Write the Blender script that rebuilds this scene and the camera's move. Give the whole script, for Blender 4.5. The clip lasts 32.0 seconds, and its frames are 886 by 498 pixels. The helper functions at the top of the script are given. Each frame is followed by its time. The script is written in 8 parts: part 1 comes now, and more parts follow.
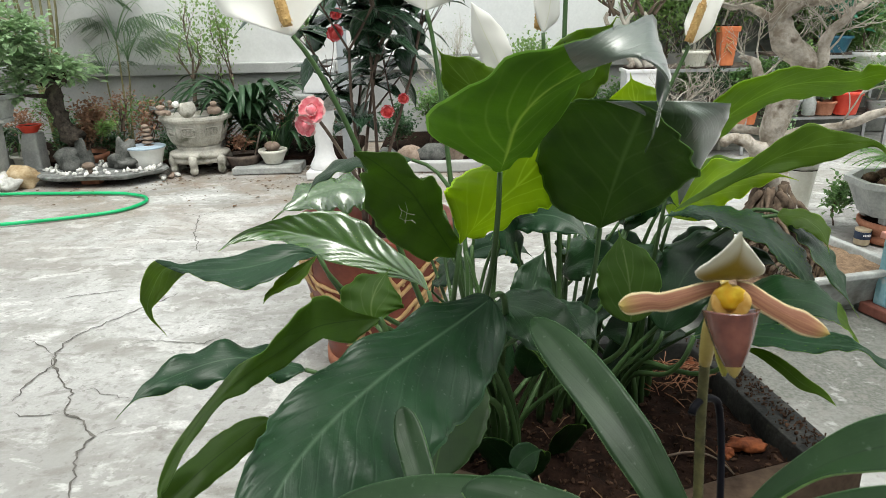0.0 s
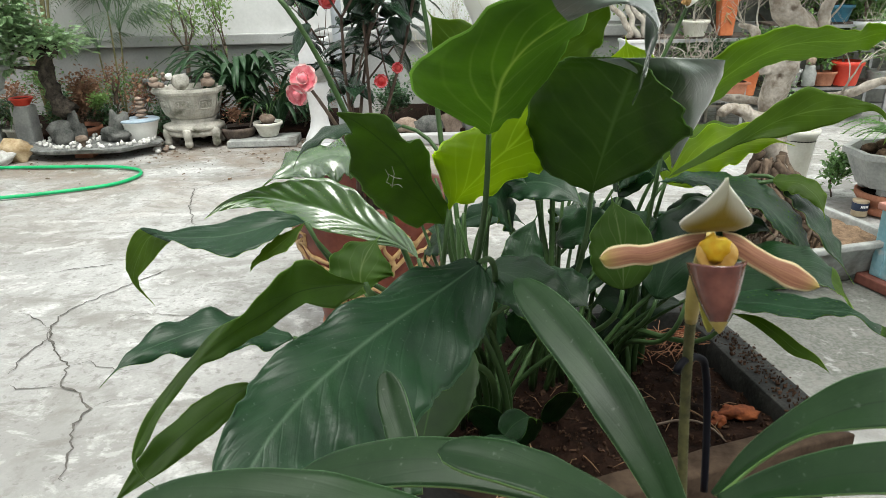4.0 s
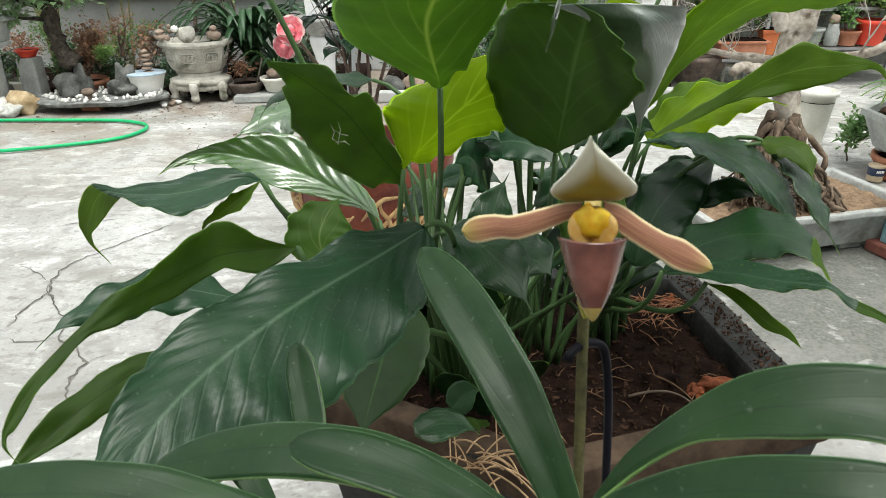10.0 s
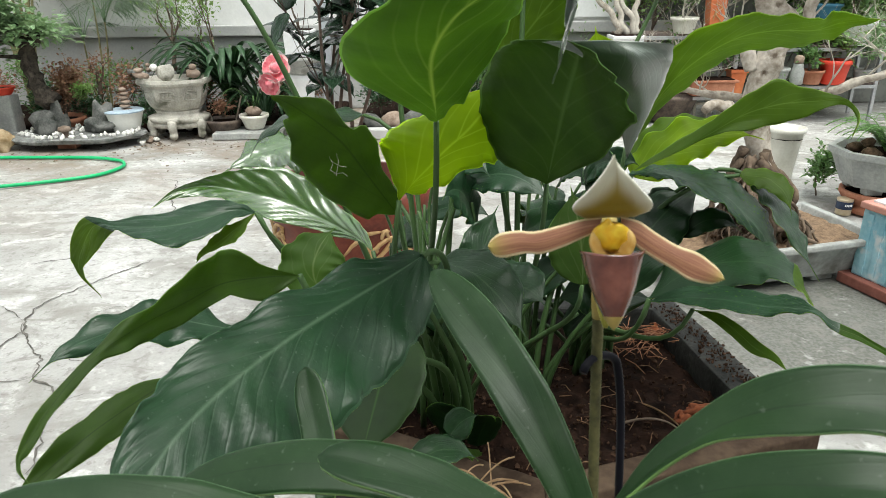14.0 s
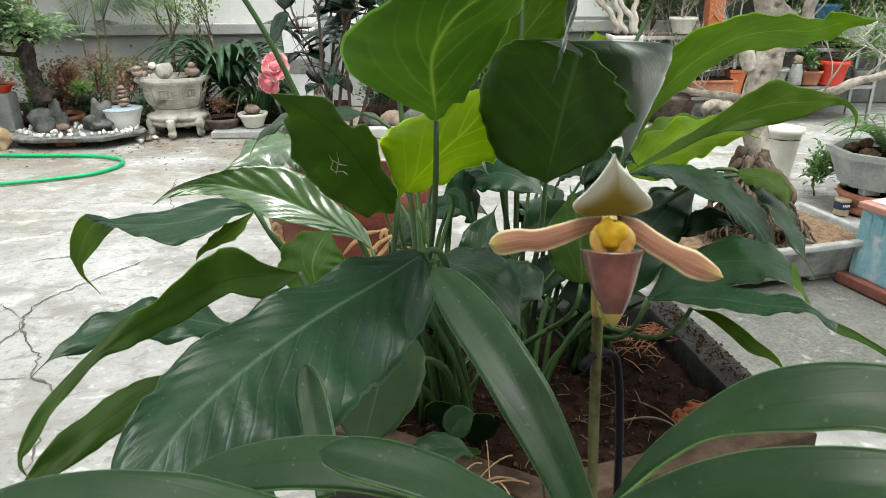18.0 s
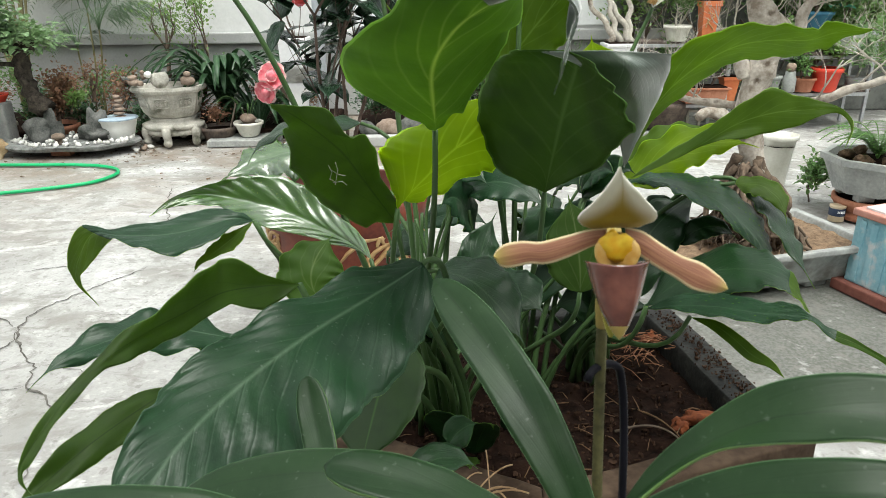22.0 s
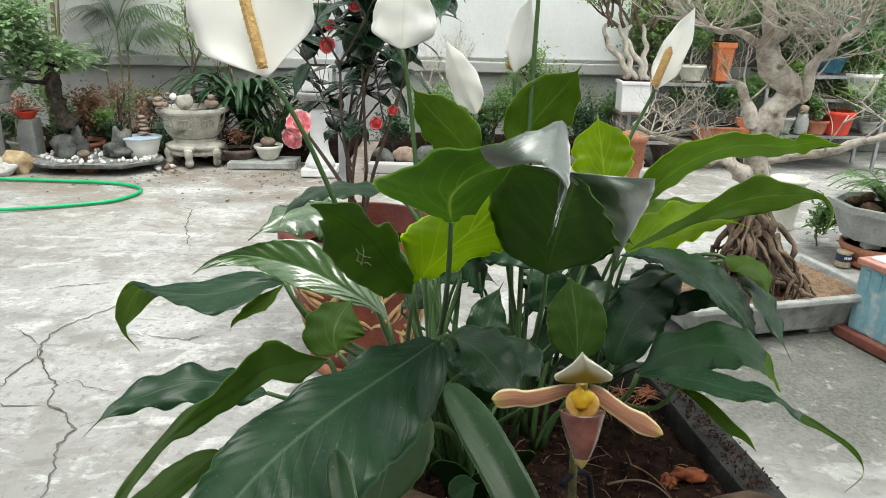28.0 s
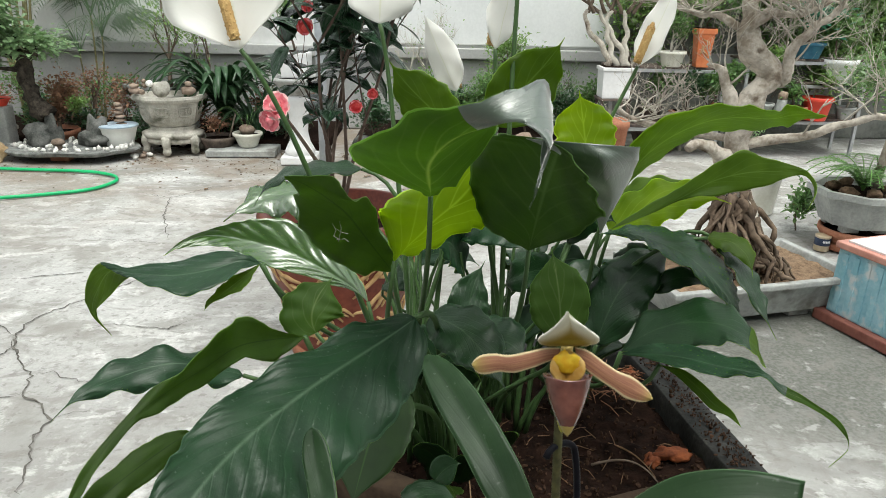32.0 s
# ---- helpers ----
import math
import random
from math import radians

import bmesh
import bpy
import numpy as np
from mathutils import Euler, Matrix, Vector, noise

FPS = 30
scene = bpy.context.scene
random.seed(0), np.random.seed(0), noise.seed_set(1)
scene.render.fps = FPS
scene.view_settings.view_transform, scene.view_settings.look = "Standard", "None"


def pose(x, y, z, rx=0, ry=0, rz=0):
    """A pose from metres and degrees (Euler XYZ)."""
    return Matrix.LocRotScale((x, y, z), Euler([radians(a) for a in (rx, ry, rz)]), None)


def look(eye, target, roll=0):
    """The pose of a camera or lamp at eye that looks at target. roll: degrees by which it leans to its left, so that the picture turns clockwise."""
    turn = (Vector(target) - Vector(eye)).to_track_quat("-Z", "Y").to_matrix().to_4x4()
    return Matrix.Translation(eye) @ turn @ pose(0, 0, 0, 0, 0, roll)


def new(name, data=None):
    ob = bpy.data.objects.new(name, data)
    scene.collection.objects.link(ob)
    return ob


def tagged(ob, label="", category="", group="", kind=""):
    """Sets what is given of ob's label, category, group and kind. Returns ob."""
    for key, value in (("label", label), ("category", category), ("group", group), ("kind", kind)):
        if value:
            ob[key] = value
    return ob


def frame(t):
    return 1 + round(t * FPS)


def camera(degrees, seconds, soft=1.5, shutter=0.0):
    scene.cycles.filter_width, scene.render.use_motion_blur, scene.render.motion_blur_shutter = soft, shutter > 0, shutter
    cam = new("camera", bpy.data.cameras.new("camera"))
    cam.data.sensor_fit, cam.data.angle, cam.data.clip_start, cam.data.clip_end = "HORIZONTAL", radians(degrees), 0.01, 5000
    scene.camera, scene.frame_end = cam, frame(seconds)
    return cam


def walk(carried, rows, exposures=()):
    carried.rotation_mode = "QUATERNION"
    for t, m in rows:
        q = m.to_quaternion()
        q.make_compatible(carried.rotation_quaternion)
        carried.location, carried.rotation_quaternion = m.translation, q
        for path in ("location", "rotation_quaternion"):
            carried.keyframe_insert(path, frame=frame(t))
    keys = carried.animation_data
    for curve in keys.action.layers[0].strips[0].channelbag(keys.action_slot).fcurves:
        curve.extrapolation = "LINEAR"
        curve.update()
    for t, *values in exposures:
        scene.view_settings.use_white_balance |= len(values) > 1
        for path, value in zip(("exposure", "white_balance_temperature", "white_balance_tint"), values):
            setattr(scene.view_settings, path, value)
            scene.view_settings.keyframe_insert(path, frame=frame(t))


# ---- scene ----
cam = camera(65.31, 32.0, soft=0.5)
walk(cam, [
    (0, pose(-0.0478, -0.0350, 1.3889, 70.826, 1.270, 0.466)),
    (0.5, pose(-0.0484, -0.0379, 1.3927, 71.415, 1.001, 0.400)),
    (1, pose(-0.0526, -0.0401, 1.3954, 71.699, 1.045, 0.453)),
    (1.5, pose(-0.0598, -0.0478, 1.4007, 72.275, 0.721, 0.487)),
    (2, pose(-0.0555, -0.0420, 1.3971, 71.498, 0.606, 0.321)),
    (2.5, pose(-0.0457, -0.0353, 1.3909, 70.626, 0.806, 0.247)),
    (3, pose(-0.0422, -0.0305, 1.3836, 69.431, 1.156, 0.452)),
    (3.5, pose(-0.0399, -0.0281, 1.3791, 68.661, 1.328, 0.246)),
    (5.5, pose(-0.0363, -0.0155, 1.3696, 69.439, 1.473, 0.331)),
    (6, pose(-0.0348, -0.0140, 1.3709, 69.982, 1.036, 0.367)),
    (6.5, pose(-0.0253, -0.0111, 1.3701, 69.795, 0.877, -0.165)),
    (7, pose(-0.0210, -0.0066, 1.3694, 69.606, 0.532, -0.321)),
    (7.5, pose(-0.0092, 0.0018, 1.3587, 68.893, 1.534, -0.296)),
    (8, pose(-0.0050, 0.0058, 1.3567, 68.913, 1.695, -0.168)),
    (8.5, pose(-0.0002, 0.0080, 1.3591, 68.790, 2.330, 0.534)),
    (9, pose(0.0086, 0.0063, 1.3662, 69.188, 2.138, 1.638)),
    (9.5, pose(0.0138, 0.0082, 1.3689, 66.486, 1.975, 2.579)),
    (10, pose(0.0230, 0.0148, 1.3626, 65.319, 0.986, 1.671)),
    (10.5, pose(0.0315, 0.0145, 1.3590, 65.559, 1.584, 2.319)),
    (11, pose(0.0242, 0.0132, 1.3587, 66.030, 1.041, 1.732)),
    (11.5, pose(0.0098, 0.0065, 1.3604, 67.612, 0.565, 1.191)),
    (12, pose(0.0001, 0.0016, 1.3646, 68.396, 0.902, 0.081)),
    (12.5, pose(0.0008, 0.0006, 1.3615, 67.924, 0.799, 0.180)),
    (13, pose(0.0000, 0.0000, 1.3629, 68.600, 0.696, -0.273)),
    (13.5, pose(0.0044, 0.0002, 1.3610, 68.268, 0.535, -0.427)),
    (14, pose(0.0051, -0.0016, 1.3617, 68.302, 0.626, -0.226)),
    (14.5, pose(0.0044, -0.0010, 1.3610, 68.209, 0.518, -0.370)),
    (16.5, pose(0.0027, -0.0024, 1.3627, 68.404, 0.358, -0.792)),
    (17, pose(0.0026, -0.0022, 1.3627, 68.466, 0.381, -0.775)),
    (17.5, pose(0.0035, -0.0028, 1.3624, 68.318, 0.431, -0.610)),
    (18, pose(0.0040, -0.0037, 1.3619, 68.230, 0.427, -0.293)),
    (18.5, pose(0.0039, -0.0045, 1.3626, 68.472, 0.664, 0.066)),
    (19, pose(0.0033, -0.0047, 1.3635, 68.590, 0.513, -0.235)),
    (19.5, pose(0.0033, -0.0052, 1.3637, 68.684, 0.526, -0.201)),
    (20, pose(0.0022, -0.0043, 1.3634, 68.669, 0.702, -0.314)),
    (20.5, pose(0.0025, -0.0054, 1.3655, 68.414, 1.177, -0.151)),
    (21, pose(0.0021, -0.0049, 1.3659, 68.824, 0.970, -0.675)),
    (21.5, pose(0.0013, -0.0043, 1.3650, 69.223, 0.490, -1.037)),
    (22, pose(0.0007, -0.0031, 1.3637, 68.867, 0.540, -0.699)),
    (22.5, pose(0.0010, -0.0033, 1.3638, 68.844, 0.456, -0.869)),
    (23, pose(0.0005, -0.0037, 1.3640, 68.962, 0.391, -0.946)),
    (23.5, pose(0.0002, -0.0035, 1.3636, 68.992, 0.302, -1.010)),
    (24, pose(-0.0002, -0.0038, 1.3636, 68.988, 0.336, -1.046)),
    (24.5, pose(0.0002, -0.0032, 1.3633, 69.150, 0.464, -1.130)),
    (25, pose(-0.0009, -0.0039, 1.3644, 69.169, 0.477, -1.120)),
    (25.5, pose(-0.0060, -0.0220, 1.3837, 70.017, 0.306, -0.974)),
    (26, pose(-0.0061, -0.0579, 1.4216, 72.373, 0.195, 1.998)),
    (26.5, pose(-0.0028, -0.0764, 1.4533, 71.418, -2.096, 2.223)),
    (28.5, pose(-0.0016, -0.0632, 1.4516, 70.452, -0.931, 0.644)),
    (29, pose(-0.0030, -0.0640, 1.4495, 70.299, -1.204, 0.447)),
    (29.5, pose(-0.0029, -0.0646, 1.4500, 70.448, -1.214, 0.276)),
    (30, pose(-0.0039, -0.0611, 1.4489, 70.507, -0.977, -0.067)),
    (30.5, pose(-0.0042, -0.0597, 1.4447, 70.113, -1.055, -0.141)),
    (31, pose(-0.0016, -0.0547, 1.4374, 69.810, -0.726, 0.063)),
    (31.5, pose(-0.0004, -0.0563, 1.4380, 70.012, -0.839, -0.313)),
    (32, pose(0.0014, -0.0510, 1.4317, 69.710, -1.214, -0.608)),
], exposures=((0, 1.11), (3.5, 1.12), (6, 1.17), (9, 1.26), (24, 1.26), (26, 1.20), (29, 1.10), (32, 1.08)))

cam.data.dof.use_dof, cam.data.dof.focus_distance, cam.data.dof.aperture_fstop = True, 2.5, 40.0


# ---- sky and light: a bright overcast day ----
world = bpy.data.worlds.new("overcast_sky")
scene.world = world
world.use_nodes = True
wn, wl = world.node_tree.nodes, world.node_tree.links
sky = wn.new("ShaderNodeTexSky")
sky.sky_type, sky.sun_disc = "NISHITA", False
sky.sun_elevation, sky.sun_rotation = radians(72), radians(162)
sky.air_density, sky.dust_density, sky.ozone_density = 1.0, 3.0, 0.6
pale = wn.new("ShaderNodeHueSaturation")
pale.inputs["Saturation"].default_value = 0.12
wl.new(sky.outputs[0], pale.inputs["Color"])
wl.new(pale.outputs[0], wn["Background"].inputs["Color"])
wn["Background"].inputs["Strength"].default_value = 0.14
sun = new("sun", bpy.data.lights.new("sun", "SUN"))
sun.data.energy, sun.data.angle, sun.data.color = 0.9, radians(40), (1.0, 0.97, 0.92)
sun.matrix_world = look((0.6, -1.9, 6.0), (0, 0, 0))
scene.view_settings.use_white_balance = True
scene.view_settings.white_balance_temperature, scene.view_settings.white_balance_tint = 6520, 4.5


# ---- materials ----
def mat(name, c1, c2, scale=6.0, rough=0.6, bump=0.15, fine=60.0, metal=0.0, glow=0.0, spots=None, vary=0.0, coat=0.0, gloss=0.3):
    """Two tones mixed by coarse and fine noise, with fine relief. spots: (colour, scale, amount). vary: per-object brightness."""
    m = bpy.data.materials.new(name)
    m.use_nodes = True
    n, l = m.node_tree.nodes, m.node_tree.links
    b = n["Principled BSDF"]
    b.inputs["Roughness"].default_value, b.inputs["Metallic"].default_value = rough, metal
    b.inputs["Coat Weight"].default_value, b.inputs["Specular IOR Level"].default_value = coat, gloss
    co = n.new("ShaderNodeTexCoord").outputs["Object"]
    a = n.new("ShaderNodeTexNoise"); a.inputs["Scale"].default_value, a.inputs["Detail"].default_value = scale, 6
    f = n.new("ShaderNodeTexNoise"); f.inputs["Scale"].default_value, f.inputs["Detail"].default_value = fine, 4
    l.new(co, a.inputs["Vector"]); l.new(co, f.inputs["Vector"])
    mx = n.new("ShaderNodeMath"); mx.operation = "MULTIPLY_ADD"; mx.inputs[1].default_value = 0.45
    l.new(f.outputs["Fac"], mx.inputs[0]); l.new(a.outputs["Fac"], mx.inputs[2])
    r = n.new("ShaderNodeValToRGB")
    r.color_ramp.elements[0].position, r.color_ramp.elements[1].position = 0.55, 0.9
    r.color_ramp.elements[0].color, r.color_ramp.elements[1].color = (*c1, 1), (*c2, 1)
    l.new(mx.outputs[0], r.inputs["Fac"])
    col = r.outputs["Color"]
    if spots:
        v = n.new("ShaderNodeTexNoise"); v.inputs["Scale"].default_value, v.inputs["Detail"].default_value = spots[1], 8
        l.new(co, v.inputs["Vector"])
        s = n.new("ShaderNodeValToRGB")
        s.color_ramp.elements[0].position, s.color_ramp.elements[1].position = 1 - spots[2] - 0.06, 1 - spots[2] + 0.05
        l.new(v.outputs["Fac"], s.inputs["Fac"])
        k = n.new("ShaderNodeMix"); k.data_type = "RGBA"
        l.new(s.outputs["Color"], k.inputs["Factor"]); l.new(col, k.inputs[6]); k.inputs[7].default_value = (*spots[0], 1)
        col = k.outputs[2]
    if vary:
        o = n.new("ShaderNodeObjectInfo")
        h = n.new("ShaderNodeHueSaturation")
        q = n.new("ShaderNodeMapRange"); q.inputs["To Min"].default_value, q.inputs["To Max"].default_value = 1 - vary, 1 + vary
        l.new(o.outputs["Random"], q.inputs["Value"]); l.new(q.outputs[0], h.inputs["Value"]); l.new(col, h.inputs["Color"])
        col = h.outputs["Color"]
    l.new(col, b.inputs["Base Color"])
    bp = n.new("ShaderNodeBump"); bp.inputs["Strength"].default_value, bp.inputs["Distance"].default_value = bump, 0.004
    l.new(mx.outputs[0], bp.inputs["Height"]); l.new(bp.outputs[0], b.inputs["Normal"])
    return m


def leaf_mat(name, dark, light, rough=0.35, veins=16.0, through_light=0.25, vein_colour=0.35, rib=None, dust=0.0, bump=0.12, gloss=0.45, lucent=3.0, coat=0.0, bloom=0.0, edge=0.3, sheen=0.0, base=None):
    """Leaf skin with a midrib and side veins along the leaf's own length, a little light passing through."""
    m = bpy.data.materials.new(name)
    m.use_nodes = True
    n, l = m.node_tree.nodes, m.node_tree.links
    b, out = n["Principled BSDF"], n["Material Output"]
    b.inputs["Roughness"].default_value, b.inputs["Specular IOR Level"].default_value = rough, gloss
    b.inputs["Coat Weight"].default_value, b.inputs["Coat Roughness"].default_value, b.inputs["Coat IOR"].default_value = coat, rough, 2.0
    b.inputs["Sheen Weight"].default_value, b.inputs["Sheen Roughness"].default_value = sheen, 0.35
    uv = n.new("ShaderNodeUVMap").outputs[0]
    sp = n.new("ShaderNodeSeparateXYZ"); l.new(uv, sp.inputs[0])

    def math(op, a, c=None, d=None):
        k = n.new("ShaderNodeMath"); k.operation = op
        for i, v in enumerate((a, c, d)):
            if v is None:
                continue
            if isinstance(v, (int, float)):
                k.inputs[i].default_value = v
            else:
                l.new(v, k.inputs[i])
        return k.outputs[0]
    u = math("ABSOLUTE", math("MULTIPLY_ADD", sp.outputs[0], 2.0, -1.0))
    co = n.new("ShaderNodeTexCoord").outputs["Object"]
    wob = n.new("ShaderNodeTexNoise"); wob.inputs["Scale"].default_value = 14
    l.new(co, wob.inputs["Vector"])
    t = math("ADD", math("MULTIPLY_ADD", u, -0.34, sp.outputs[1]), math("MULTIPLY", wob.outputs["Fac"], 0.05))
    wave = math("SINE", math("MULTIPLY", t, 6.2832 * veins))
    groove = math("POWER", math("MULTIPLY_ADD", wave, 0.5, 0.5), 30.0)
    midrib = math("SUBTRACT", 1.0, math("MINIMUM", math("MULTIPLY", u, 22.0), 1.0))
    ns = n.new("ShaderNodeTexNoise"); ns.inputs["Scale"].default_value, ns.inputs["Detail"].default_value = 22, 6
    l.new(co, ns.inputs["Vector"])
    r = n.new("ShaderNodeValToRGB")
    r.color_ramp.elements[0].position, r.color_ramp.elements[1].position = 0.3, 0.75
    r.color_ramp.elements[0].color, r.color_ramp.elements[1].color = (*dark, 1), (*light, 1)
    l.new(ns.outputs["Fac"], r.inputs["Fac"])
    lane = n.new("ShaderNodeCombineXYZ")
    l.new(math("MULTIPLY", t, 52.0), lane.inputs[0]); l.new(math("MULTIPLY", u, 3.5), lane.inputs[1])
    streak = n.new("ShaderNodeTexNoise"); streak.inputs["Scale"].default_value, streak.inputs["Detail"].default_value = 1.0, 4
    l.new(lane.outputs[0], streak.inputs["Vector"])
    k = n.new("ShaderNodeMix"); k.data_type = "RGBA"
    l.new(math("MAXIMUM", math("MULTIPLY", math("MULTIPLY", groove, math("SUBTRACT", 1.0, u)), vein_colour * 1.5), math("MULTIPLY", midrib, 0.7)), k.inputs["Factor"])
    l.new(r.outputs[0], k.inputs[6])
    k.inputs[7].default_value = (*(rib or tuple(min(1, c * 2.0) for c in light)), 1)
    col = k.outputs[2]
    if base:
        grad = n.new("ShaderNodeMapRange"); grad.interpolation_type = "SMOOTHSTEP"
        grad.inputs["From Min"].default_value, grad.inputs["From Max"].default_value = base[1], base[2]
        l.new(math("ADD", sp.outputs[1], math("MULTIPLY", u, base[3])), grad.inputs["Value"])
        gk = n.new("ShaderNodeMix"); gk.data_type = "RGBA"
        l.new(grad.outputs[0], gk.inputs["Factor"]); gk.inputs[6].default_value = (*base[0], 1); l.new(col, gk.inputs[7])
        col = gk.outputs[2]
    if edge:
        ek = n.new("ShaderNodeMix"); ek.data_type = "RGBA"
        l.new(math("MULTIPLY", math("GREATER_THAN", u, 0.972), edge), ek.inputs["Factor"]); l.new(col, ek.inputs[6])
        ek.inputs[7].default_value = (*(min(1, c * 2.6 + 0.06) for c in light), 1)
        col = ek.outputs[2]
    # Pale noise patches: mottling on most leaves, painted sky sheen on the glossy one.
    if bloom:
        bn = n.new("ShaderNodeTexNoise"); bn.inputs["Scale"].default_value, bn.inputs["Detail"].default_value, bn.inputs["Roughness"].default_value = 11, 9, 0.7
        l.new(co, bn.inputs["Vector"])
        br = n.new("ShaderNodeMapRange"); br.inputs["From Min"].default_value, br.inputs["From Max"].default_value, br.inputs["To Max"].default_value = 0.42, 0.72, bloom
        l.new(bn.outputs["Fac"], br.inputs["Value"])
        bk = n.new("ShaderNodeMix"); bk.data_type = "RGBA"
        l.new(br.outputs[0], bk.inputs["Factor"]); l.new(col, bk.inputs[6]); bk.inputs[7].default_value = (0.090, 0.125, 0.078, 1)
        col = bk.outputs[2]
    if dust:
        d = n.new("ShaderNodeTexNoise"); d.inputs["Scale"].default_value, d.inputs["Detail"].default_value = 300, 3
        l.new(co, d.inputs["Vector"])
        ds = n.new("ShaderNodeValToRGB")
        ds.color_ramp.elements[0].position, ds.color_ramp.elements[1].position = 0.66, 0.74
        l.new(d.outputs["Fac"], ds.inputs["Fac"])
        dk = n.new("ShaderNodeMix"); dk.data_type = "RGBA"
        l.new(math("MULTIPLY", ds.outputs["Color"], dust), dk.inputs["Factor"]); l.new(col, dk.inputs[6])
        dk.inputs[7].default_value = (0.35, 0.38, 0.34, 1)
        col = dk.outputs[2]
    l.new(col, b.inputs["Base Color"])
    rr = n.new("ShaderNodeMapRange"); rr.inputs["To Min"].default_value, rr.inputs["To Max"].default_value = rough - 0.08, rough + 0.12
    l.new(streak.outputs["Fac"], rr.inputs["Value"]); l.new(rr.outputs[0], b.inputs["Roughness"])
    bp = n.new("ShaderNodeBump"); bp.inputs["Strength"].default_value, bp.inputs["Distance"].default_value = bump, 0.003
    grain = n.new("ShaderNodeTexNoise"); grain.inputs["Scale"].default_value, grain.inputs["Detail"].default_value = 170, 4
    l.new(co, grain.inputs["Vector"])
    l.new(math("ADD", math("MULTIPLY_ADD", groove, -0.3, math("ADD", math("MULTIPLY", grain.outputs["Fac"], 0.45), math("MULTIPLY", streak.outputs["Fac"], 0.5))), math("MULTIPLY", ns.outputs["Fac"], 0.6)), bp.inputs["Height"])
    l.new(bp.outputs[0], b.inputs["Normal"])
    if through_light:
        tr = n.new("ShaderNodeBsdfTranslucent")
        hs = n.new("ShaderNodeHueSaturation"); hs.inputs["Value"].default_value, hs.inputs["Saturation"].default_value, hs.inputs["Hue"].default_value = lucent, 1.0, 0.475
        l.new(col, hs.inputs["Color"]); l.new(hs.outputs[0], tr.inputs["Color"])
        ms = n.new("ShaderNodeMixShader"); ms.inputs[0].default_value = through_light
        l.new(b.outputs[0], ms.inputs[1]); l.new(tr.outputs[0], ms.inputs[2]); l.new(ms.outputs[0], out.inputs["Surface"])
    return m


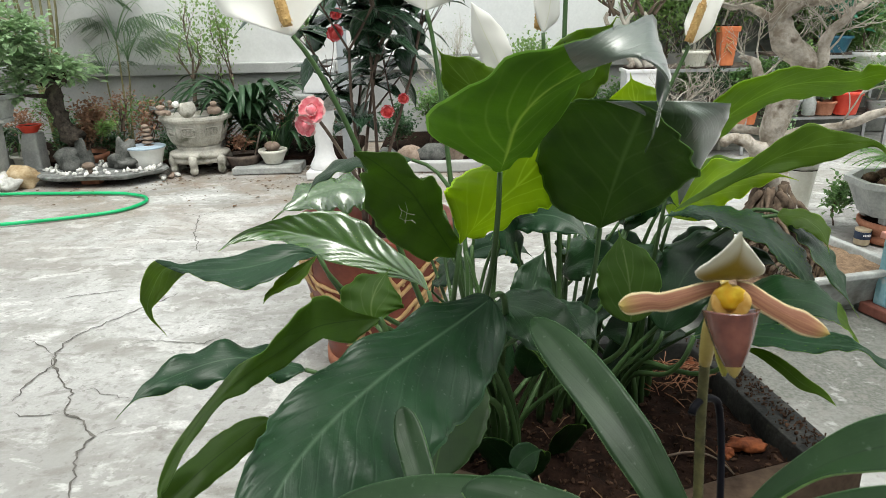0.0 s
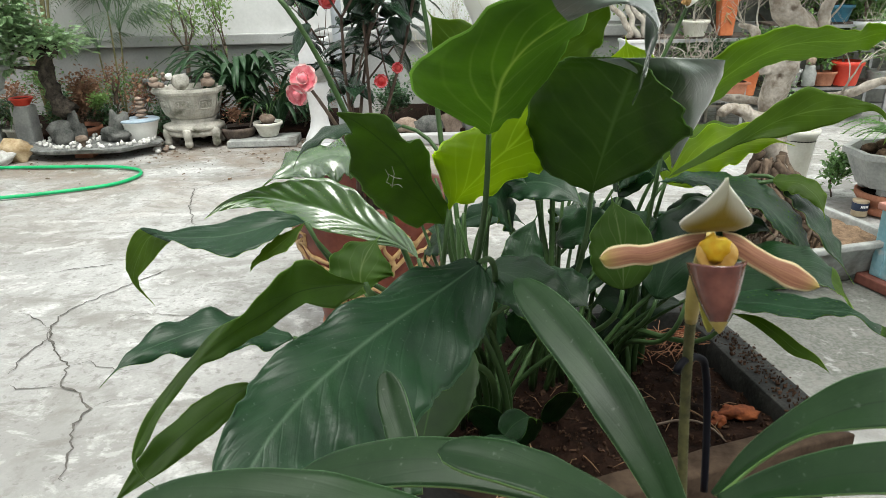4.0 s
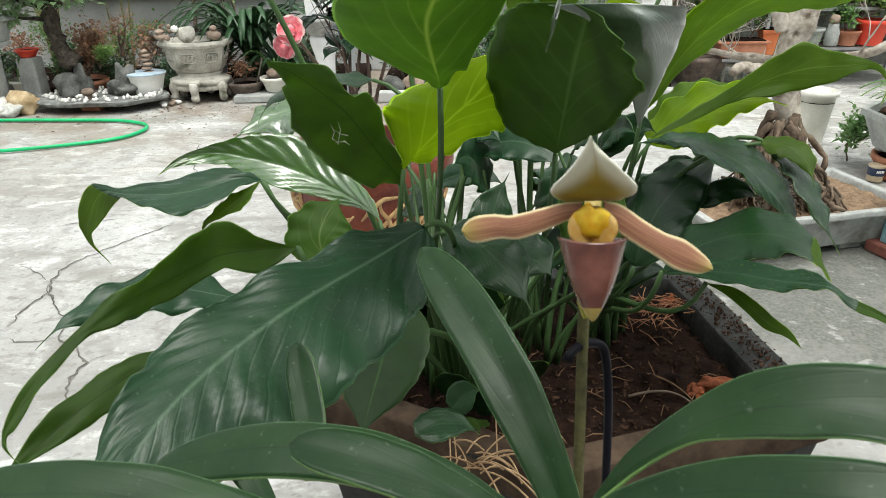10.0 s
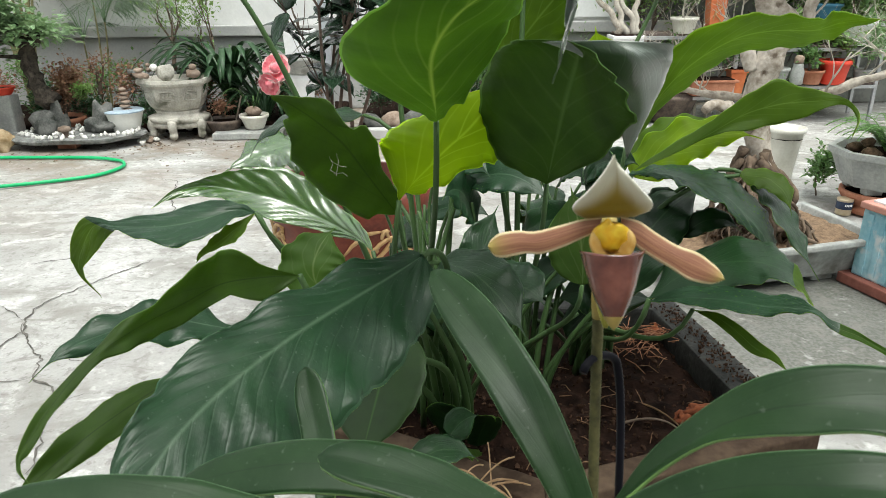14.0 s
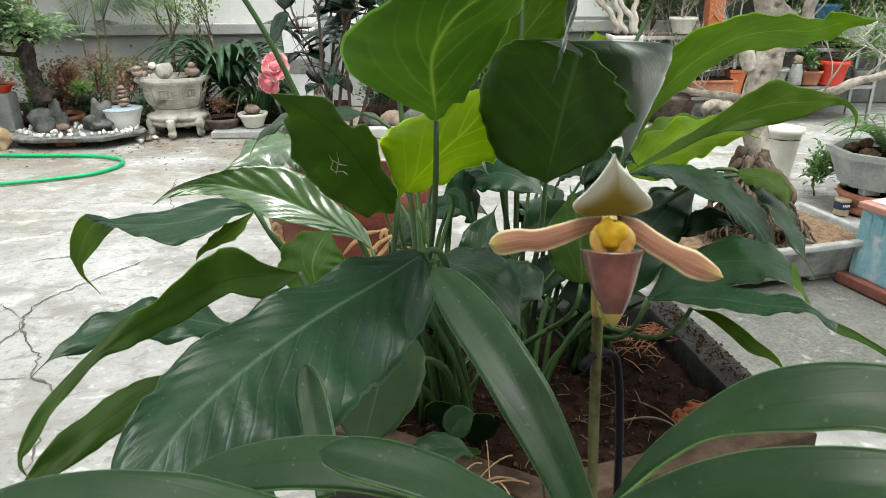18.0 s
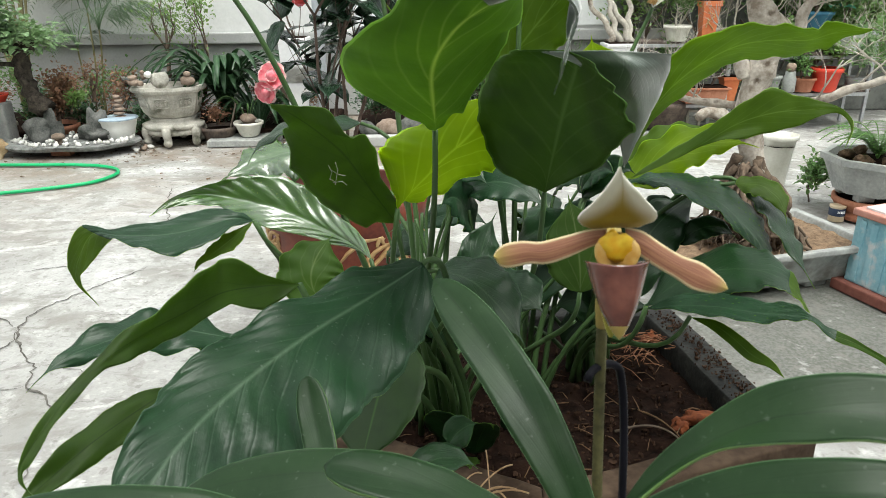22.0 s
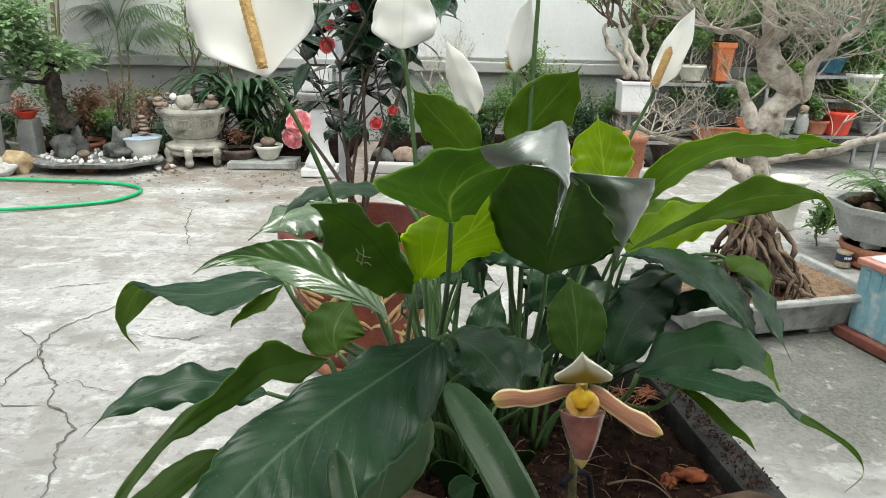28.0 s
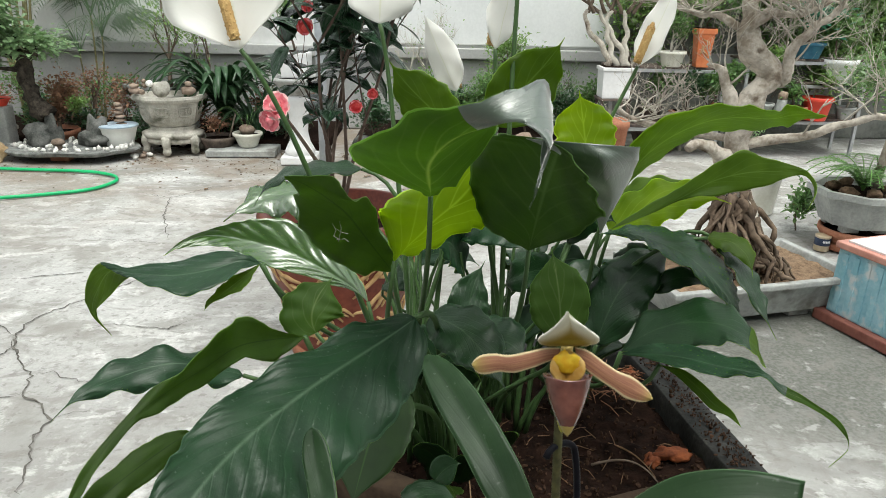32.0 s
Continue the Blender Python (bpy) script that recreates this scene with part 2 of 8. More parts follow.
def concrete_mat():
    """Old yard concrete: broad grey patches, brown stains with ragged edges, one broad darker patch, pale scuffs, fine
    grit.
    """
    m = bpy.data.materials.new("weathered_concrete")
    m.use_nodes = True
    n, l = m.node_tree.nodes, m.node_tree.links
    b = n["Principled BSDF"]
    co = n.new("ShaderNodeTexCoord").outputs["Object"]

    def tex(scale, detail, lo, hi, dist=0.0):
        t = n.new("ShaderNodeTexNoise")
        t.inputs["Scale"].default_value, t.inputs["Detail"].default_value, t.inputs["Roughness"].default_value, t.inputs["Distortion"].default_value = scale, detail, 0.62, dist
        l.new(co, t.inputs["Vector"])
        r = n.new("ShaderNodeMapRange")
        r.inputs["From Min"].default_value, r.inputs["From Max"].default_value = lo, hi
        l.new(t.outputs["Fac"], r.inputs["Value"])
        return r.outputs[0], t.outputs["Fac"]

    def mix(fac, a, c, amount=1.0):
        k = n.new("ShaderNodeMix"); k.data_type = "RGBA"
        q = n.new("ShaderNodeMath"); q.operation = "MULTIPLY"; q.inputs[1].default_value = amount
        l.new(fac, q.inputs[0]); l.new(q.outputs[0], k.inputs["Factor"])
        for i, v in ((6, a), (7, c)):
            if isinstance(v, tuple):
                k.inputs[i].default_value = (*v, 1)
            else:
                l.new(v, k.inputs[i])
        return k.outputs[2]
    base = mix(tex(0.8, 8, 0.38, 0.62)[0], (0.30, 0.295, 0.28), (0.49, 0.49, 0.475))
    base = mix(tex(2.3, 10, 0.53, 0.60, 0.6)[0], base, (0.22, 0.215, 0.19), 0.55)
    base = mix(tex(0.55, 9, 0.55, 0.66, 1.0)[0], base, (0.25, 0.225, 0.18), 0.5)
    def smear(sx, sy, lo, hi):
        mp = n.new("ShaderNodeMapping"); mp.inputs["Scale"].default_value = (sx, sy, 1)
        l.new(co, mp.inputs["Vector"])
        t = n.new("ShaderNodeTexNoise")
        t.inputs["Scale"].default_value, t.inputs["Detail"].default_value, t.inputs["Roughness"].default_value, t.inputs["Distortion"].default_value = 1.0, 10, 0.66, 0.5
        l.new(mp.outputs[0], t.inputs["Vector"])
        r = n.new("ShaderNodeMapRange")
        r.inputs["From Min"].default_value, r.inputs["From Max"].default_value = lo, hi
        l.new(t.outputs["Fac"], r.inputs["Value"])
        return r.outputs[0]
    base = mix(tex(5.0, 10, 0.58, 0.64, 0.4)[0], base, (0.66, 0.66, 0.64), 0.6)
    base = mix(smear(1.1, 3.0, 0.54, 0.62), base, (0.20, 0.19, 0.165), 0.6)
    base = mix(smear(3.2, 6.5, 0.57, 0.62), base, (0.15, 0.14, 0.12), 0.55)
    base = mix(smear(2.2, 4.2, 0.56, 0.60), base, (0.70, 0.70, 0.68), 0.55)
    spl = n.new("ShaderNodeSeparateXYZ"); l.new(co, spl.inputs[0])
    near_bed = n.new("ShaderNodeMapRange"); near_bed.inputs["From Min"].default_value, near_bed.inputs["From Max"].default_value = 3.4, 6.0
    l.new(spl.outputs["Y"], near_bed.inputs["Value"])
    wash = n.new("ShaderNodeMath"); wash.operation = "MULTIPLY"
    l.new(near_bed.outputs[0], wash.inputs[0]); l.new(tex(1.7, 10, 0.40, 0.56, 0.8)[0], wash.inputs[1])
    west = n.new("ShaderNodeMapRange"); west.inputs["From Min"].default_value, west.inputs["From Max"].default_value = 1.2, 0.2
    l.new(spl.outputs["X"], west.inputs["Value"])
    wash2 = n.new("ShaderNodeMath"); wash2.operation = "MULTIPLY"
    l.new(wash.outputs[0], wash2.inputs[0]); l.new(west.outputs[0], wash2.inputs[1])
    base = mix(wash2.outputs[0], base, (0.19, 0.135, 0.088), 0.9)
    # One broad darker patch round a point on the east side, with a ragged edge.
    far_off = n.new("ShaderNodeVectorMath"); far_off.operation = "DISTANCE"; far_off.inputs[1].default_value = (1.74, 2.58, 0)
    l.new(co, far_off.inputs[0])
    dark_patch = n.new("ShaderNodeMath"); dark_patch.operation = "MULTIPLY_ADD"; dark_patch.inputs[1].default_value = -0.55
    l.new(far_off.outputs["Value"], dark_patch.inputs[0]); l.new(tex(2.0, 9, 0.2, 0.75, 0.5)[0], dark_patch.inputs[2])
    soft_edge = n.new("ShaderNodeMapRange"); soft_edge.inputs["From Min"].default_value, soft_edge.inputs["From Max"].default_value = -0.25, 0.25
    l.new(dark_patch.outputs[0], soft_edge.inputs["Value"])
    base = mix(soft_edge.outputs[0], base, (0.085, 0.09, 0.072), 0.92)
    grit, raw = tex(70, 5, 0.40, 0.62)
    base = mix(grit, base, (0.27, 0.268, 0.255), 0.42)
    base = mix(tex(26, 6, 0.57, 0.64)[0], base, (0.17, 0.16, 0.145), 0.55)
    base = mix(tex(9, 10, 0.55, 0.62, 0.5)[0], base, (0.22, 0.21, 0.19), 0.45)
    base = mix(tex(11, 9, 0.60, 0.66, 0.3)[0], base, (0.66, 0.66, 0.64), 0.3)
    l.new(base, b.inputs["Base Color"])
    b.inputs["Roughness"].default_value = 0.72
    bp = n.new("ShaderNodeBump"); bp.inputs["Strength"].default_value, bp.inputs["Distance"].default_value = 0.6, 0.006
    l.new(raw, bp.inputs["Height"]); l.new(bp.outputs[0], b.inputs["Normal"])
    return m


M_CONCRETE = concrete_mat()
M_WALL = mat("grey_render", (0.62, 0.62, 0.61), (0.72, 0.72, 0.71), 1.6, 0.9, 0.2, 40, spots=((0.52, 0.52, 0.51), 0.9, 0.38))
M_LEDGE = mat("grey_ledge", (0.37, 0.37, 0.365), (0.47, 0.47, 0.46), 2.5, 0.9, 0.2, 50)
M_STONE = mat("carved_grey_stone", (0.29, 0.28, 0.24), (0.52, 0.50, 0.445), 9, 0.85, 0.4, 70, spots=((0.12, 0.12, 0.09), 6, 0.36))
M_SLATE = mat("grey_slate", (0.10, 0.105, 0.10), (0.27, 0.275, 0.265), 14, 0.85, 0.6, 60)
M_DARKSTONE = mat("dark_rock", (0.05, 0.055, 0.05), (0.16, 0.16, 0.15), 12, 0.85, 0.6, 80)
M_BROWNSTONE = mat("brown_rock", (0.16, 0.115, 0.085), (0.32, 0.25, 0.20), 12, 0.85, 0.5, 80, vary=0.3)
M_PALESTONE = mat("pale_pebble", (0.50, 0.49, 0.46), (0.75, 0.74, 0.71), 30, 0.8, 0.3, 90, vary=0.25)
M_CREAMPOT = mat("glazed_cream_pot", (0.62, 0.60, 0.52), (0.76, 0.75, 0.68), 9, 0.4, 0.06, 60, coat=0.3, spots=((0.35, 0.30, 0.22), 7, 0.30))
M_WHITE = mat("white_plastic", (0.72, 0.72, 0.72), (0.82, 0.82, 0.82), 5, 0.5, 0.05, 40, spots=((0.45, 0.44, 0.40), 5, 0.28))
M_GREYPOT = mat("grey_cement_pot", (0.27, 0.28, 0.27), (0.44, 0.45, 0.43), 6, 0.85, 0.25, 60, spots=((0.19, 0.185, 0.165), 5, 0.36))
M_TERRA = mat("terracotta", (0.30, 0.115, 0.065), (0.46, 0.21, 0.13), 8, 0.8, 0.25, 70, spots=((0.30, 0.24, 0.19), 5, 0.3))
M_DRAGON = mat("oxblood_glaze", (0.105, 0.022, 0.014), (0.20, 0.052, 0.030), 9, 0.4, 0.15, 60, coat=0.08, gloss=0.2)
M_RELIEF = mat("ochre_relief", (0.34, 0.20, 0.085), (0.52, 0.35, 0.17), 20, 0.5, 0.1, 60)
M_REDPLASTIC = mat("red_plastic", (0.62, 0.05, 0.03), (0.72, 0.08, 0.045), 5, 0.4, 0.05, 40)
M_ORANGE = mat("orange_clay", (0.52, 0.14, 0.055), (0.66, 0.22, 0.09), 6, 0.55, 0.1, 40)
M_SOIL = mat("moist_soil", (0.006, 0.0034, 0.0024), (0.024, 0.0125, 0.0085), 40, 0.95, 1.0, 220, gloss=0.08)
M_SOILBIT = mat("soil_crumb", (0.014, 0.008, 0.0055), (0.060, 0.034, 0.022), 60, 0.95, 0.6, 220, vary=0.4, gloss=0.08)
M_BARK = mat("pale_bark", (0.24, 0.20, 0.155), (0.62, 0.57, 0.50), 11, 0.85, 1.0, 70, spots=((0.12, 0.092, 0.066), 13, 0.36))
M_TWIG = mat("grey_twig", (0.30, 0.25, 0.20), (0.50, 0.44, 0.37), 12, 0.85, 0.3, 60)
M_PALETWIG = mat("bleached_twig", (0.36, 0.33, 0.28), (0.60, 0.56, 0.49), 12, 0.85, 0.3, 60)
M_DARKTWIG = mat("dark_twig", (0.085, 0.06, 0.045), (0.19, 0.145, 0.11), 12, 0.85, 0.3, 60)
M_HOSE = mat("green_hose", (0.005, 0.36, 0.12), (0.02, 0.46, 0.17), 5, 0.35, 0.03, 50, coat=0.2)
M_TROUGH = mat("wet_dark_cement", (0.018, 0.019, 0.018), (0.045, 0.045, 0.042), 14, 0.6, 0.8, 120, spots=((0.085, 0.08, 0.07), 26, 0.28), gloss=0.12)
M_PALEWALL = mat("pale_render", (0.70, 0.71, 0.71), (0.80, 0.81, 0.81), 1.2, 0.9, 0.2, 40, spots=((0.58, 0.59, 0.59), 1.1, 0.36))
M_PLINTH = mat("plain_cement", (0.33, 0.32, 0.30), (0.45, 0.44, 0.42), 4, 0.9, 0.2, 50)
M_BLUE = mat("chipped_blue_paint", (0.23, 0.47, 0.56), (0.40, 0.63, 0.70), 7, 0.6, 0.2, 50, spots=((0.62, 0.66, 0.66), 13, 0.40))
M_RUST = mat("red_brown_paint", (0.17, 0.06, 0.045), (0.27, 0.105, 0.08), 8, 0.6, 0.15, 50)
M_STEEL = mat("grey_galvanised_steel", (0.36, 0.37, 0.38), (0.50, 0.51, 0.52), 10, 0.45, 0.05, 60, metal=0.6)
M_IRON = mat("rusty_iron", (0.07, 0.055, 0.05), (0.18, 0.14, 0.115), 14, 0.8, 0.3, 60)
M_BLACK = mat("black_wire", (0.003, 0.003, 0.005), (0.007, 0.007, 0.011), 30, 0.5, 0.05, 80, gloss=0.1)
M_PINK = mat("camellia_petal", (0.70, 0.11, 0.15), (0.83, 0.33, 0.36), 45, 0.55, 0.1, 120)
M_PETALEDGE = mat("pale_petal", (0.80, 0.45, 0.44), (0.84, 0.62, 0.60), 45, 0.55, 0.1, 120)
M_CORAL = mat("coral_bud", (0.55, 0.03, 0.035), (0.70, 0.10, 0.09), 45, 0.5, 0.1, 120)

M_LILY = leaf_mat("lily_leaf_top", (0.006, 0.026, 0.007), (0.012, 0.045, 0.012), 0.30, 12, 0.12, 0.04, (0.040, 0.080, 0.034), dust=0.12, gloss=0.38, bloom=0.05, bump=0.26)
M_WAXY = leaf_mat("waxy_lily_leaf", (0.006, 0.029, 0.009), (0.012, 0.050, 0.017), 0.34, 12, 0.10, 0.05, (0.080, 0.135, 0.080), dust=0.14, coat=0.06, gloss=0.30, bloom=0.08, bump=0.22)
M_OLIVE = leaf_mat("olive_lily_under", (0.036, 0.072, 0.013), (0.056, 0.106, 0.021), 0.42, 9, 0.58, 0.14, (0.026, 0.048, 0.014), bump=0.25, gloss=0.3, lucent=3.6)
M_PLEAT = leaf_mat("pleated_lily_leaf", (0.045, 0.115, 0.020), (0.075, 0.165, 0.034), 0.2, 13, 0.2, 0.22, (0.10, 0.19, 0.06), bump=0.25, coat=1.0, gloss=0.9)
# The strong bloom puts the sky's pale sheen on turned leaf ends into the colour.
M_GLOSS = leaf_mat("glossy_lily_leaf", (0.010, 0.038, 0.014), (0.020, 0.062, 0.022), 0.36, 12, 0.12, 0.05, (0.035, 0.08, 0.035), coat=1.0, gloss=1.0, bloom=0.6, bump=0.4, sheen=1.0)
M_LILY_UNDER = leaf_mat("lily_leaf_under", (0.042, 0.090, 0.014), (0.064, 0.128, 0.021), 0.5, 8, 0.55, 0.22, (0.17, 0.22, 0.08), lucent=3.3, gloss=0.22, bump=0.3)
M_BRIGHT = leaf_mat("bright_lily_leaf", (0.056, 0.104, 0.013), (0.084, 0.146, 0.021), 0.42, 9, 0.58, 0.22, (0.13, 0.20, 0.05), lucent=3.6, gloss=0.3, bump=0.3)
# Darker copy of lily_leaf_under: the upright leaf's shade is in its colour.
M_SHADED_UNDER = leaf_mat("shaded_lily_under", (0.032, 0.072, 0.012), (0.050, 0.104, 0.019), 0.5, 8, 0.45, 0.2, (0.09, 0.15, 0.05), lucent=2.8, gloss=0.22, bump=0.25)
M_YOUNG = leaf_mat("young_lily_leaf", (0.100, 0.165, 0.012), (0.145, 0.218, 0.020), 0.45, 10, 0.7, 0.4, (0.20, 0.28, 0.045), lucent=3.8, gloss=0.25, bump=0.2)
M_STRAP = leaf_mat("orchid_leaf_top", (0.008, 0.028, 0.007), (0.016, 0.046, 0.012), 0.36, 5, 0.08, 0.04, (0.007, 0.021, 0.006), dust=0.12, bump=0.07, coat=0.02, gloss=0.22, edge=0.8, bloom=0.12)
M_STRAP_UNDER = leaf_mat("orchid_leaf_under", (0.07, 0.14, 0.035), (0.11, 0.20, 0.05), 0.45, 5, 0.25, 0.06, bump=0.12)
M_STEM = leaf_mat("lily_stalk", (0.011, 0.034, 0.006), (0.028, 0.066, 0.012), 0.42, 3, 0.0, 0.0, bump=0.1, gloss=0.3)
M_SPATHE = leaf_mat("white_spathe", (0.80, 0.80, 0.76), (0.84, 0.84, 0.81), 0.5, 11, 0.35, 0.03, (0.70, 0.72, 0.56), bump=0.04, lucent=1.1)
M_CAMELLIA = leaf_mat("camellia_leaf", (0.018, 0.045, 0.024), (0.038, 0.085, 0.042), 0.25, 7, 0.08, 0.15, bump=0.2)
M_GREEN = leaf_mat("shrub_leaf", (0.055, 0.120, 0.036), (0.108, 0.205, 0.066), 0.45, 4, 0.25, 0.1, bump=0.1)
M_GREEN2 = leaf_mat("pale_shrub_leaf", (0.085, 0.165, 0.045), (0.15, 0.25, 0.075), 0.5, 4, 0.3, 0.1, bump=0.1)
M_DEEP = leaf_mat("deep_green_leaf", (0.018, 0.055, 0.022), (0.040, 0.095, 0.036), 0.35, 4, 0.15, 0.1, bump=0.1)
M_PALM = leaf_mat("palm_leaf", (0.050, 0.088, 0.046), (0.095, 0.150, 0.080), 0.45, 4, 0.2, 0.1, bump=0.1)
M_TEAL = leaf_mat("blue_green_leaf", (0.03, 0.13, 0.09), (0.06, 0.22, 0.14), 0.45, 4, 0.2, 0.1, bump=0.1)
M_DRYLEAF = leaf_mat("dry_leaf", (0.15, 0.085, 0.05), (0.26, 0.15, 0.09), 0.7, 4, 0.15, 0.1, bump=0.1)


# ---- mesh helpers ----
def link_mesh(name, verts, faces, mats, parent=None, smooth=True, index=None, uvs=None):
    me = bpy.data.meshes.new(name)
    me.from_pydata([tuple(v) for v in verts], [], faces)
    for m in mats if isinstance(mats, (list, tuple)) else [mats]:
        me.materials.append(m)
    if smooth:
        me.polygons.foreach_set("use_smooth", [True] * len(me.polygons))
    if index is not None:
        me.polygons.foreach_set("material_index", index)
    if uvs is not None:
        lay = me.uv_layers.new(name="UVMap")
        loop = np.zeros(len(me.loops), dtype=np.int32)
        me.loops.foreach_get("vertex_index", loop)
        lay.data.foreach_set("uv", np.asarray(uvs, dtype=np.float32)[loop].ravel())
    me.update()
    ob = new(name, me)
    ob.parent = parent
    return ob


def part(name, bm, material, parent, label="", smooth=False):
    me = bpy.data.meshes.new(name)
    bm.to_mesh(me)
    bm.free()
    for m in material if isinstance(material, (list, tuple)) else [material]:
        me.materials.append(m)
    if smooth:
        me.polygons.foreach_set("use_smooth", [True] * len(me.polygons))
    ob = new(name, me)
    ob.parent = parent
    return tagged(ob, label)


def thing(name, at, label, category, group="", turn=0.0):
    ob = new(name)
    ob.matrix_world = pose(*at, 0, 0, turn)
    return tagged(ob, label, category, group)


def box_bm(size, at=(0, 0, 0), bevel=0.006, taper=1.0, segs=2):
    bm = bmesh.new()
    bmesh.ops.create_cube(bm, size=1)
    for v in bm.verts:
        k = taper if v.co.z < 0 else 1.0
        v.co = Vector((v.co.x * size[0] * k, v.co.y * size[1] * k, v.co.z * size[2])) + Vector(at)
    if bevel:
        bmesh.ops.bevel(bm, geom=bm.edges[:], offset=bevel, segments=segs, profile=0.6, affect="EDGES")
    return bm


def lathe_bm(profile, sides=32, at=(0, 0, 0), squash=1.0, wobble=0.0, turn=0.0):
    """A turned form from (radius, height) pairs."""
    bm = bmesh.new()
    rings = []
    for j, (r, z) in enumerate(profile):
        ring = []
        for i in range(sides):
            a = 2 * math.pi * i / sides + turn
            k = r * (1 + wobble * noise.noise((math.cos(a) * 1.7, math.sin(a) * 1.7, z * 9 + at[0])))
            ring.append(bm.verts.new((at[0] + k * math.cos(a), at[1] + k * math.sin(a) * squash, at[2] + z)))
        rings.append(ring)
    for p, q in zip(rings, rings[1:]):
        for i in range(sides):
            bm.faces.new((p[i], p[(i + 1) % sides], q[(i + 1) % sides], q[i]))
    if profile[0][0] > 1e-4:
        bm.faces.new(rings[0][::-1])
    if profile[-1][0] > 1e-4:
        bm.faces.new(rings[-1])
    return bm


def bez(p0, p1, p2, p3, t):
    s = 1 - t
    return p0 * s**3 + p1 * (3 * s * s * t) + p2 * (3 * s * t * t) + p3 * t**3


def tube_data(pts, radii, sides=8):
    """Verts and faces of a tube along pts."""
    vs, fs = [], []
    pts = [Vector(p) for p in pts]
    nrm = None
    for i, p in enumerate(pts):
        t = (pts[min(i + 1, len(pts) - 1)] - pts[max(i - 1, 0)]).normalized()
        nrm = (nrm - t * nrm.dot(t)) if nrm else t.orthogonal()
        nrm.normalize()
        bi = t.cross(nrm)
        for k in range(sides):
            a = 2 * math.pi * k / sides
            vs.append(p + (nrm * math.cos(a) + bi * math.sin(a)) * radii[i])
    for i in range(len(pts) - 1):
        for k in range(sides):
            a, b = i * sides + k, i * sides + (k + 1) % sides
            fs.append((a, b, b + sides, a + sides))
    fs.append(tuple(range(sides))[::-1])
    fs.append(tuple(range((len(pts) - 1) * sides, len(pts) * sides)))
    return vs, fs


def join(chunks):
    vs, fs = [], []
    for v, f in chunks:
        o = len(vs)
        vs += v
        fs += [tuple(i + o for i in q) for q in f]
    return vs, fs


def tube(name, pts, radii, material, parent=None, sides=8, smooth=True):
    if isinstance(radii, (int, float)):
        radii = [radii] * len(pts)
    vs, fs = tube_data(pts, radii, sides)
    return link_mesh(name, vs, fs, material, parent, smooth)


def curve_pts(p0, p1, p2, p3, n=14):
    a = [Vector(p) for p in (p0, p1, p2, p3)]
    return [bez(*a, i / n) for i in range(n + 1)]


def lily_shape(v):
    if v > 0.90:
        return 0.035 * (1 - (v - 0.90) / 0.11)
    v /= 0.90
    k = max(0.0, 1 - abs(2 * v**0.78 - 1) ** 2.3) ** 0.85
    return k * (1 if v < 0.8 else 1 - 0.45 * ((v - 0.8) / 0.2)) + 0.012


def strap_shape(v):
    return (0.55 + 0.45 * min(1, v / 0.45)) * (1 if v < 0.72 else math.sqrt(max(0, 1 - ((v - 0.72) / 0.281) ** 2)))


def round_shape(v):
    return max(0.0, 1 - abs(2 * v**0.9 - 1) ** 2.4) ** 0.6 + 0.01


def spathe_shape(v):
    k = max(0.0, 1 - abs(2 * v**0.7 - 1) ** 2.0) ** 0.8
    return k * min(1, v / 0.2) ** 0.45 * (1 if v < 0.75 else 1 - 0.5 * ((v - 0.75) / 0.25)) + 0.01


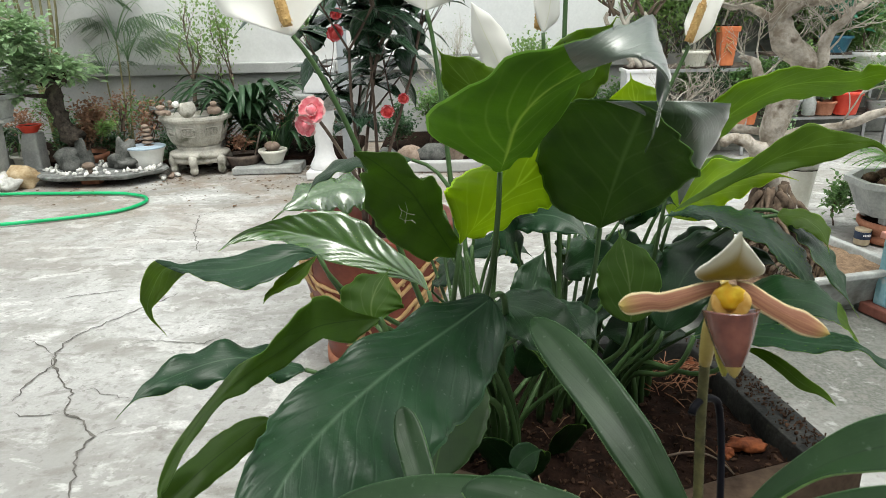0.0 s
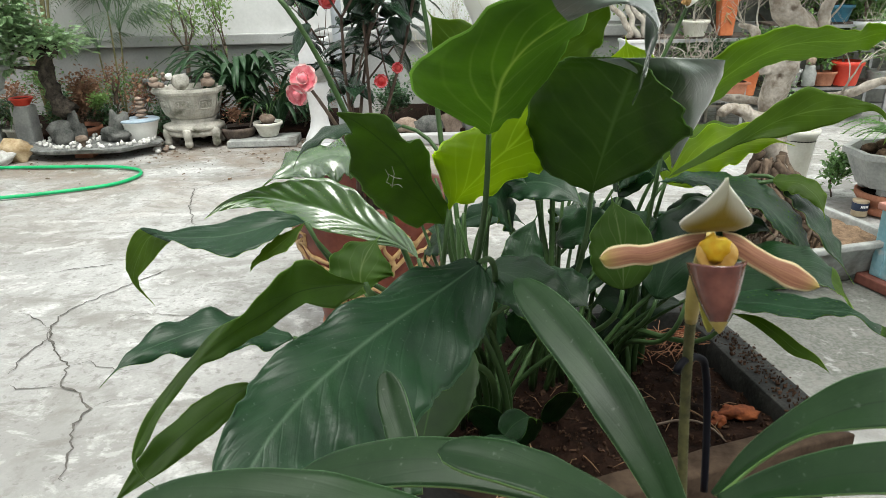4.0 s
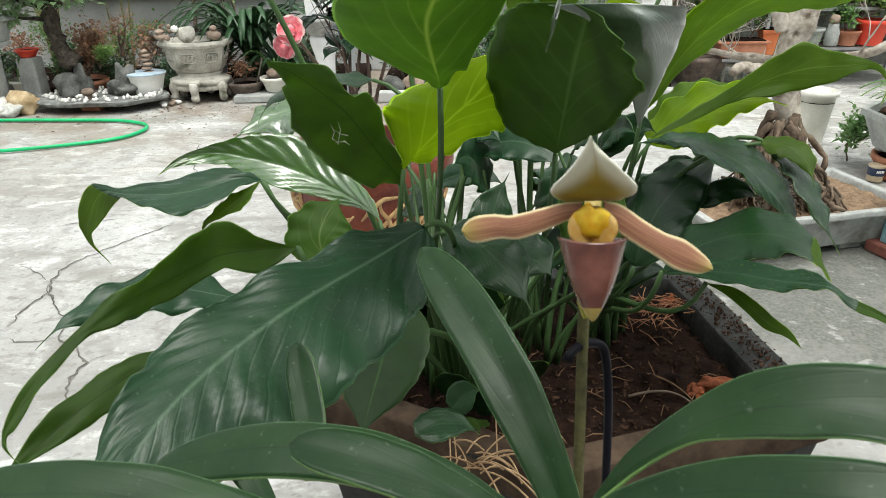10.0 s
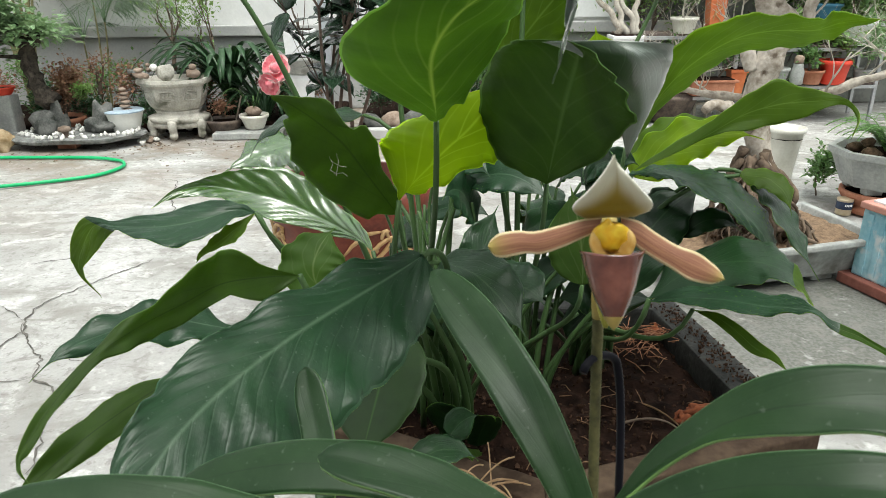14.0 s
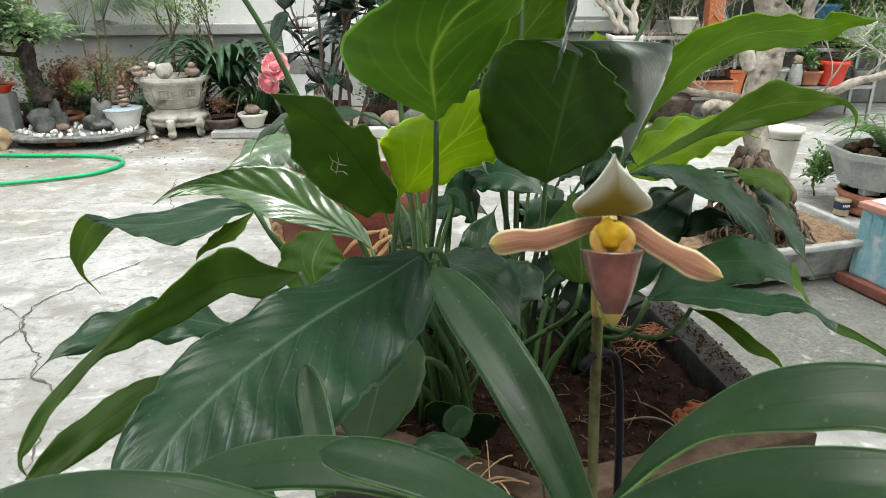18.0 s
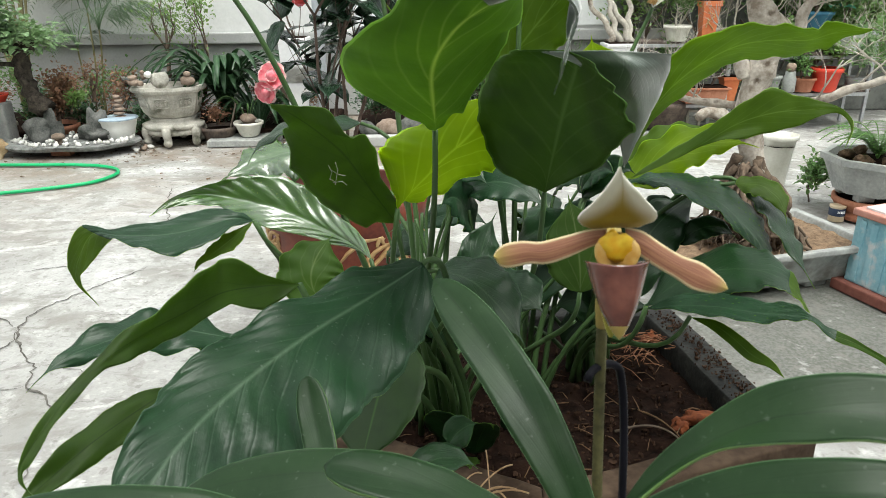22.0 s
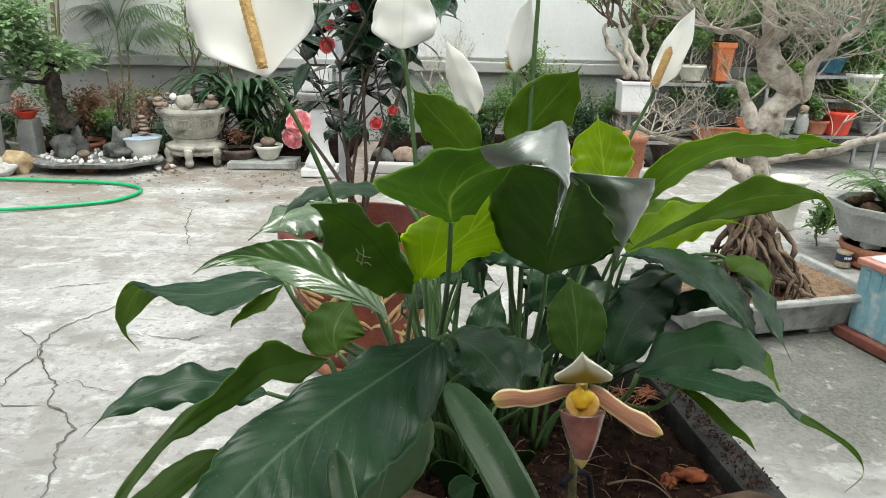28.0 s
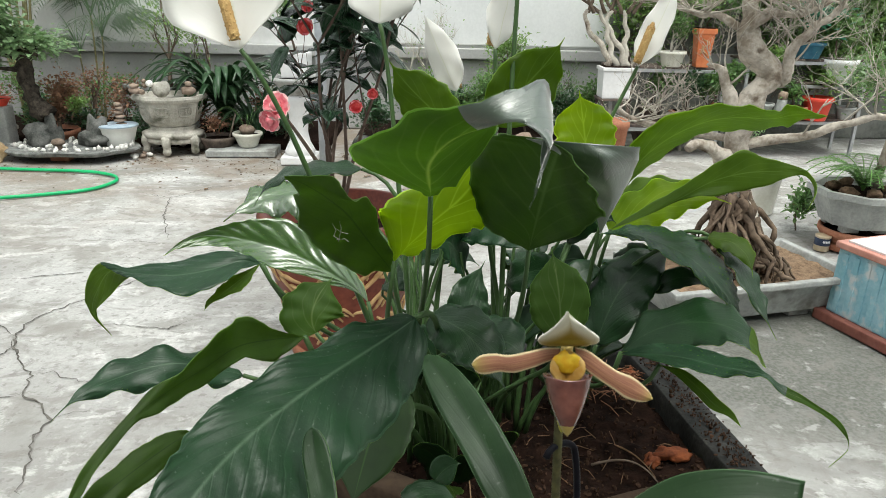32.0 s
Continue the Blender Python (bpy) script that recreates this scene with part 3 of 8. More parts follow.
def leaf_surface(name, p0, p1, p2, p3, width, up, mats, parent, fold=0.2, droop=0.1, wave=0.006, waves=4.5, phase=0.0, twist=0.0,
                 shape=lily_shape, ragged=0.0, pleat=0.0, nu=10, nv=34, thick=0.0007, lean=0.0, label="", origin=None):
    """A leaf blade: midrib on a curve, upper side first towards up, V fold, drooping and rippled margins; a closed thin shell."""
    o = Vector(origin) if origin is not None else Vector((0, 0, 0))
    a = [Vector(p) - o for p in (p0, p1, p2, p3)]
    length = sum((bez(*a, (i + 1) / 20) - bez(*a, i / 20)).length for i in range(20))
    nrm, top, low, uvs = Vector(up), [], [], []
    half = nu // 2
    for j in range(nv + 1):
        v = j / nv
        c = bez(*a, v)
        t = (bez(*a, min(1, v + 0.01)) - bez(*a, max(0, v - 0.01))).normalized()
        nrm = (nrm - t * nrm.dot(t)).normalized()
        n2 = Matrix.Rotation(twist * v, 3, t) @ nrm
        side = t.cross(n2)
        w = width / 2 * shape(v)
        for i in range(nu + 1):
            u = (i - half) / half
            e = abs(u)
            ww = w * (1 + lean * u + (ragged * (noise.noise((v * 9 + phase, 3 if u > 0 else 8, width * 90)) + 0.5 * noise.noise((v * 26, 3 if u > 0 else 8, width * 90)))))
            rip = wave * min(1, width / 0.11) * math.sin(2 * math.pi * waves * v + phase + (1.3 if u > 0 else 0)) * e**2.2 * min(1, w / (0.3 * width))
            rip += 0.5 * wave * noise.noise((u * 1.5 + phase, v * 4, phase)) * min(1, w / (0.3 * width))
            rip += pleat * (math.sin(2 * math.pi * (15 * v - 3.2 * e) + 2.5 * noise.noise((v * 5, e * 2, 4 if u > 0 else 9))) * min(1, e * 3) * min(1, w / (0.3 * width)) - 1.6 * math.exp(-(e * 9) ** 2))
            h = e * ww * math.sin(fold) - droop * e * e * ww + rip
            p = c + side * (u * ww * math.cos(fold)) + n2 * h
            top.append(p)
            low.append(p - n2 * thick)
            uvs.append(((u + 1) / 2, v * length / 0.32))
    k, m = nu + 1, len(top)
    fs, idx = [], []
    for j in range(nv):
        for i in range(nu):
            q = (j * k + i, j * k + i + 1, (j + 1) * k + i + 1, (j + 1) * k + i)
            fs.append(q); idx.append(0)
            fs.append(tuple(x + m for x in q[::-1])); idx.append(1)
    rim = [i for i in range(k)] + [j * k + nu for j in range(1, nv + 1)] + [nv * k + i for i in range(nu - 1, -1, -1)] + [j * k for j in range(nv - 1, 0, -1)]
    for x, y in zip(rim, rim[1:] + rim[:1]):
        fs.append((y, x, x + m, y + m)); idx.append(1)
    ob = link_mesh(name, top + low, fs, mats, parent, True, idx, uvs + uvs)
    return tagged(ob, label)


def leaf_cloud(name, places, size, mats, parent, ratio=0.45, seed=1, droop=0.3, spread=None):
    """Many small folded leaves in one mesh. places: (point, direction)."""
    rnd = random.Random(seed)
    vs, fs, uvs = [], [], []
    for p, d in places:
        d = (Vector(d) + Vector((rnd.uniform(-.5, .5), rnd.uniform(-.5, .5), rnd.uniform(-.4, .4)))).normalized()
        s = d.cross(Vector((rnd.uniform(-.4, .4), rnd.uniform(-.4, .4), 1)))
        if s.length < 0.01:
            s = Vector((1, 0, 0))
        s.normalize()
        n = s.cross(d)
        l = size * rnd.uniform(0.65, 1.25)
        w = l * ratio * 0.5
        o = len(vs)
        p = Vector(p)
        lift = n * (w * 0.35)
        e = p + d * l - Vector((0, 0, l * droop))
        m1, m2 = p + d * (l * 0.35) - Vector((0, 0, l * droop * 0.12)), p + d * (l * 0.7) - Vector((0, 0, l * droop * 0.5))
        vs += [p, m1 + s * w + lift, m1, m1 - s * w + lift, m2 + s * w * 0.8 + lift * 0.8, m2, m2 - s * w * 0.8 + lift * 0.8, e]
        uvs += [(0.5, 0), (1, .35), (.5, .35), (0, .35), (.9, .7), (.5, .7), (.1, .7), (.5, 1)]
        fs += [(o, o + 2, o + 1), (o, o + 3, o + 2), (o + 1, o + 2, o + 5, o + 4), (o + 2, o + 3, o + 6, o + 5), (o + 4, o + 5, o + 7), (o + 5, o + 6, o + 7)]
    return link_mesh(name, vs, fs, mats, parent, True, None, uvs)


def grow(base, direction, length, radius, levels, rnd, kids=3, bend=0.35, rise=0.15, shrink=0.68, tips=None, chunks=None, sides=6, spread=0.9):
    """Branches as tubes, with the twig ends collected for leaves."""
    p, d = Vector(base), Vector(direction).normalized()
    pts, rad = [p.copy()], [radius]
    steps = 5 if levels > 0 else 3
    for i in range(steps):
        d = (d + Vector((rnd.uniform(-bend, bend), rnd.uniform(-bend, bend), rnd.uniform(-bend, bend) * 0.7 + rise * 0.3))).normalized()
        p = p + d * (length / steps)
        pts.append(p.copy())
        rad.append(radius * (1 - 0.55 * (i + 1) / steps))
    chunks.append(tube_data(pts, rad, sides if levels > 1 else 4))
    if levels <= 1:
        for q in pts[1:]:
            tips.append((q, d))
    if levels > 0:
        for k in range(kids):
            q = pts[rnd.randint(max(1, steps - 3), steps)]
            nd = (d + Vector((rnd.uniform(-spread, spread), rnd.uniform(-spread, spread), rnd.uniform(-spread * 0.5, spread * 0.6) + rise))).normalized()
            grow(q, nd, length * shrink * rnd.uniform(0.75, 1.15), radius * 0.5, levels - 1, rnd, kids, bend, rise, shrink, tips, chunks, sides, spread)


def rock_bm(size, seed, at=(0, 0, 0), rough=0.35, sub=2):
    bm = bmesh.new()
    bmesh.ops.create_icosphere(bm, subdivisions=sub, radius=0.5)
    for v in bm.verts:
        k = 1 + rough * noise.noise(v.co * 2.3 + Vector((seed * 3.1, seed, 0))) + rough * 0.4 * noise.noise(v.co * 6 + Vector((seed, 0, seed)))
        v.co = Vector((v.co.x * size[0] * k, v.co.y * size[1] * k, v.co.z * size[2] * k)) + Vector(at)
    return bm


# ---- ground and courtyard walls ----
def ground_sheet():
    """One concrete sheet, gently uneven near the camera, out to the horizon."""
    xs = [-300, -60, -20] + [-9 + 0.25 * i for i in range(77)] + [20, 60, 300]
    ys = [-300, -40, -8, -4] + [0.25 * i for i in range(41)] + [14, 60, 300]
    vs, fs = [], []
    for y in ys:
        for x in xs:
            near = abs(x) < 9.5 and -1 < y < 10
            vs.append((x, y, 0.012 * noise.noise((x * 0.7, y * 0.7, 0)) - 0.008 if near else -0.012))
    k = len(xs)
    for j in range(len(ys) - 1):
        for i in range(k - 1):
            fs.append((j * k + i, j * k + i + 1, (j + 1) * k + i + 1, (j + 1) * k + i))
    return tagged(link_mesh("ground", vs, fs, M_CONCRETE), "weathered pale grey concrete yard with stains and cracks", "ground", kind="structure")


ground = ground_sheet()


def crack(points, width, seed):
    """A jagged open crack: a thin dark ribbon along the line, wandering and pinching."""
    rnd = random.Random(seed)
    pts = [Vector(p).xy for p in points]
    line = []
    for a, b in zip(pts, pts[1:]):
        n = max(2, int((b - a).length / 0.02))
        side = Vector((-(b - a).y, (b - a).x)).normalized()
        for k in range(n):
            line.append(a + (b - a) * k / n + side * (0.014 * noise.noise((k * 0.5, seed, a.x)) + rnd.uniform(-0.007, 0.007)))
    vs, fs = [], []
    for i, p in enumerate(line):
        d = (line[min(i + 1, len(line) - 1)] - line[max(i - 1, 0)]).normalized()
        w = width * (0.35 + 0.9 * abs(noise.noise((i * 0.23, seed, 3)))) * min(1, (i + 1) / 6, (len(line) - i) / 6)
        side = Vector((-d.y, d.x)) * w
        for q in (p + side, p - side):
            vs.append((q.x, q.y, 0.012 * noise.noise((q.x * 0.7, q.y * 0.7, 0)) - 0.008 + 0.004))
    for i in range(len(line) - 1):
        fs.append((2 * i, 2 * i + 2, 2 * i + 3, 2 * i + 1))
    link_mesh("crack", vs, fs, M_CRACK, ground, False)


M_CRACK = mat("crack_dirt", (0.06, 0.055, 0.048), (0.17, 0.16, 0.145), 30, 0.95, 0.3, 90)
crack(((-1.226, 1.648, -0.000), (-1.279, 1.809, 0.000), (-1.335, 1.929, 0.000), (-1.329, 2.030, 0.000), (-1.416, 2.135, 0.000), (-1.526, 2.200, 0.000), (-1.554, 2.332, 0.000), (-1.680, 2.463, 0.000), (-1.808, 2.660, 0.000), (-1.812, 2.830, 0.000), (-1.681, 3.058, 0.000), (-1.561, 3.241, 0.000), (-1.488, 3.360, 0.000)), 0.0075, 1)
crack(((-1.760, 2.281, 0.000), (-1.783, 2.412, 0.000), (-1.762, 2.557, 0.000), (-1.810, 2.687, 0.000)), 0.007, 2)
crack(((-1.526, 2.200, 0.000), (-1.628, 2.173, 0.000), (-1.731, 2.201, 0.000)), 0.007, 3)
crack(((-1.609, 3.946, 0.000), (-1.791, 4.396, 0.000), (-1.897, 4.800, 0.000), (-2.126, 4.906, 0.000)), 0.006, 4)
crack(((-1.887, 4.772, 0.000), (-1.717, 5.094, 0.000), (-1.445, 5.231, 0.000)), 0.006, 5)
crack(((-2.170, 3.272, 0.000), (-1.994, 3.335, 0.000), (-1.781, 3.402, 0.000)), 0.006, 6)
crack(((-2.052, 3.921, 0.000), (-1.572, 3.846, 0.000), (-1.275, 3.882, 0.000)), 0.004, 7)
crack(((-1.554, 2.332, 0.000), (-1.495, 2.369, 0.000), (-1.357, 2.297, 0.000), (-1.240, 2.309, 0.000)), 0.004, 11)
crack(((-1.329, 2.030, 0.000), (-1.271, 2.096, 0.000), (-1.205, 2.087, 0.000)), 0.004, 12)
crack(((-1.808, 2.660, 0.000), (-1.975, 2.793, 0.000), (-2.069, 2.818, 0.000)), 0.004, 13)
crack(((-1.793, 3.642, 0.000), (-1.574, 3.582, 0.000), (-1.472, 3.660, 0.000)), 0.003, 14)
crack(((-1.551, 2.726, 0.000), (-1.450, 2.787, 0.000), (-1.173, 2.742, 0.000), (-1.084, 2.862, 0.000)), 0.004, 15)



def wall(name, size, at, label, material=M_WALL):
    ob = part(name, box_bm(size, (0, 0, size[2] / 2), 0.01), material, None, label)
    ob.location = at
    return tagged(ob, label, "wall", kind="structure")


wall_north = wall("wall_north", (18.0, 0.22, 3.4), (0.5, 7.81, -0.02), "tall grey rendered courtyard wall with a projecting lower course")
# Paler stretch of the wall from the pole eastwards.
wall("wall_north_2", (4.4, 0.03, 2.4), (1.35, 7.68, 0.92), "paler panel of the courtyard wall", M_PALEWALL)
wall("wall_west", (0.22, 13.0, 3.0), (-8.4, 1.2, -0.02), "plain grey rendered courtyard wall")
wall("wall_east", (0.22, 13.0, 3.0), (9.4, 1.2, -0.02), "plain grey rendered courtyard wall")
# Added out of view: keeps southern sky light off the near sides of the plants.
wall("wall_south", (18.0, 0.22, 4.8), (0.5, -1.9, -0.02), "plain grey wall added unseen behind the yard to block sky light", M_LEDGE)
part("ledge", box_bm((17.9, 0.10, 0.11), (0, -0.16, 0.85), 0.012), M_LEDGE, wall_north, "grey projecting ledge course")
part("lower_course", box_bm((17.9, 0.03, 0.77), (0, -0.122, 0.405), 0.008), M_LEDGE, wall_north, "darker grey base course")


# ---- planter trough on its plinth ----
def quad_prism(corners, z0, z1, inset=0.0):
    c = [Vector((*p, 0)) for p in corners]
    mid = sum(c, Vector()) / len(c)
    return [Vector((*(p + (mid - p) * inset).xy, z)) for z in (z0, z1) for p in c]


TROUGH = ((-0.20, 0.80), (0.12, 0.625), (0.503, 0.755), (0.435, 1.17), (-0.20, 1.20))
N = len(TROUGH)
bm = bmesh.new()
rings = [quad_prism(TROUGH, z, z, k)[:N] for z, k in ((0.57, 0.10), (0.79, 0.0), (0.79, 0.17), (0.64, 0.20))]
rv = [[bm.verts.new(p) for p in r] for r in rings]
for p, q in zip(rv, rv[1:]):
    for i in range(N):
        bm.faces.new((p[i], p[(i + 1) % N], q[(i + 1) % N], q[i]))
bm.faces.new(rv[0][::-1])
bm.faces.new(rv[-1])
bmesh.ops.bevel(bm, geom=bm.edges[:], offset=0.007, segments=2, profile=0.6, affect="EDGES")
bmesh.ops.subdivide_edges(bm, edges=bm.edges[:], cuts=3, use_grid_fill=True)
for v in bm.verts:
    v.co += Vector((noise.noise(v.co * 30), noise.noise(v.co * 30 + Vector((5, 0, 0))), noise.noise(v.co * 30 + Vector((0, 9, 0))))) * 0.0025
trough = thing("planter_trough", (0, 0, 0), "dark wet cement planter trough filled with brown soil", "planter")
part("body", bm, M_TROUGH, trough, smooth=True)
M_BROWNRIM = mat("brown_stained_cement", (0.034, 0.022, 0.015), (0.090, 0.062, 0.042), 18, 0.85, 0.6, 90, gloss=0.12)
outer, within = quad_prism(TROUGH, 0.79, 0.79, 0.0)[:N], quad_prism(TROUGH, 0.79, 0.79, 0.16)[:N]
for i, j in ((0, 1), (1, 2)):
    bm = bmesh.new()
    quad = [outer[i], outer[j], within[j], within[i]]
    low = [bm.verts.new(p - Vector((0, 0, 0.05))) for p in quad]
    high = [bm.verts.new(p + Vector((0, 0, 0.004))) for p in quad]
    bm.faces.new(low[::-1])
    bm.faces.new(high)
    for k in range(4):
        bm.faces.new((low[k], low[(k + 1) % 4], high[(k + 1) % 4], high[k]))
    bmesh.ops.bevel(bm, geom=bm.edges[:], offset=0.004, segments=2, profile=0.6, affect="EDGES")
    bmesh.ops.subdivide_edges(bm, edges=[e for e in bm.edges if e.calc_length() > 0.05], cuts=9, use_grid_fill=True)
    for v in bm.verts:
        v.co += Vector((noise.noise(v.co * 22 + Vector((5, 0, 0))), noise.noise(v.co * 22), noise.noise(v.co * 26 + Vector((3, 0, 0))))) * 0.003
    part("front_rim", bm, M_BROWNRIM, trough, "brown stained front rim", True)
plinth = part("plinth", box_bm((0.54, 0.72, 0.57), (0.15, 0.74, 0.285), 0.012), M_PLINTH, None)
tagged(plinth, "plain cement plinth carrying the planter trough", "plinth")


M_DRYROOT = mat("dry_root", (0.12, 0.07, 0.04), (0.22, 0.13, 0.07), 40, 0.9, 0.2, 100)
M_CHIP = mat("orange_bark", (0.10, 0.026, 0.010), (0.26, 0.075, 0.024), 50, 0.85, 0.6, 150)


def soil_at(u, v):
    """A point on the soil: u round the trough, v from the middle to its inner edge."""
    inner = quad_prism(TROUGH, 0.752, 0.752, 0.155)[:N]
    mid = sum(inner, Vector()) / N
    k = int(u * N) % N
    e = inner[k].lerp(inner[(k + 1) % N], u * N - int(u * N))
    p = mid.lerp(e, v)
    p.z += 0.014 * noise.noise(p * 9) + 0.010 * noise.noise(p * 28) + 0.006 * noise.noise(p * 70)
    return p


def soil_patch():
    nr, na = 40, 120
    vs = [soil_at(i / na, j / nr) for j in range(nr + 1) for i in range(na)]
    fs = [(j * na + i, j * na + (i + 1) % na, (j + 1) * na + (i + 1) % na, (j + 1) * na + i) for j in range(nr) for i in range(na)]
    return link_mesh("soil", vs, [f[::-1] for f in fs], M_SOIL)


tagged(soil_patch(), "dark moist brown potting soil with crumbs and root bits", "soil", kind="stuff")

# crumbs, root bits, a bark chip and twigs on the soil
rnd = random.Random(5)


def soil_spot():
    return soil_at(rnd.random() * 0.999, rnd.random() ** 0.5) + Vector((0, 0, 0.002))


chunks = []
for k in range(1300):
    b = rock_bm([rnd.uniform(0.002, 0.006) * rnd.choice((0.7, 1, 1, 2.2)) for _ in range(3)], k, soil_spot(), 0.5, 1)
    b.verts.index_update()
    chunks.append(([v.co.copy() for v in b.verts], [tuple(v.index for v in f.verts) for f in b.faces]))
    b.free()
rim_a, rim_b = Vector((0.470, 0.780, 0.793)), Vector((0.408, 1.14, 0.793))
for k in range(420):
    q = rim_a.lerp(rim_b, rnd.random()) + Vector((rnd.gauss(0, 0.013), 0, 0.001))
    b = rock_bm([rnd.uniform(0.0015, 0.005) * rnd.choice((0.7, 1, 1.6)) for _ in range(3)], k, q, 0.5, 1)
    b.verts.index_update()
    chunks.append(([v.co.copy() for v in b.verts], [tuple(v.index for v in f.verts) for f in b.faces]))
    b.free()
vs, fs = join(chunks)
tagged(link_mesh("soil_crumbs", vs, fs, M_SOILBIT, None, False), "loose crumbs of dark brown soil", "soil", kind="stuff")
chunks = []
for k in range(60):
    p = soil_spot()
    d = Vector((rnd.uniform(-1, 1), rnd.uniform(-1, 1), rnd.uniform(-0.1, 0.35))).normalized() * rnd.uniform(0.015, 0.05)
    chunks.append(tube_data([p, p + d * 0.5 + Vector((0, 0, rnd.uniform(0, 0.008))), p + d], [0.0009, 0.0008, 0.0004], 4))
vs, fs = join(chunks)
tagged(link_mesh("root_bits", vs, fs, M_DRYROOT, None, False), "dry tan root fibres lying on the soil", "roots", kind="stuff")
for i, (p, s3) in enumerate((((0.378, 0.850, 0.757), (0.05, 0.03, 0.016)), ((0.349, 0.837, 0.757), (0.03, 0.022, 0.013)), ((0.383, 1.092, 0.757), (0.045, 0.03, 0.02)))):
    r = part("bark_chip", rock_bm(s3, 200 + i, (0, 0, s3[2] * 0.35), 1.1, 3), M_CHIP, None, "", True)
    r.matrix_world = Matrix.Translation(p) @ pose(0, 0, 0, 8, 0, 25 * i)
    tagged(r, "torn orange-brown bark chip lying on the soil", "bark")
tw = tube("twig", curve_pts((0.253, 0.828, 0.757), (0.295, 0.836, 0.765), (0.324, 0.828, 0.775), (0.344, 0.788, 0.757), 12), [0.0022 - 0.0001 * i for i in range(13)], M_DARKTWIG, None, 6)
tagged(tw, "thin dark twig on the potting soil", "twig")
tw = tube("twig", curve_pts((0.292, 0.883, 0.757), (0.326, 0.857, 0.765), (0.334, 0.808, 0.770), (0.344, 0.798, 0.757), 12), [0.0018 - 0.0001 * i for i in range(13)], M_DRYROOT, None, 6)
tagged(tw, "bent dry root on the potting soil", "twig")

chunks = []
tuft = Vector((0.036, 0.633, 0.800))
for k in range(26):
    a, ln = rnd.uniform(0, 6.28), rnd.uniform(0.03, 0.09)
    p = tuft + Vector((rnd.uniform(-0.035, 0.035), rnd.uniform(-0.02, 0.02), rnd.uniform(0.002, 0.01)))
    d = Vector((math.cos(a), math.sin(a), 0)) * ln
    chunks.append(tube_data(curve_pts(p, p + d * 0.3 + Vector((0, 0, 0.012)), p + d * 0.7 + Vector((0, 0, 0.012)), p + d, 6), [0.0011] * 7, 4))
vs, fs = join(chunks)
tagged(link_mesh("dry_roots", vs, fs, mat("straw_root", (0.24, 0.15, 0.08), (0.38, 0.26, 0.15), 40, 0.9, 0.2, 100), None, False), "tuft of dry straw-coloured roots over the trough rim", "roots", kind="stuff")

chunks = []
for k in range(70):
    a, ln = rnd.uniform(0, 6.28), rnd.uniform(0.02, 0.06)
    p = Vector((0.335 + rnd.gauss(0, 0.030), 1.045 + rnd.gauss(0, 0.035), 0.768 + rnd.uniform(0, 0.014)))
    d = Vector((math.cos(a), math.sin(a), rnd.uniform(-0.1, 0.2))) * ln
    chunks.append(tube_data([p, p + d * 0.5 + Vector((0, 0, 0.004)), p + d], [0.0009, 0.0009, 0.0005], 4))
vs, fs = join(chunks)
tagged(link_mesh("dry_needles", vs, fs, mat("rusty_needle", (0.20, 0.085, 0.045), (0.36, 0.18, 0.10), 40, 0.9, 0.2, 100), None, False), "heap of rust-brown dry needles on the soil", "needles", kind="stuff")

# ---- peace lily ----
lily = thing("peace_lily", (0.05, 0.92, 0.74), "large peace lily with broad green leaves and white spathes", "plant")
LO = Vector((0.05, 0.92, 0.74))
CROWN = {"a": Vector((-0.01, 0.90, 0.745)), "b": Vector((0.12, 0.95, 0.745)), "c": Vector((0.25, 1.0, 0.745)), "d": Vector((0.02, 0.83, 0.745))}
CR = random.Random(4)


def lily_leaf(p0, p1, p2, p3, width, up, crown="a", mats=None, under=None, bow=0.25, **kw):
    """A blade with its own stalk down to the crown."""
    blade = leaf_surface("leaf", p0, p1, p2, p3, width, up, mats or [M_LILY, M_LILY_UNDER], lily, origin=LO, **{**dict(ragged=0.10, nv=44), **kw})
    c = CROWN[crown] + Vector((CR.uniform(-0.035, 0.035), CR.uniform(-0.03, 0.03), 0))
    a, d = Vector(p0), (Vector(p1) - Vector(p0)).normalized()
    span = (a - c).length
    mid1 = c + Vector((CR.uniform(-0.02, 0.02), CR.uniform(-0.02, 0.02), span * 0.45))
    mid2 = a - d * (span * bow)
    pts = [q - LO for q in curve_pts(c, mid1, mid2, a, 14)]
    stalk = tube("stalk", pts, [0.0052 - 0.0025 * i / 14 for i in range(15)], M_STEM, lily, 8)
    return blade


def through_points(points, v):
    """A smooth curve through control points, v from 0 to 1."""
    n = len(points) - 1
    k = min(int(v * n), n - 1)
    t = v * n - k
    b, c = points[k], points[k + 1]
    a = points[k - 1] if k else b * 2 - c
    d = points[k + 2] if k + 2 <= n else c * 2 - b
    return 0.5 * ((2 * b) + (c - a) * t + (2 * a - 5 * b + 4 * c - d) * t * t + (3 * b - a - 3 * c + d) * t**3)


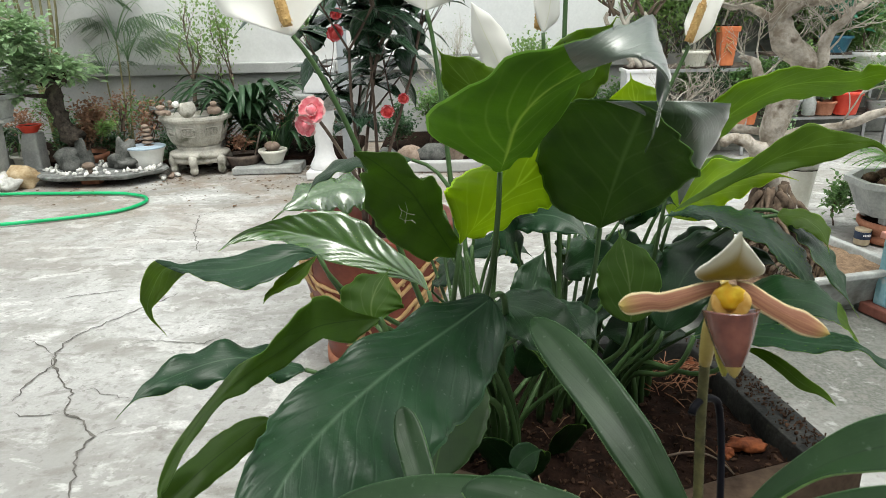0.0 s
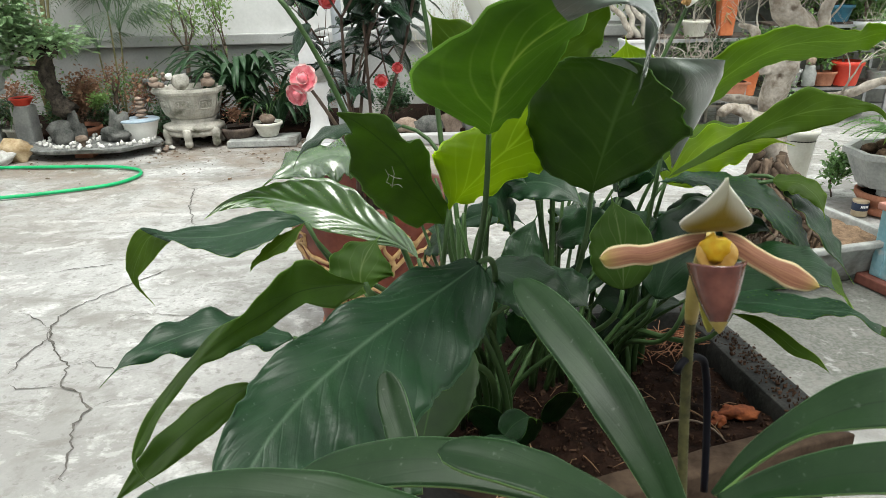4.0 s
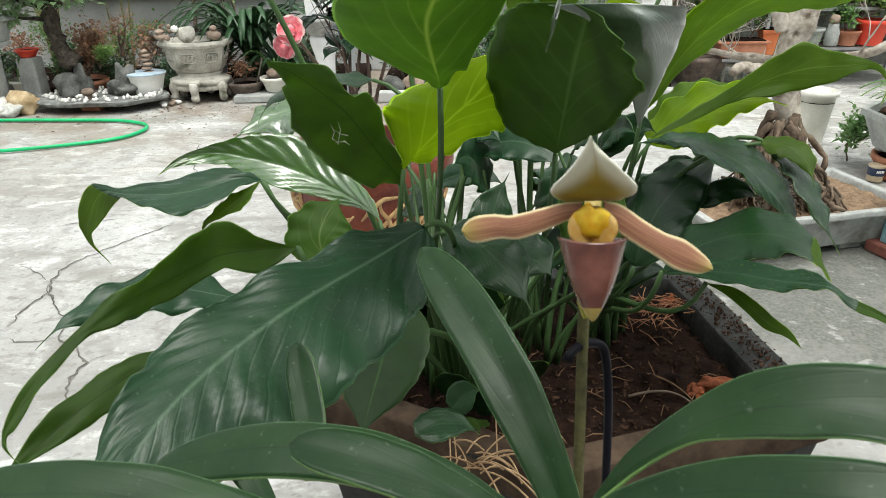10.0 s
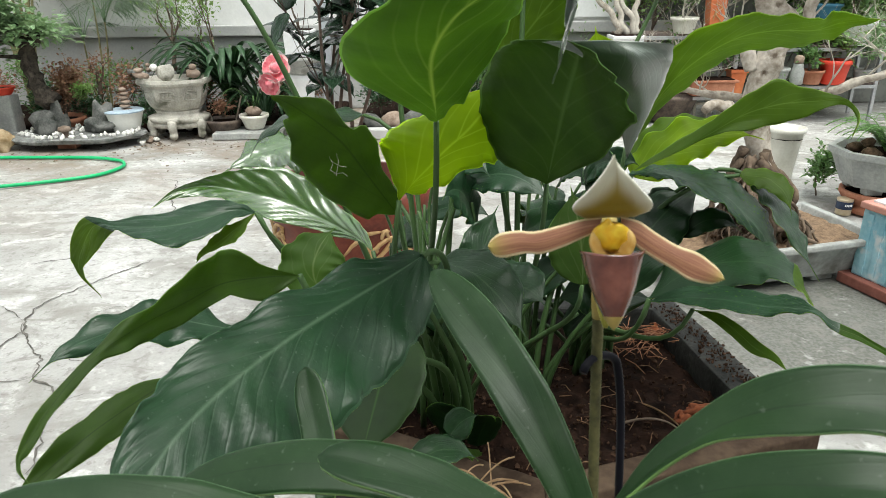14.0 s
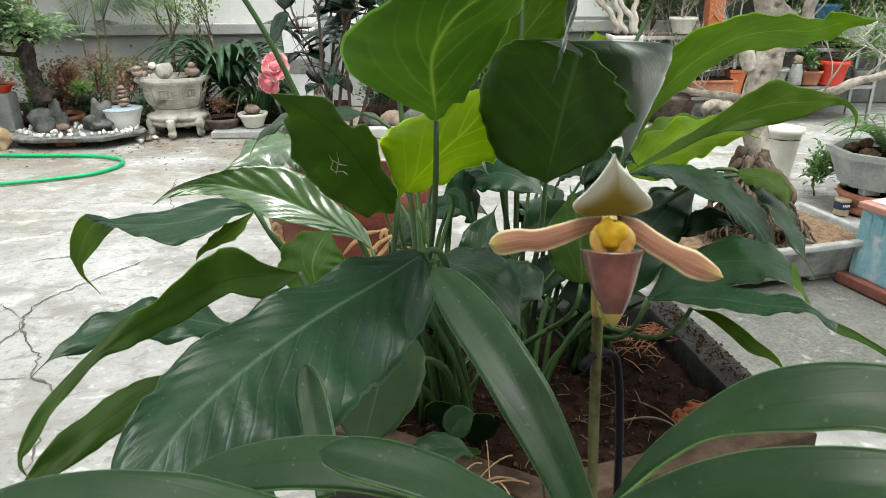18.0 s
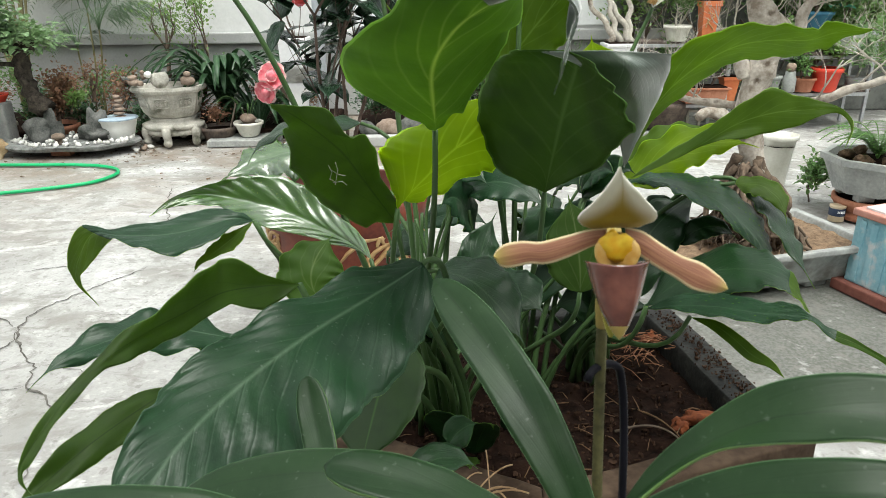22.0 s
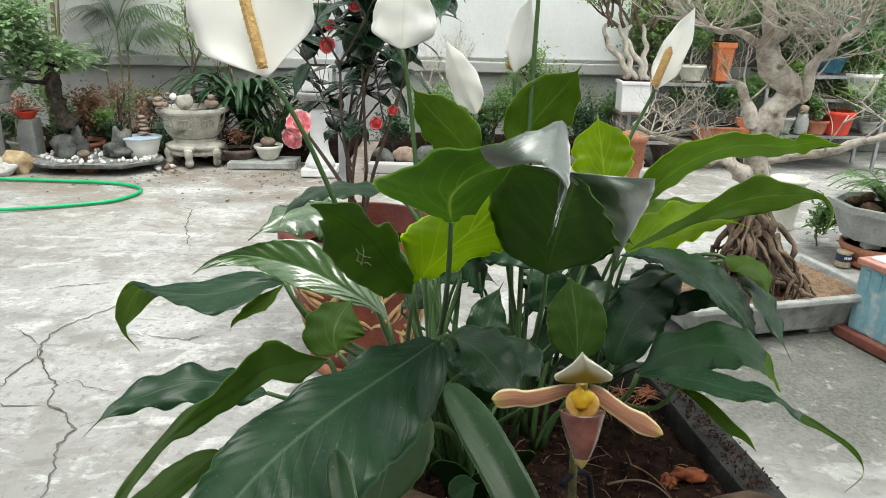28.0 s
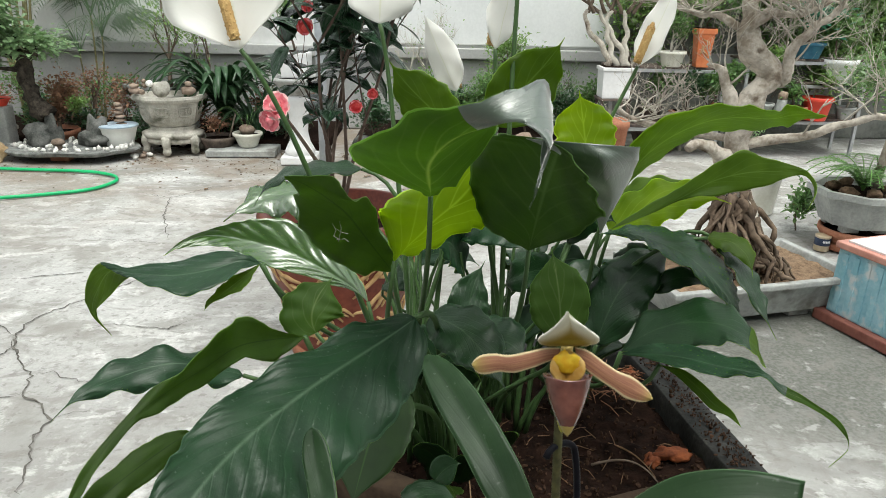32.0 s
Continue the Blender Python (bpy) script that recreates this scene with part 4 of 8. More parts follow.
def blade(left, midrib, right, crown, mats, wave=0.003, pleat=0.0, nu=12, nv=48, turned=2.0, bow=0.25, thick=0.0007, label="", parent=None, origin=None, name=""):
    """A broad leaf laid between its midrib and two margins, rippled along the margins; turned: from there on the pale side shows."""
    o = LO if origin is None else origin
    rails = [[Vector(p) - o for p in line] for line in (left, midrib, right)]
    mid = [through_points(rails[1], i / 20) for i in range(21)]
    length = sum((b - a).length for a, b in zip(mid, mid[1:]))
    last = len(mats) - 1
    half, top, low, uvs, ph = nu // 2, [], [], [], left[1][0] * 90
    for j in range(nv + 1):
        v = j / nv
        l, m, r = (through_points(line, v) for line in rails)
        ahead = through_points(rails[1], min(1, v + 0.02)) - through_points(rails[1], max(0, v - 0.02))
        nrm = (r - l).cross(ahead)
        nrm = nrm.normalized() if nrm.length > 1e-9 else Vector((0, 0, 1))
        w = (r - l).length
        ease = min(1, w / 0.03)
        for i in range(nu + 1):
            u = (i - half) / half
            e = abs(u)
            straight = m.lerp(r if u > 0 else l, e)
            curved = l * (u * (u - 1) / 2) + m * (1 - u * u) + r * (u * (u + 1) / 2)
            p = straight * 0.55 + curved * 0.45
            rip = wave * ease * (e * e * (noise.noise((v * 8 + ph, 3 if u > 0 else 8, ph)) * 1.9 + 0.8 * noise.noise((v * 19 + ph, 4 if u > 0 else 9, ph))) + 0.35 * noise.noise((u * 2 + ph, v * 5, 2)))
            edge = ((0.05 * w + 0.35 * wave) if wave > 0.002 else 0.0) * e**3 * (noise.noise((v * 13, ph, 5 if u > 0 else 1)) + 0.3 * noise.noise((v * 30, ph, 5 if u > 0 else 1)))
            rip += pleat * ease * (math.sin(2 * math.pi * (13 * v - 2.6 * e) + 2.0 * noise.noise((v * 5, e * 2, 4 if u > 0 else 9))) * min(1, e * 3) - 1.4 * math.exp(-(e * 8) ** 2))
            p = p + nrm * rip + (r - l).normalized() * edge * (1 if u > 0 else -1) if w > 1e-5 else p
            top.append(p)
            low.append(p - nrm * thick)
            uvs.append(((u + 1) / 2, v * length / 0.32))
    k, m = nu + 1, len(top)
    fs, idx = [], []
    for j in range(nv):
        for i in range(nu):
            q = (j * k + i, j * k + i + 1, (j + 1) * k + i + 1, (j + 1) * k + i)
            fs += [q, tuple(x + m for x in q[::-1])]
            idx += [last, last] if j / nv > turned else [0, 1]
    rim = list(range(k)) + [j * k + nu for j in range(1, nv + 1)] + [nv * k + i for i in range(nu - 1, -1, -1)] + [j * k for j in range(nv - 1, 0, -1)]
    for x, y in zip(rim, rim[1:] + rim[:1]):
        fs.append((y, x, x + m, y + m)); idx.append(1)
    tagged(link_mesh(name or ("leaf" if crown else "leaf_tip"), top + low, fs, mats, parent or lily, True, idx, uvs + uvs), label)
    if crown:
        c = CROWN[crown] + Vector((CR.uniform(-0.035, 0.035), CR.uniform(-0.03, 0.03), 0))
        a, d = Vector(midrib[0]), (Vector(midrib[1]) - Vector(midrib[0])).normalized()
        span = (a - c).length
        pts = [q - LO for q in curve_pts(c, c + Vector((CR.uniform(-0.02, 0.02), CR.uniform(-0.02, 0.02), span * 0.45)), a - (d * 0.3 + Vector((0, 0, 1))) * (span * bow * 1.3), a, 14)]
        tube("stalk", pts, [0.0052 - 0.0025 * i / 14 for i in range(15)], M_STEM, lily, 8)


AWAY = (0, 1, 0.3)
YOUNG = [M_YOUNG, M_YOUNG]
# the large blades that show singly
blade(((0.000, 0.640, 1.234), (-0.014, 0.622, 1.240), (-0.069, 0.545, 1.292), (-0.043, 0.430, 1.338), (-0.012, 0.398, 1.358), (0.022, 0.365, 1.370), (0.066, 0.388, 1.380), (0.080, 0.395, 1.370), (0.068, 0.348, 1.336)),
      ((0.000, 0.640, 1.234), (0.000, 0.600, 1.250), (-0.001, 0.530, 1.278), (-0.001, 0.455, 1.312), (0.012, 0.410, 1.337), (0.033, 0.376, 1.354), (0.054, 0.352, 1.362), (0.069, 0.345, 1.350), (0.064, 0.343, 1.330)),
      ((0.000, 0.640, 1.234), (0.012, 0.606, 1.249), (0.031, 0.569, 1.277), (0.048, 0.544, 1.310), (0.062, 0.521, 1.335), (0.055, 0.420, 1.362), (0.064, 0.365, 1.362), (0.070, 0.350, 1.350), (0.062, 0.341, 1.326)),
      "a", [M_LILY_UNDER, M_LILY_UNDER, M_GLOSS], wave=0.0045, turned=0.6, label="arching leaf with a glossy turned tip")
blade(((0.066, 0.345, 1.335), (0.064, 0.345, 1.322), (0.061, 0.350, 1.312)),
      ((0.064, 0.343, 1.330), (0.063, 0.345, 1.320), (0.061, 0.350, 1.311)),
      ((0.062, 0.341, 1.326), (0.062, 0.344, 1.318), (0.061, 0.350, 1.310)),
      None, [M_STEM, M_STEM], wave=0)
blade(((0.113, 0.688, 1.158), (0.070, 0.702, 1.178), (0.046, 0.707, 1.220), (0.044, 0.679, 1.270), (0.055, 0.626, 1.300), (0.069, 0.576, 1.310)),
      ((0.113, 0.688, 1.158), (0.114, 0.653, 1.206), (0.112, 0.606, 1.250), (0.111, 0.570, 1.282), (0.111, 0.551, 1.302), (0.101, 0.550, 1.313)),
      ((0.113, 0.688, 1.158), (0.143, 0.609, 1.203), (0.147, 0.524, 1.247), (0.138, 0.486, 1.272), (0.127, 0.504, 1.292), (0.116, 0.526, 1.306)),
      "b", [M_SHADED_UNDER, M_SHADED_UNDER], wave=0.0025, label="broad upright leaf seen from below")
blade(((0.085, 0.566, 1.311), (0.112, 0.546, 1.302), (0.130, 0.555, 1.283), (0.151, 0.582, 1.257), (0.179, 0.635, 1.199)),
      ((0.131, 0.529, 1.315), (0.149, 0.524, 1.301), (0.158, 0.542, 1.277), (0.175, 0.593, 1.244), (0.179, 0.635, 1.199)),
      ((0.180, 0.536, 1.311), (0.184, 0.553, 1.292), (0.185, 0.580, 1.265), (0.184, 0.611, 1.234), (0.179, 0.634, 1.198)),
      None, [M_LILY_UNDER, M_GLOSS], wave=0.0012, label="glossy folded-over end of the leaf")
blade(((-0.045, 0.730, 1.112), (-0.080, 0.710, 1.118), (-0.110, 0.678, 1.146), (-0.131, 0.641, 1.187), (-0.134, 0.617, 1.222), (-0.129, 0.586, 1.253), (-0.134, 0.567, 1.272)),
      ((-0.045, 0.730, 1.112), (-0.055, 0.716, 1.133), (-0.074, 0.680, 1.177), (-0.089, 0.646, 1.213), (-0.106, 0.618, 1.238), (-0.121, 0.589, 1.259), (-0.134, 0.567, 1.272)),
      ((-0.045, 0.730, 1.112), (-0.042, 0.727, 1.132), (-0.054, 0.699, 1.170), (-0.064, 0.659, 1.221), (-0.081, 0.632, 1.233), (-0.096, 0.615, 1.258), (-0.134, 0.567, 1.272)),
      "d", [M_OLIVE, M_OLIVE], wave=0.006, label="olive green leaf with a pale scratch")
blade(((-0.040, 0.683, 1.144), (-0.046, 0.672, 1.171), (-0.053, 0.658, 1.205), (-0.048, 0.664, 1.220), (-0.023, 0.684, 1.228), (0.022, 0.702, 1.248), (0.075, 0.716, 1.256)),
      ((-0.040, 0.683, 1.144), (-0.030, 0.688, 1.156), (-0.012, 0.689, 1.174), (0.010, 0.692, 1.195), (0.031, 0.699, 1.213), (0.053, 0.708, 1.236), (0.075, 0.716, 1.256)),
      ((-0.040, 0.683, 1.144), (-0.030, 0.695, 1.148), (-0.004, 0.701, 1.149), (0.016, 0.711, 1.161), (0.051, 0.720, 1.171), (0.067, 0.721, 1.181), (0.075, 0.716, 1.256)),
      "a", YOUNG, wave=0.005, label="bright yellow-green young leaf")
blade(((-0.080, 0.775, 1.051), (-0.104, 0.808, 1.052), (-0.152, 0.836, 1.053), (-0.212, 0.846, 1.066), (-0.251, 0.839, 1.088), (-0.287, 0.829, 1.105), (-0.328, 0.814, 1.108), (-0.352, 0.805, 1.099)),
      ((-0.080, 0.775, 1.051), (-0.107, 0.815, 1.055), (-0.157, 0.852, 1.069), (-0.213, 0.871, 1.088), (-0.264, 0.861, 1.105), (-0.301, 0.844, 1.116), (-0.328, 0.822, 1.114), (-0.352, 0.805, 1.099)),
      ((-0.080, 0.775, 1.051), (-0.094, 0.809, 1.069), (-0.140, 0.860, 1.088), (-0.186, 0.883, 1.121), (-0.243, 0.876, 1.129), (-0.280, 0.854, 1.128), (-0.322, 0.826, 1.120), (-0.352, 0.805, 1.099)),
      "a", [M_PLEAT, M_BRIGHT], wave=0.004, pleat=0.0016, nu=20, nv=90, label="glossy pleated leaf catching the sky")
blade(((-0.218, 0.793, 1.094), (-0.236, 0.767, 1.097), (-0.263, 0.731, 1.087), (-0.304, 0.719, 1.084), (-0.352, 0.742, 1.088), (-0.381, 0.762, 1.084), (-0.413, 0.778, 1.056), (-0.448, 0.797, 1.017), (-0.439, 0.811, 0.976)),
      ((-0.218, 0.793, 1.094), (-0.242, 0.780, 1.104), (-0.278, 0.762, 1.099), (-0.321, 0.755, 1.094), (-0.374, 0.769, 1.089), (-0.413, 0.784, 1.086), (-0.436, 0.789, 1.058), (-0.455, 0.801, 1.018), (-0.439, 0.811, 0.976)),
      ((-0.218, 0.793, 1.094), (-0.240, 0.789, 1.112), (-0.284, 0.789, 1.112), (-0.332, 0.784, 1.100), (-0.389, 0.786, 1.091), (-0.433, 0.797, 1.091), (-0.454, 0.795, 1.059), (-0.464, 0.806, 1.018), (-0.439, 0.811, 0.976)),
      "a", [M_WAXY, M_BRIGHT], wave=0.004, pleat=0.0008, nu=16, nv=80, turned=0.62, label="drooping dark leaf with a curled tip")
blade(((-0.219, 0.784, 1.099), (-0.239, 0.775, 1.091), (-0.254, 0.768, 1.086), (-0.270, 0.752, 1.073), (-0.277, 0.738, 1.065), (-0.280, 0.734, 1.055)),
      ((-0.219, 0.784, 1.099), (-0.236, 0.773, 1.086), (-0.248, 0.765, 1.078), (-0.261, 0.751, 1.070), (-0.273, 0.737, 1.063), (-0.280, 0.734, 1.055)),
      ((-0.219, 0.784, 1.099), (-0.228, 0.767, 1.084), (-0.236, 0.758, 1.074), (-0.253, 0.750, 1.068), (-0.268, 0.738, 1.065), (-0.280, 0.734, 1.055)),
      "a", [M_BRIGHT, M_BRIGHT], wave=0.003, label="hanging olive leaf end")
blade(((0.240, 0.868, 1.151), (0.245, 0.806, 1.241), (0.258, 0.757, 1.292), (0.295, 0.729, 1.316), (0.345, 0.737, 1.323), (0.384, 0.728, 1.316), (0.403, 0.725, 1.321), (0.425, 0.691, 1.317)),
      ((0.240, 0.868, 1.151), (0.266, 0.832, 1.223), (0.292, 0.801, 1.267), (0.320, 0.768, 1.293), (0.359, 0.761, 1.302), (0.397, 0.756, 1.303), (0.412, 0.732, 1.311), (0.425, 0.691, 1.317)),
      ((0.240, 0.868, 1.151), (0.285, 0.864, 1.209), (0.317, 0.845, 1.243), (0.347, 0.814, 1.273), (0.389, 0.800, 1.280), (0.416, 0.784, 1.287), (0.421, 0.739, 1.303), (0.425, 0.691, 1.317)),
      "c", [M_BRIGHT, M_BRIGHT], wave=0.005, nv=60, label="long arching leaf lit from above")
blade(((0.272, 0.935, 1.103), (0.331, 0.950, 1.140), (0.380, 0.951, 1.171), (0.427, 0.949, 1.207), (0.458, 0.948, 1.225), (0.501, 0.940, 1.213), (0.545, 0.936, 1.202), (0.546, 0.892, 1.186), (0.512, 0.842, 1.166)),
      ((0.272, 0.935, 1.103), (0.326, 0.943, 1.124), (0.371, 0.947, 1.148), (0.420, 0.948, 1.177), (0.466, 0.943, 1.192), (0.509, 0.939, 1.196), (0.546, 0.934, 1.198), (0.544, 0.891, 1.184), (0.512, 0.842, 1.166)),
      ((0.272, 0.935, 1.103), (0.338, 0.945, 1.129), (0.384, 0.948, 1.150), (0.435, 0.941, 1.159), (0.479, 0.934, 1.169), (0.517, 0.934, 1.183), (0.546, 0.933, 1.193), (0.543, 0.891, 1.182), (0.512, 0.842, 1.166)),
      "c", [M_BRIGHT, M_BRIGHT], wave=0.005, nv=60, label="wavy bright leaf with a curled tip")
blade(((0.255, 0.919, 1.102), (0.302, 0.923, 1.113), (0.355, 0.907, 1.114), (0.396, 0.886, 1.100), (0.427, 0.862, 1.067), (0.438, 0.838, 1.032), (0.436, 0.823, 1.008)),
      ((0.255, 0.919, 1.102), (0.288, 0.886, 1.115), (0.316, 0.839, 1.119), (0.348, 0.803, 1.109), (0.386, 0.801, 1.076), (0.418, 0.814, 1.040), (0.436, 0.823, 1.008)),
      ((0.255, 0.919, 1.102), (0.284, 0.875, 1.114), (0.298, 0.822, 1.115), (0.324, 0.776, 1.107), (0.368, 0.780, 1.076), (0.404, 0.799, 1.043), (0.436, 0.823, 1.008)),
      "c", [M_WAXY, M_LILY_UNDER], wave=0.004, pleat=0.0012, nu=16, nv=60, label="dark green waxy leaf bending down")
blade(((0.260, 0.770, 0.982), (0.281, 0.739, 1.014), (0.309, 0.709, 1.032), (0.336, 0.660, 1.044), (0.352, 0.618, 1.060), (0.357, 0.586, 1.062), (0.372, 0.573, 1.055), (0.393, 0.559, 1.048), (0.423, 0.546, 1.029), (0.435, 0.542, 1.002), (0.420, 0.543, 0.976)),
      ((0.260, 0.770, 0.982), (0.281, 0.722, 1.010), (0.307, 0.676, 1.030), (0.330, 0.633, 1.044), (0.345, 0.596, 1.059), (0.355, 0.581, 1.062), (0.370, 0.569, 1.052), (0.392, 0.558, 1.045), (0.421, 0.545, 1.027), (0.435, 0.542, 1.002), (0.420, 0.543, 0.976)),
      ((0.260, 0.770, 0.982), (0.273, 0.706, 1.011), (0.295, 0.654, 1.029), (0.320, 0.616, 1.041), (0.338, 0.585, 1.058), (0.353, 0.577, 1.061), (0.368, 0.566, 1.049), (0.389, 0.555, 1.043), (0.419, 0.544, 1.025), (0.435, 0.542, 1.002), (0.420, 0.543, 0.976)),
      "c", [M_WAXY, M_LILY_UNDER], wave=0.003, pleat=0.0009, nu=14, nv=60, turned=0.6, label="dark leaf with a long twisted tip")
blade(((0.259, 0.771, 0.984), (0.288, 0.797, 1.024), (0.326, 0.785, 1.048), (0.359, 0.761, 1.068), (0.381, 0.730, 1.072), (0.385, 0.677, 1.061), (0.378, 0.623, 1.047)),
      ((0.259, 0.771, 0.984), (0.288, 0.762, 1.017), (0.318, 0.740, 1.043), (0.345, 0.714, 1.058), (0.363, 0.684, 1.064), (0.374, 0.655, 1.059), (0.378, 0.623, 1.047)),
      ((0.259, 0.771, 0.984), (0.289, 0.737, 1.009), (0.315, 0.703, 1.030), (0.335, 0.672, 1.048), (0.353, 0.651, 1.064), (0.369, 0.638, 1.057), (0.378, 0.623, 1.047)),
      "c", [M_LILY, M_BRIGHT], wave=0.004, nv=50, turned=0.78, label="dark leaf with a green turned tip")
blade(((0.292, 0.712, 0.999), (0.313, 0.688, 1.006), (0.327, 0.660, 1.004), (0.336, 0.637, 0.999), (0.345, 0.614, 0.996), (0.346, 0.591, 0.991)),
      ((0.292, 0.712, 0.999), (0.308, 0.687, 1.003), (0.320, 0.659, 1.000), (0.331, 0.635, 0.993), (0.340, 0.613, 0.993), (0.346, 0.591, 0.991)),
      ((0.292, 0.712, 0.999), (0.304, 0.685, 0.999), (0.315, 0.657, 0.995), (0.327, 0.632, 0.988), (0.339, 0.612, 0.991), (0.346, 0.591, 0.991)),
      "c", [M_BRIGHT, M_OLIVE], wave=0.002, label="narrow green leaf end over the trough rim")
blade(((-0.113, 0.518, 1.133), (-0.138, 0.498, 1.152), (-0.160, 0.479, 1.171), (-0.168, 0.438, 1.177), (-0.186, 0.392, 1.168), (-0.210, 0.359, 1.152), (-0.225, 0.318, 1.131), (-0.224, 0.298, 1.121), (-0.205, 0.285, 1.114)),
      ((-0.113, 0.518, 1.133), (-0.139, 0.499, 1.140), (-0.161, 0.470, 1.148), (-0.174, 0.424, 1.155), (-0.190, 0.382, 1.157), (-0.208, 0.352, 1.148), (-0.224, 0.315, 1.127), (-0.222, 0.297, 1.120), (-0.205, 0.285, 1.114)),
      ((-0.113, 0.518, 1.133), (-0.134, 0.488, 1.125), (-0.158, 0.462, 1.141), (-0.178, 0.413, 1.141), (-0.195, 0.373, 1.147), (-0.208, 0.345, 1.143), (-0.221, 0.310, 1.124), (-0.220, 0.296, 1.120), (-0.205, 0.285, 1.114)),
      "d", [M_OLIVE, M_OLIVE], wave=0.006, nv=70, label="long wavy olive leaf with a thread-like tip")
# upright and arching blades round the plant
lily_leaf((0.286, 0.987, 1.080), (0.327, 0.991, 1.124), (0.391, 0.984, 1.164), (0.457, 0.953, 1.141), 0.085, (-0.3, -0.5, 1), "c", YOUNG, fold=0.1, wave=0.008)
lily_leaf((0.299, 1.044, 1.093), (0.321, 1.036, 1.129), (0.363, 1.034, 1.153), (0.419, 1.024, 1.160), 0.06, (-0.2, -0.4, 1), "c", [M_BRIGHT, M_BRIGHT], fold=0.1, wave=0.006)
lily_leaf((0.264, 1.094, 1.167), (0.259, 1.110, 1.211), (0.253, 1.124, 1.247), (0.246, 1.127, 1.284), 0.105, AWAY, "b", YOUNG, fold=0.1, droop=0.1, wave=0.004)
lily_leaf((0.103, 1.037, 1.236), (0.126, 1.037, 1.294), (0.176, 1.038, 1.328), (0.196, 1.023, 1.375), 0.10, AWAY, "b", [M_BRIGHT, M_BRIGHT], fold=0.15, wave=0.004, phase=2)
lily_leaf((0.032, 1.033, 1.222), (0.004, 1.029, 1.266), (-0.040, 1.028, 1.291), (-0.070, 1.036, 1.339), 0.085, AWAY, "a", [M_BRIGHT, M_BRIGHT], fold=0.2, wave=0.004, phase=1)
lily_leaf((-0.178, 1.100, 1.103), (-0.223, 1.086, 1.120), (-0.285, 1.064, 1.116), (-0.336, 1.019, 1.078), 0.10, (0, -0.4, 1), "a", [M_PLEAT, M_LILY_UNDER], fold=0.0, droop=0.2, wave=0.008, pleat=0.0014, nu=16, nv=70)
lily_leaf((-0.108, 0.997, 1.174), (-0.169, 1.002, 1.185), (-0.248, 1.001, 1.179), (-0.268, 0.959, 1.123), 0.07, (0, -0.1, 1), "a", fold=0.1, droop=0.2, wave=0.005, phase=2.2)
lily_leaf((-0.013, 0.567, 1.130), (-0.085, 0.471, 1.117), (-0.169, 0.371, 1.122), (-0.171, 0.286, 1.081), 0.104, (0.2, -0.7, 0.8), "d", [M_WAXY, M_LILY_UNDER], fold=-0.05, droop=0.08, wave=0.006, waves=5, phase=0.9, bow=0.1, shape=round_shape, ragged=0.11, pleat=0.0008, nu=24, nv=110, lean=-0.33)
lily_leaf((-0.227, 0.695, 0.986), (-0.283, 0.668, 1.027), (-0.363, 0.632, 1.039), (-0.398, 0.574, 0.998), 0.055, (0, -0.4, 1), "d", [M_WAXY, M_LILY_UNDER], fold=0.15, droop=0.25, wave=0.014, phase=1.1)
lily_leaf((-0.196, 0.440, 1.083), (-0.219, 0.407, 1.084), (-0.242, 0.360, 1.081), (-0.271, 0.324, 1.054), 0.026, (0.3, -0.6, 0.7), "d", [M_OLIVE, M_OLIVE], fold=0.1, droop=0.05, wave=0.010, waves=2.5, phase=2.1)
lily_leaf((0.250, 0.863, 0.946), (0.267, 0.880, 1.022), (0.311, 0.906, 1.066), (0.381, 0.933, 1.084), 0.095, (-0.6, -0.6, 0.4), "c", fold=0.1, droop=0.1, wave=0.005)
lily_leaf((0.169, 0.742, 1.018), (0.170, 0.748, 1.063), (0.162, 0.761, 1.097), (0.156, 0.783, 1.128), 0.078, AWAY, "b", fold=0.08, droop=0.05, wave=0.002)
lily_leaf((0.397, 0.879, 1.111), (0.428, 0.869, 1.114), (0.446, 0.846, 1.109), (0.445, 0.822, 1.073), 0.036, (0.2, -0.6, 1), "c", [M_BRIGHT, M_BRIGHT], fold=0.1, droop=0.1, wave=0.006)
lily_leaf((0.413, 0.888, 1.107), (0.451, 0.868, 1.083), (0.444, 0.828, 1.060), (0.464, 0.766, 1.008), 0.050, (0.5, -0.5, 0.8), "c", [M_LILY, M_BRIGHT], fold=0.1, droop=0.1, wave=0.006)
lily_leaf((0.044, 0.723, 1.018), (0.078, 0.710, 1.041), (0.103, 0.689, 1.045), (0.116, 0.671, 1.024), 0.07, (0, -0.4, 1), "d", fold=0.1, droop=0.1, wave=0.004)
lily_leaf((0.001, 0.718, 1.059), (0.041, 0.679, 1.071), (0.064, 0.632, 1.060), (0.088, 0.597, 1.024), 0.07, (-0.2, -0.5, 1), "d", fold=0.1, droop=0.15, wave=0.005)
# Stalk material on this hanging leaf: its shade is put into the dark colour.
lily_leaf((-0.046, 0.637, 1.020), (-0.056, 0.604, 0.990), (-0.067, 0.561, 0.962), (-0.078, 0.516, 0.929), 0.095, (-0.35, -0.9, -0.25), "d", [M_STEM, M_STEM], fold=0.1, droop=0.05, wave=0.0)
lily_leaf((-0.148, 0.766, 1.009), (-0.163, 0.774, 1.029), (-0.150, 0.793, 1.053), (-0.131, 0.819, 1.067), 0.085, (0.2, -1, 0.2), "a", [M_LILY_UNDER, M_LILY_UNDER], fold=0.1, wave=0.004)
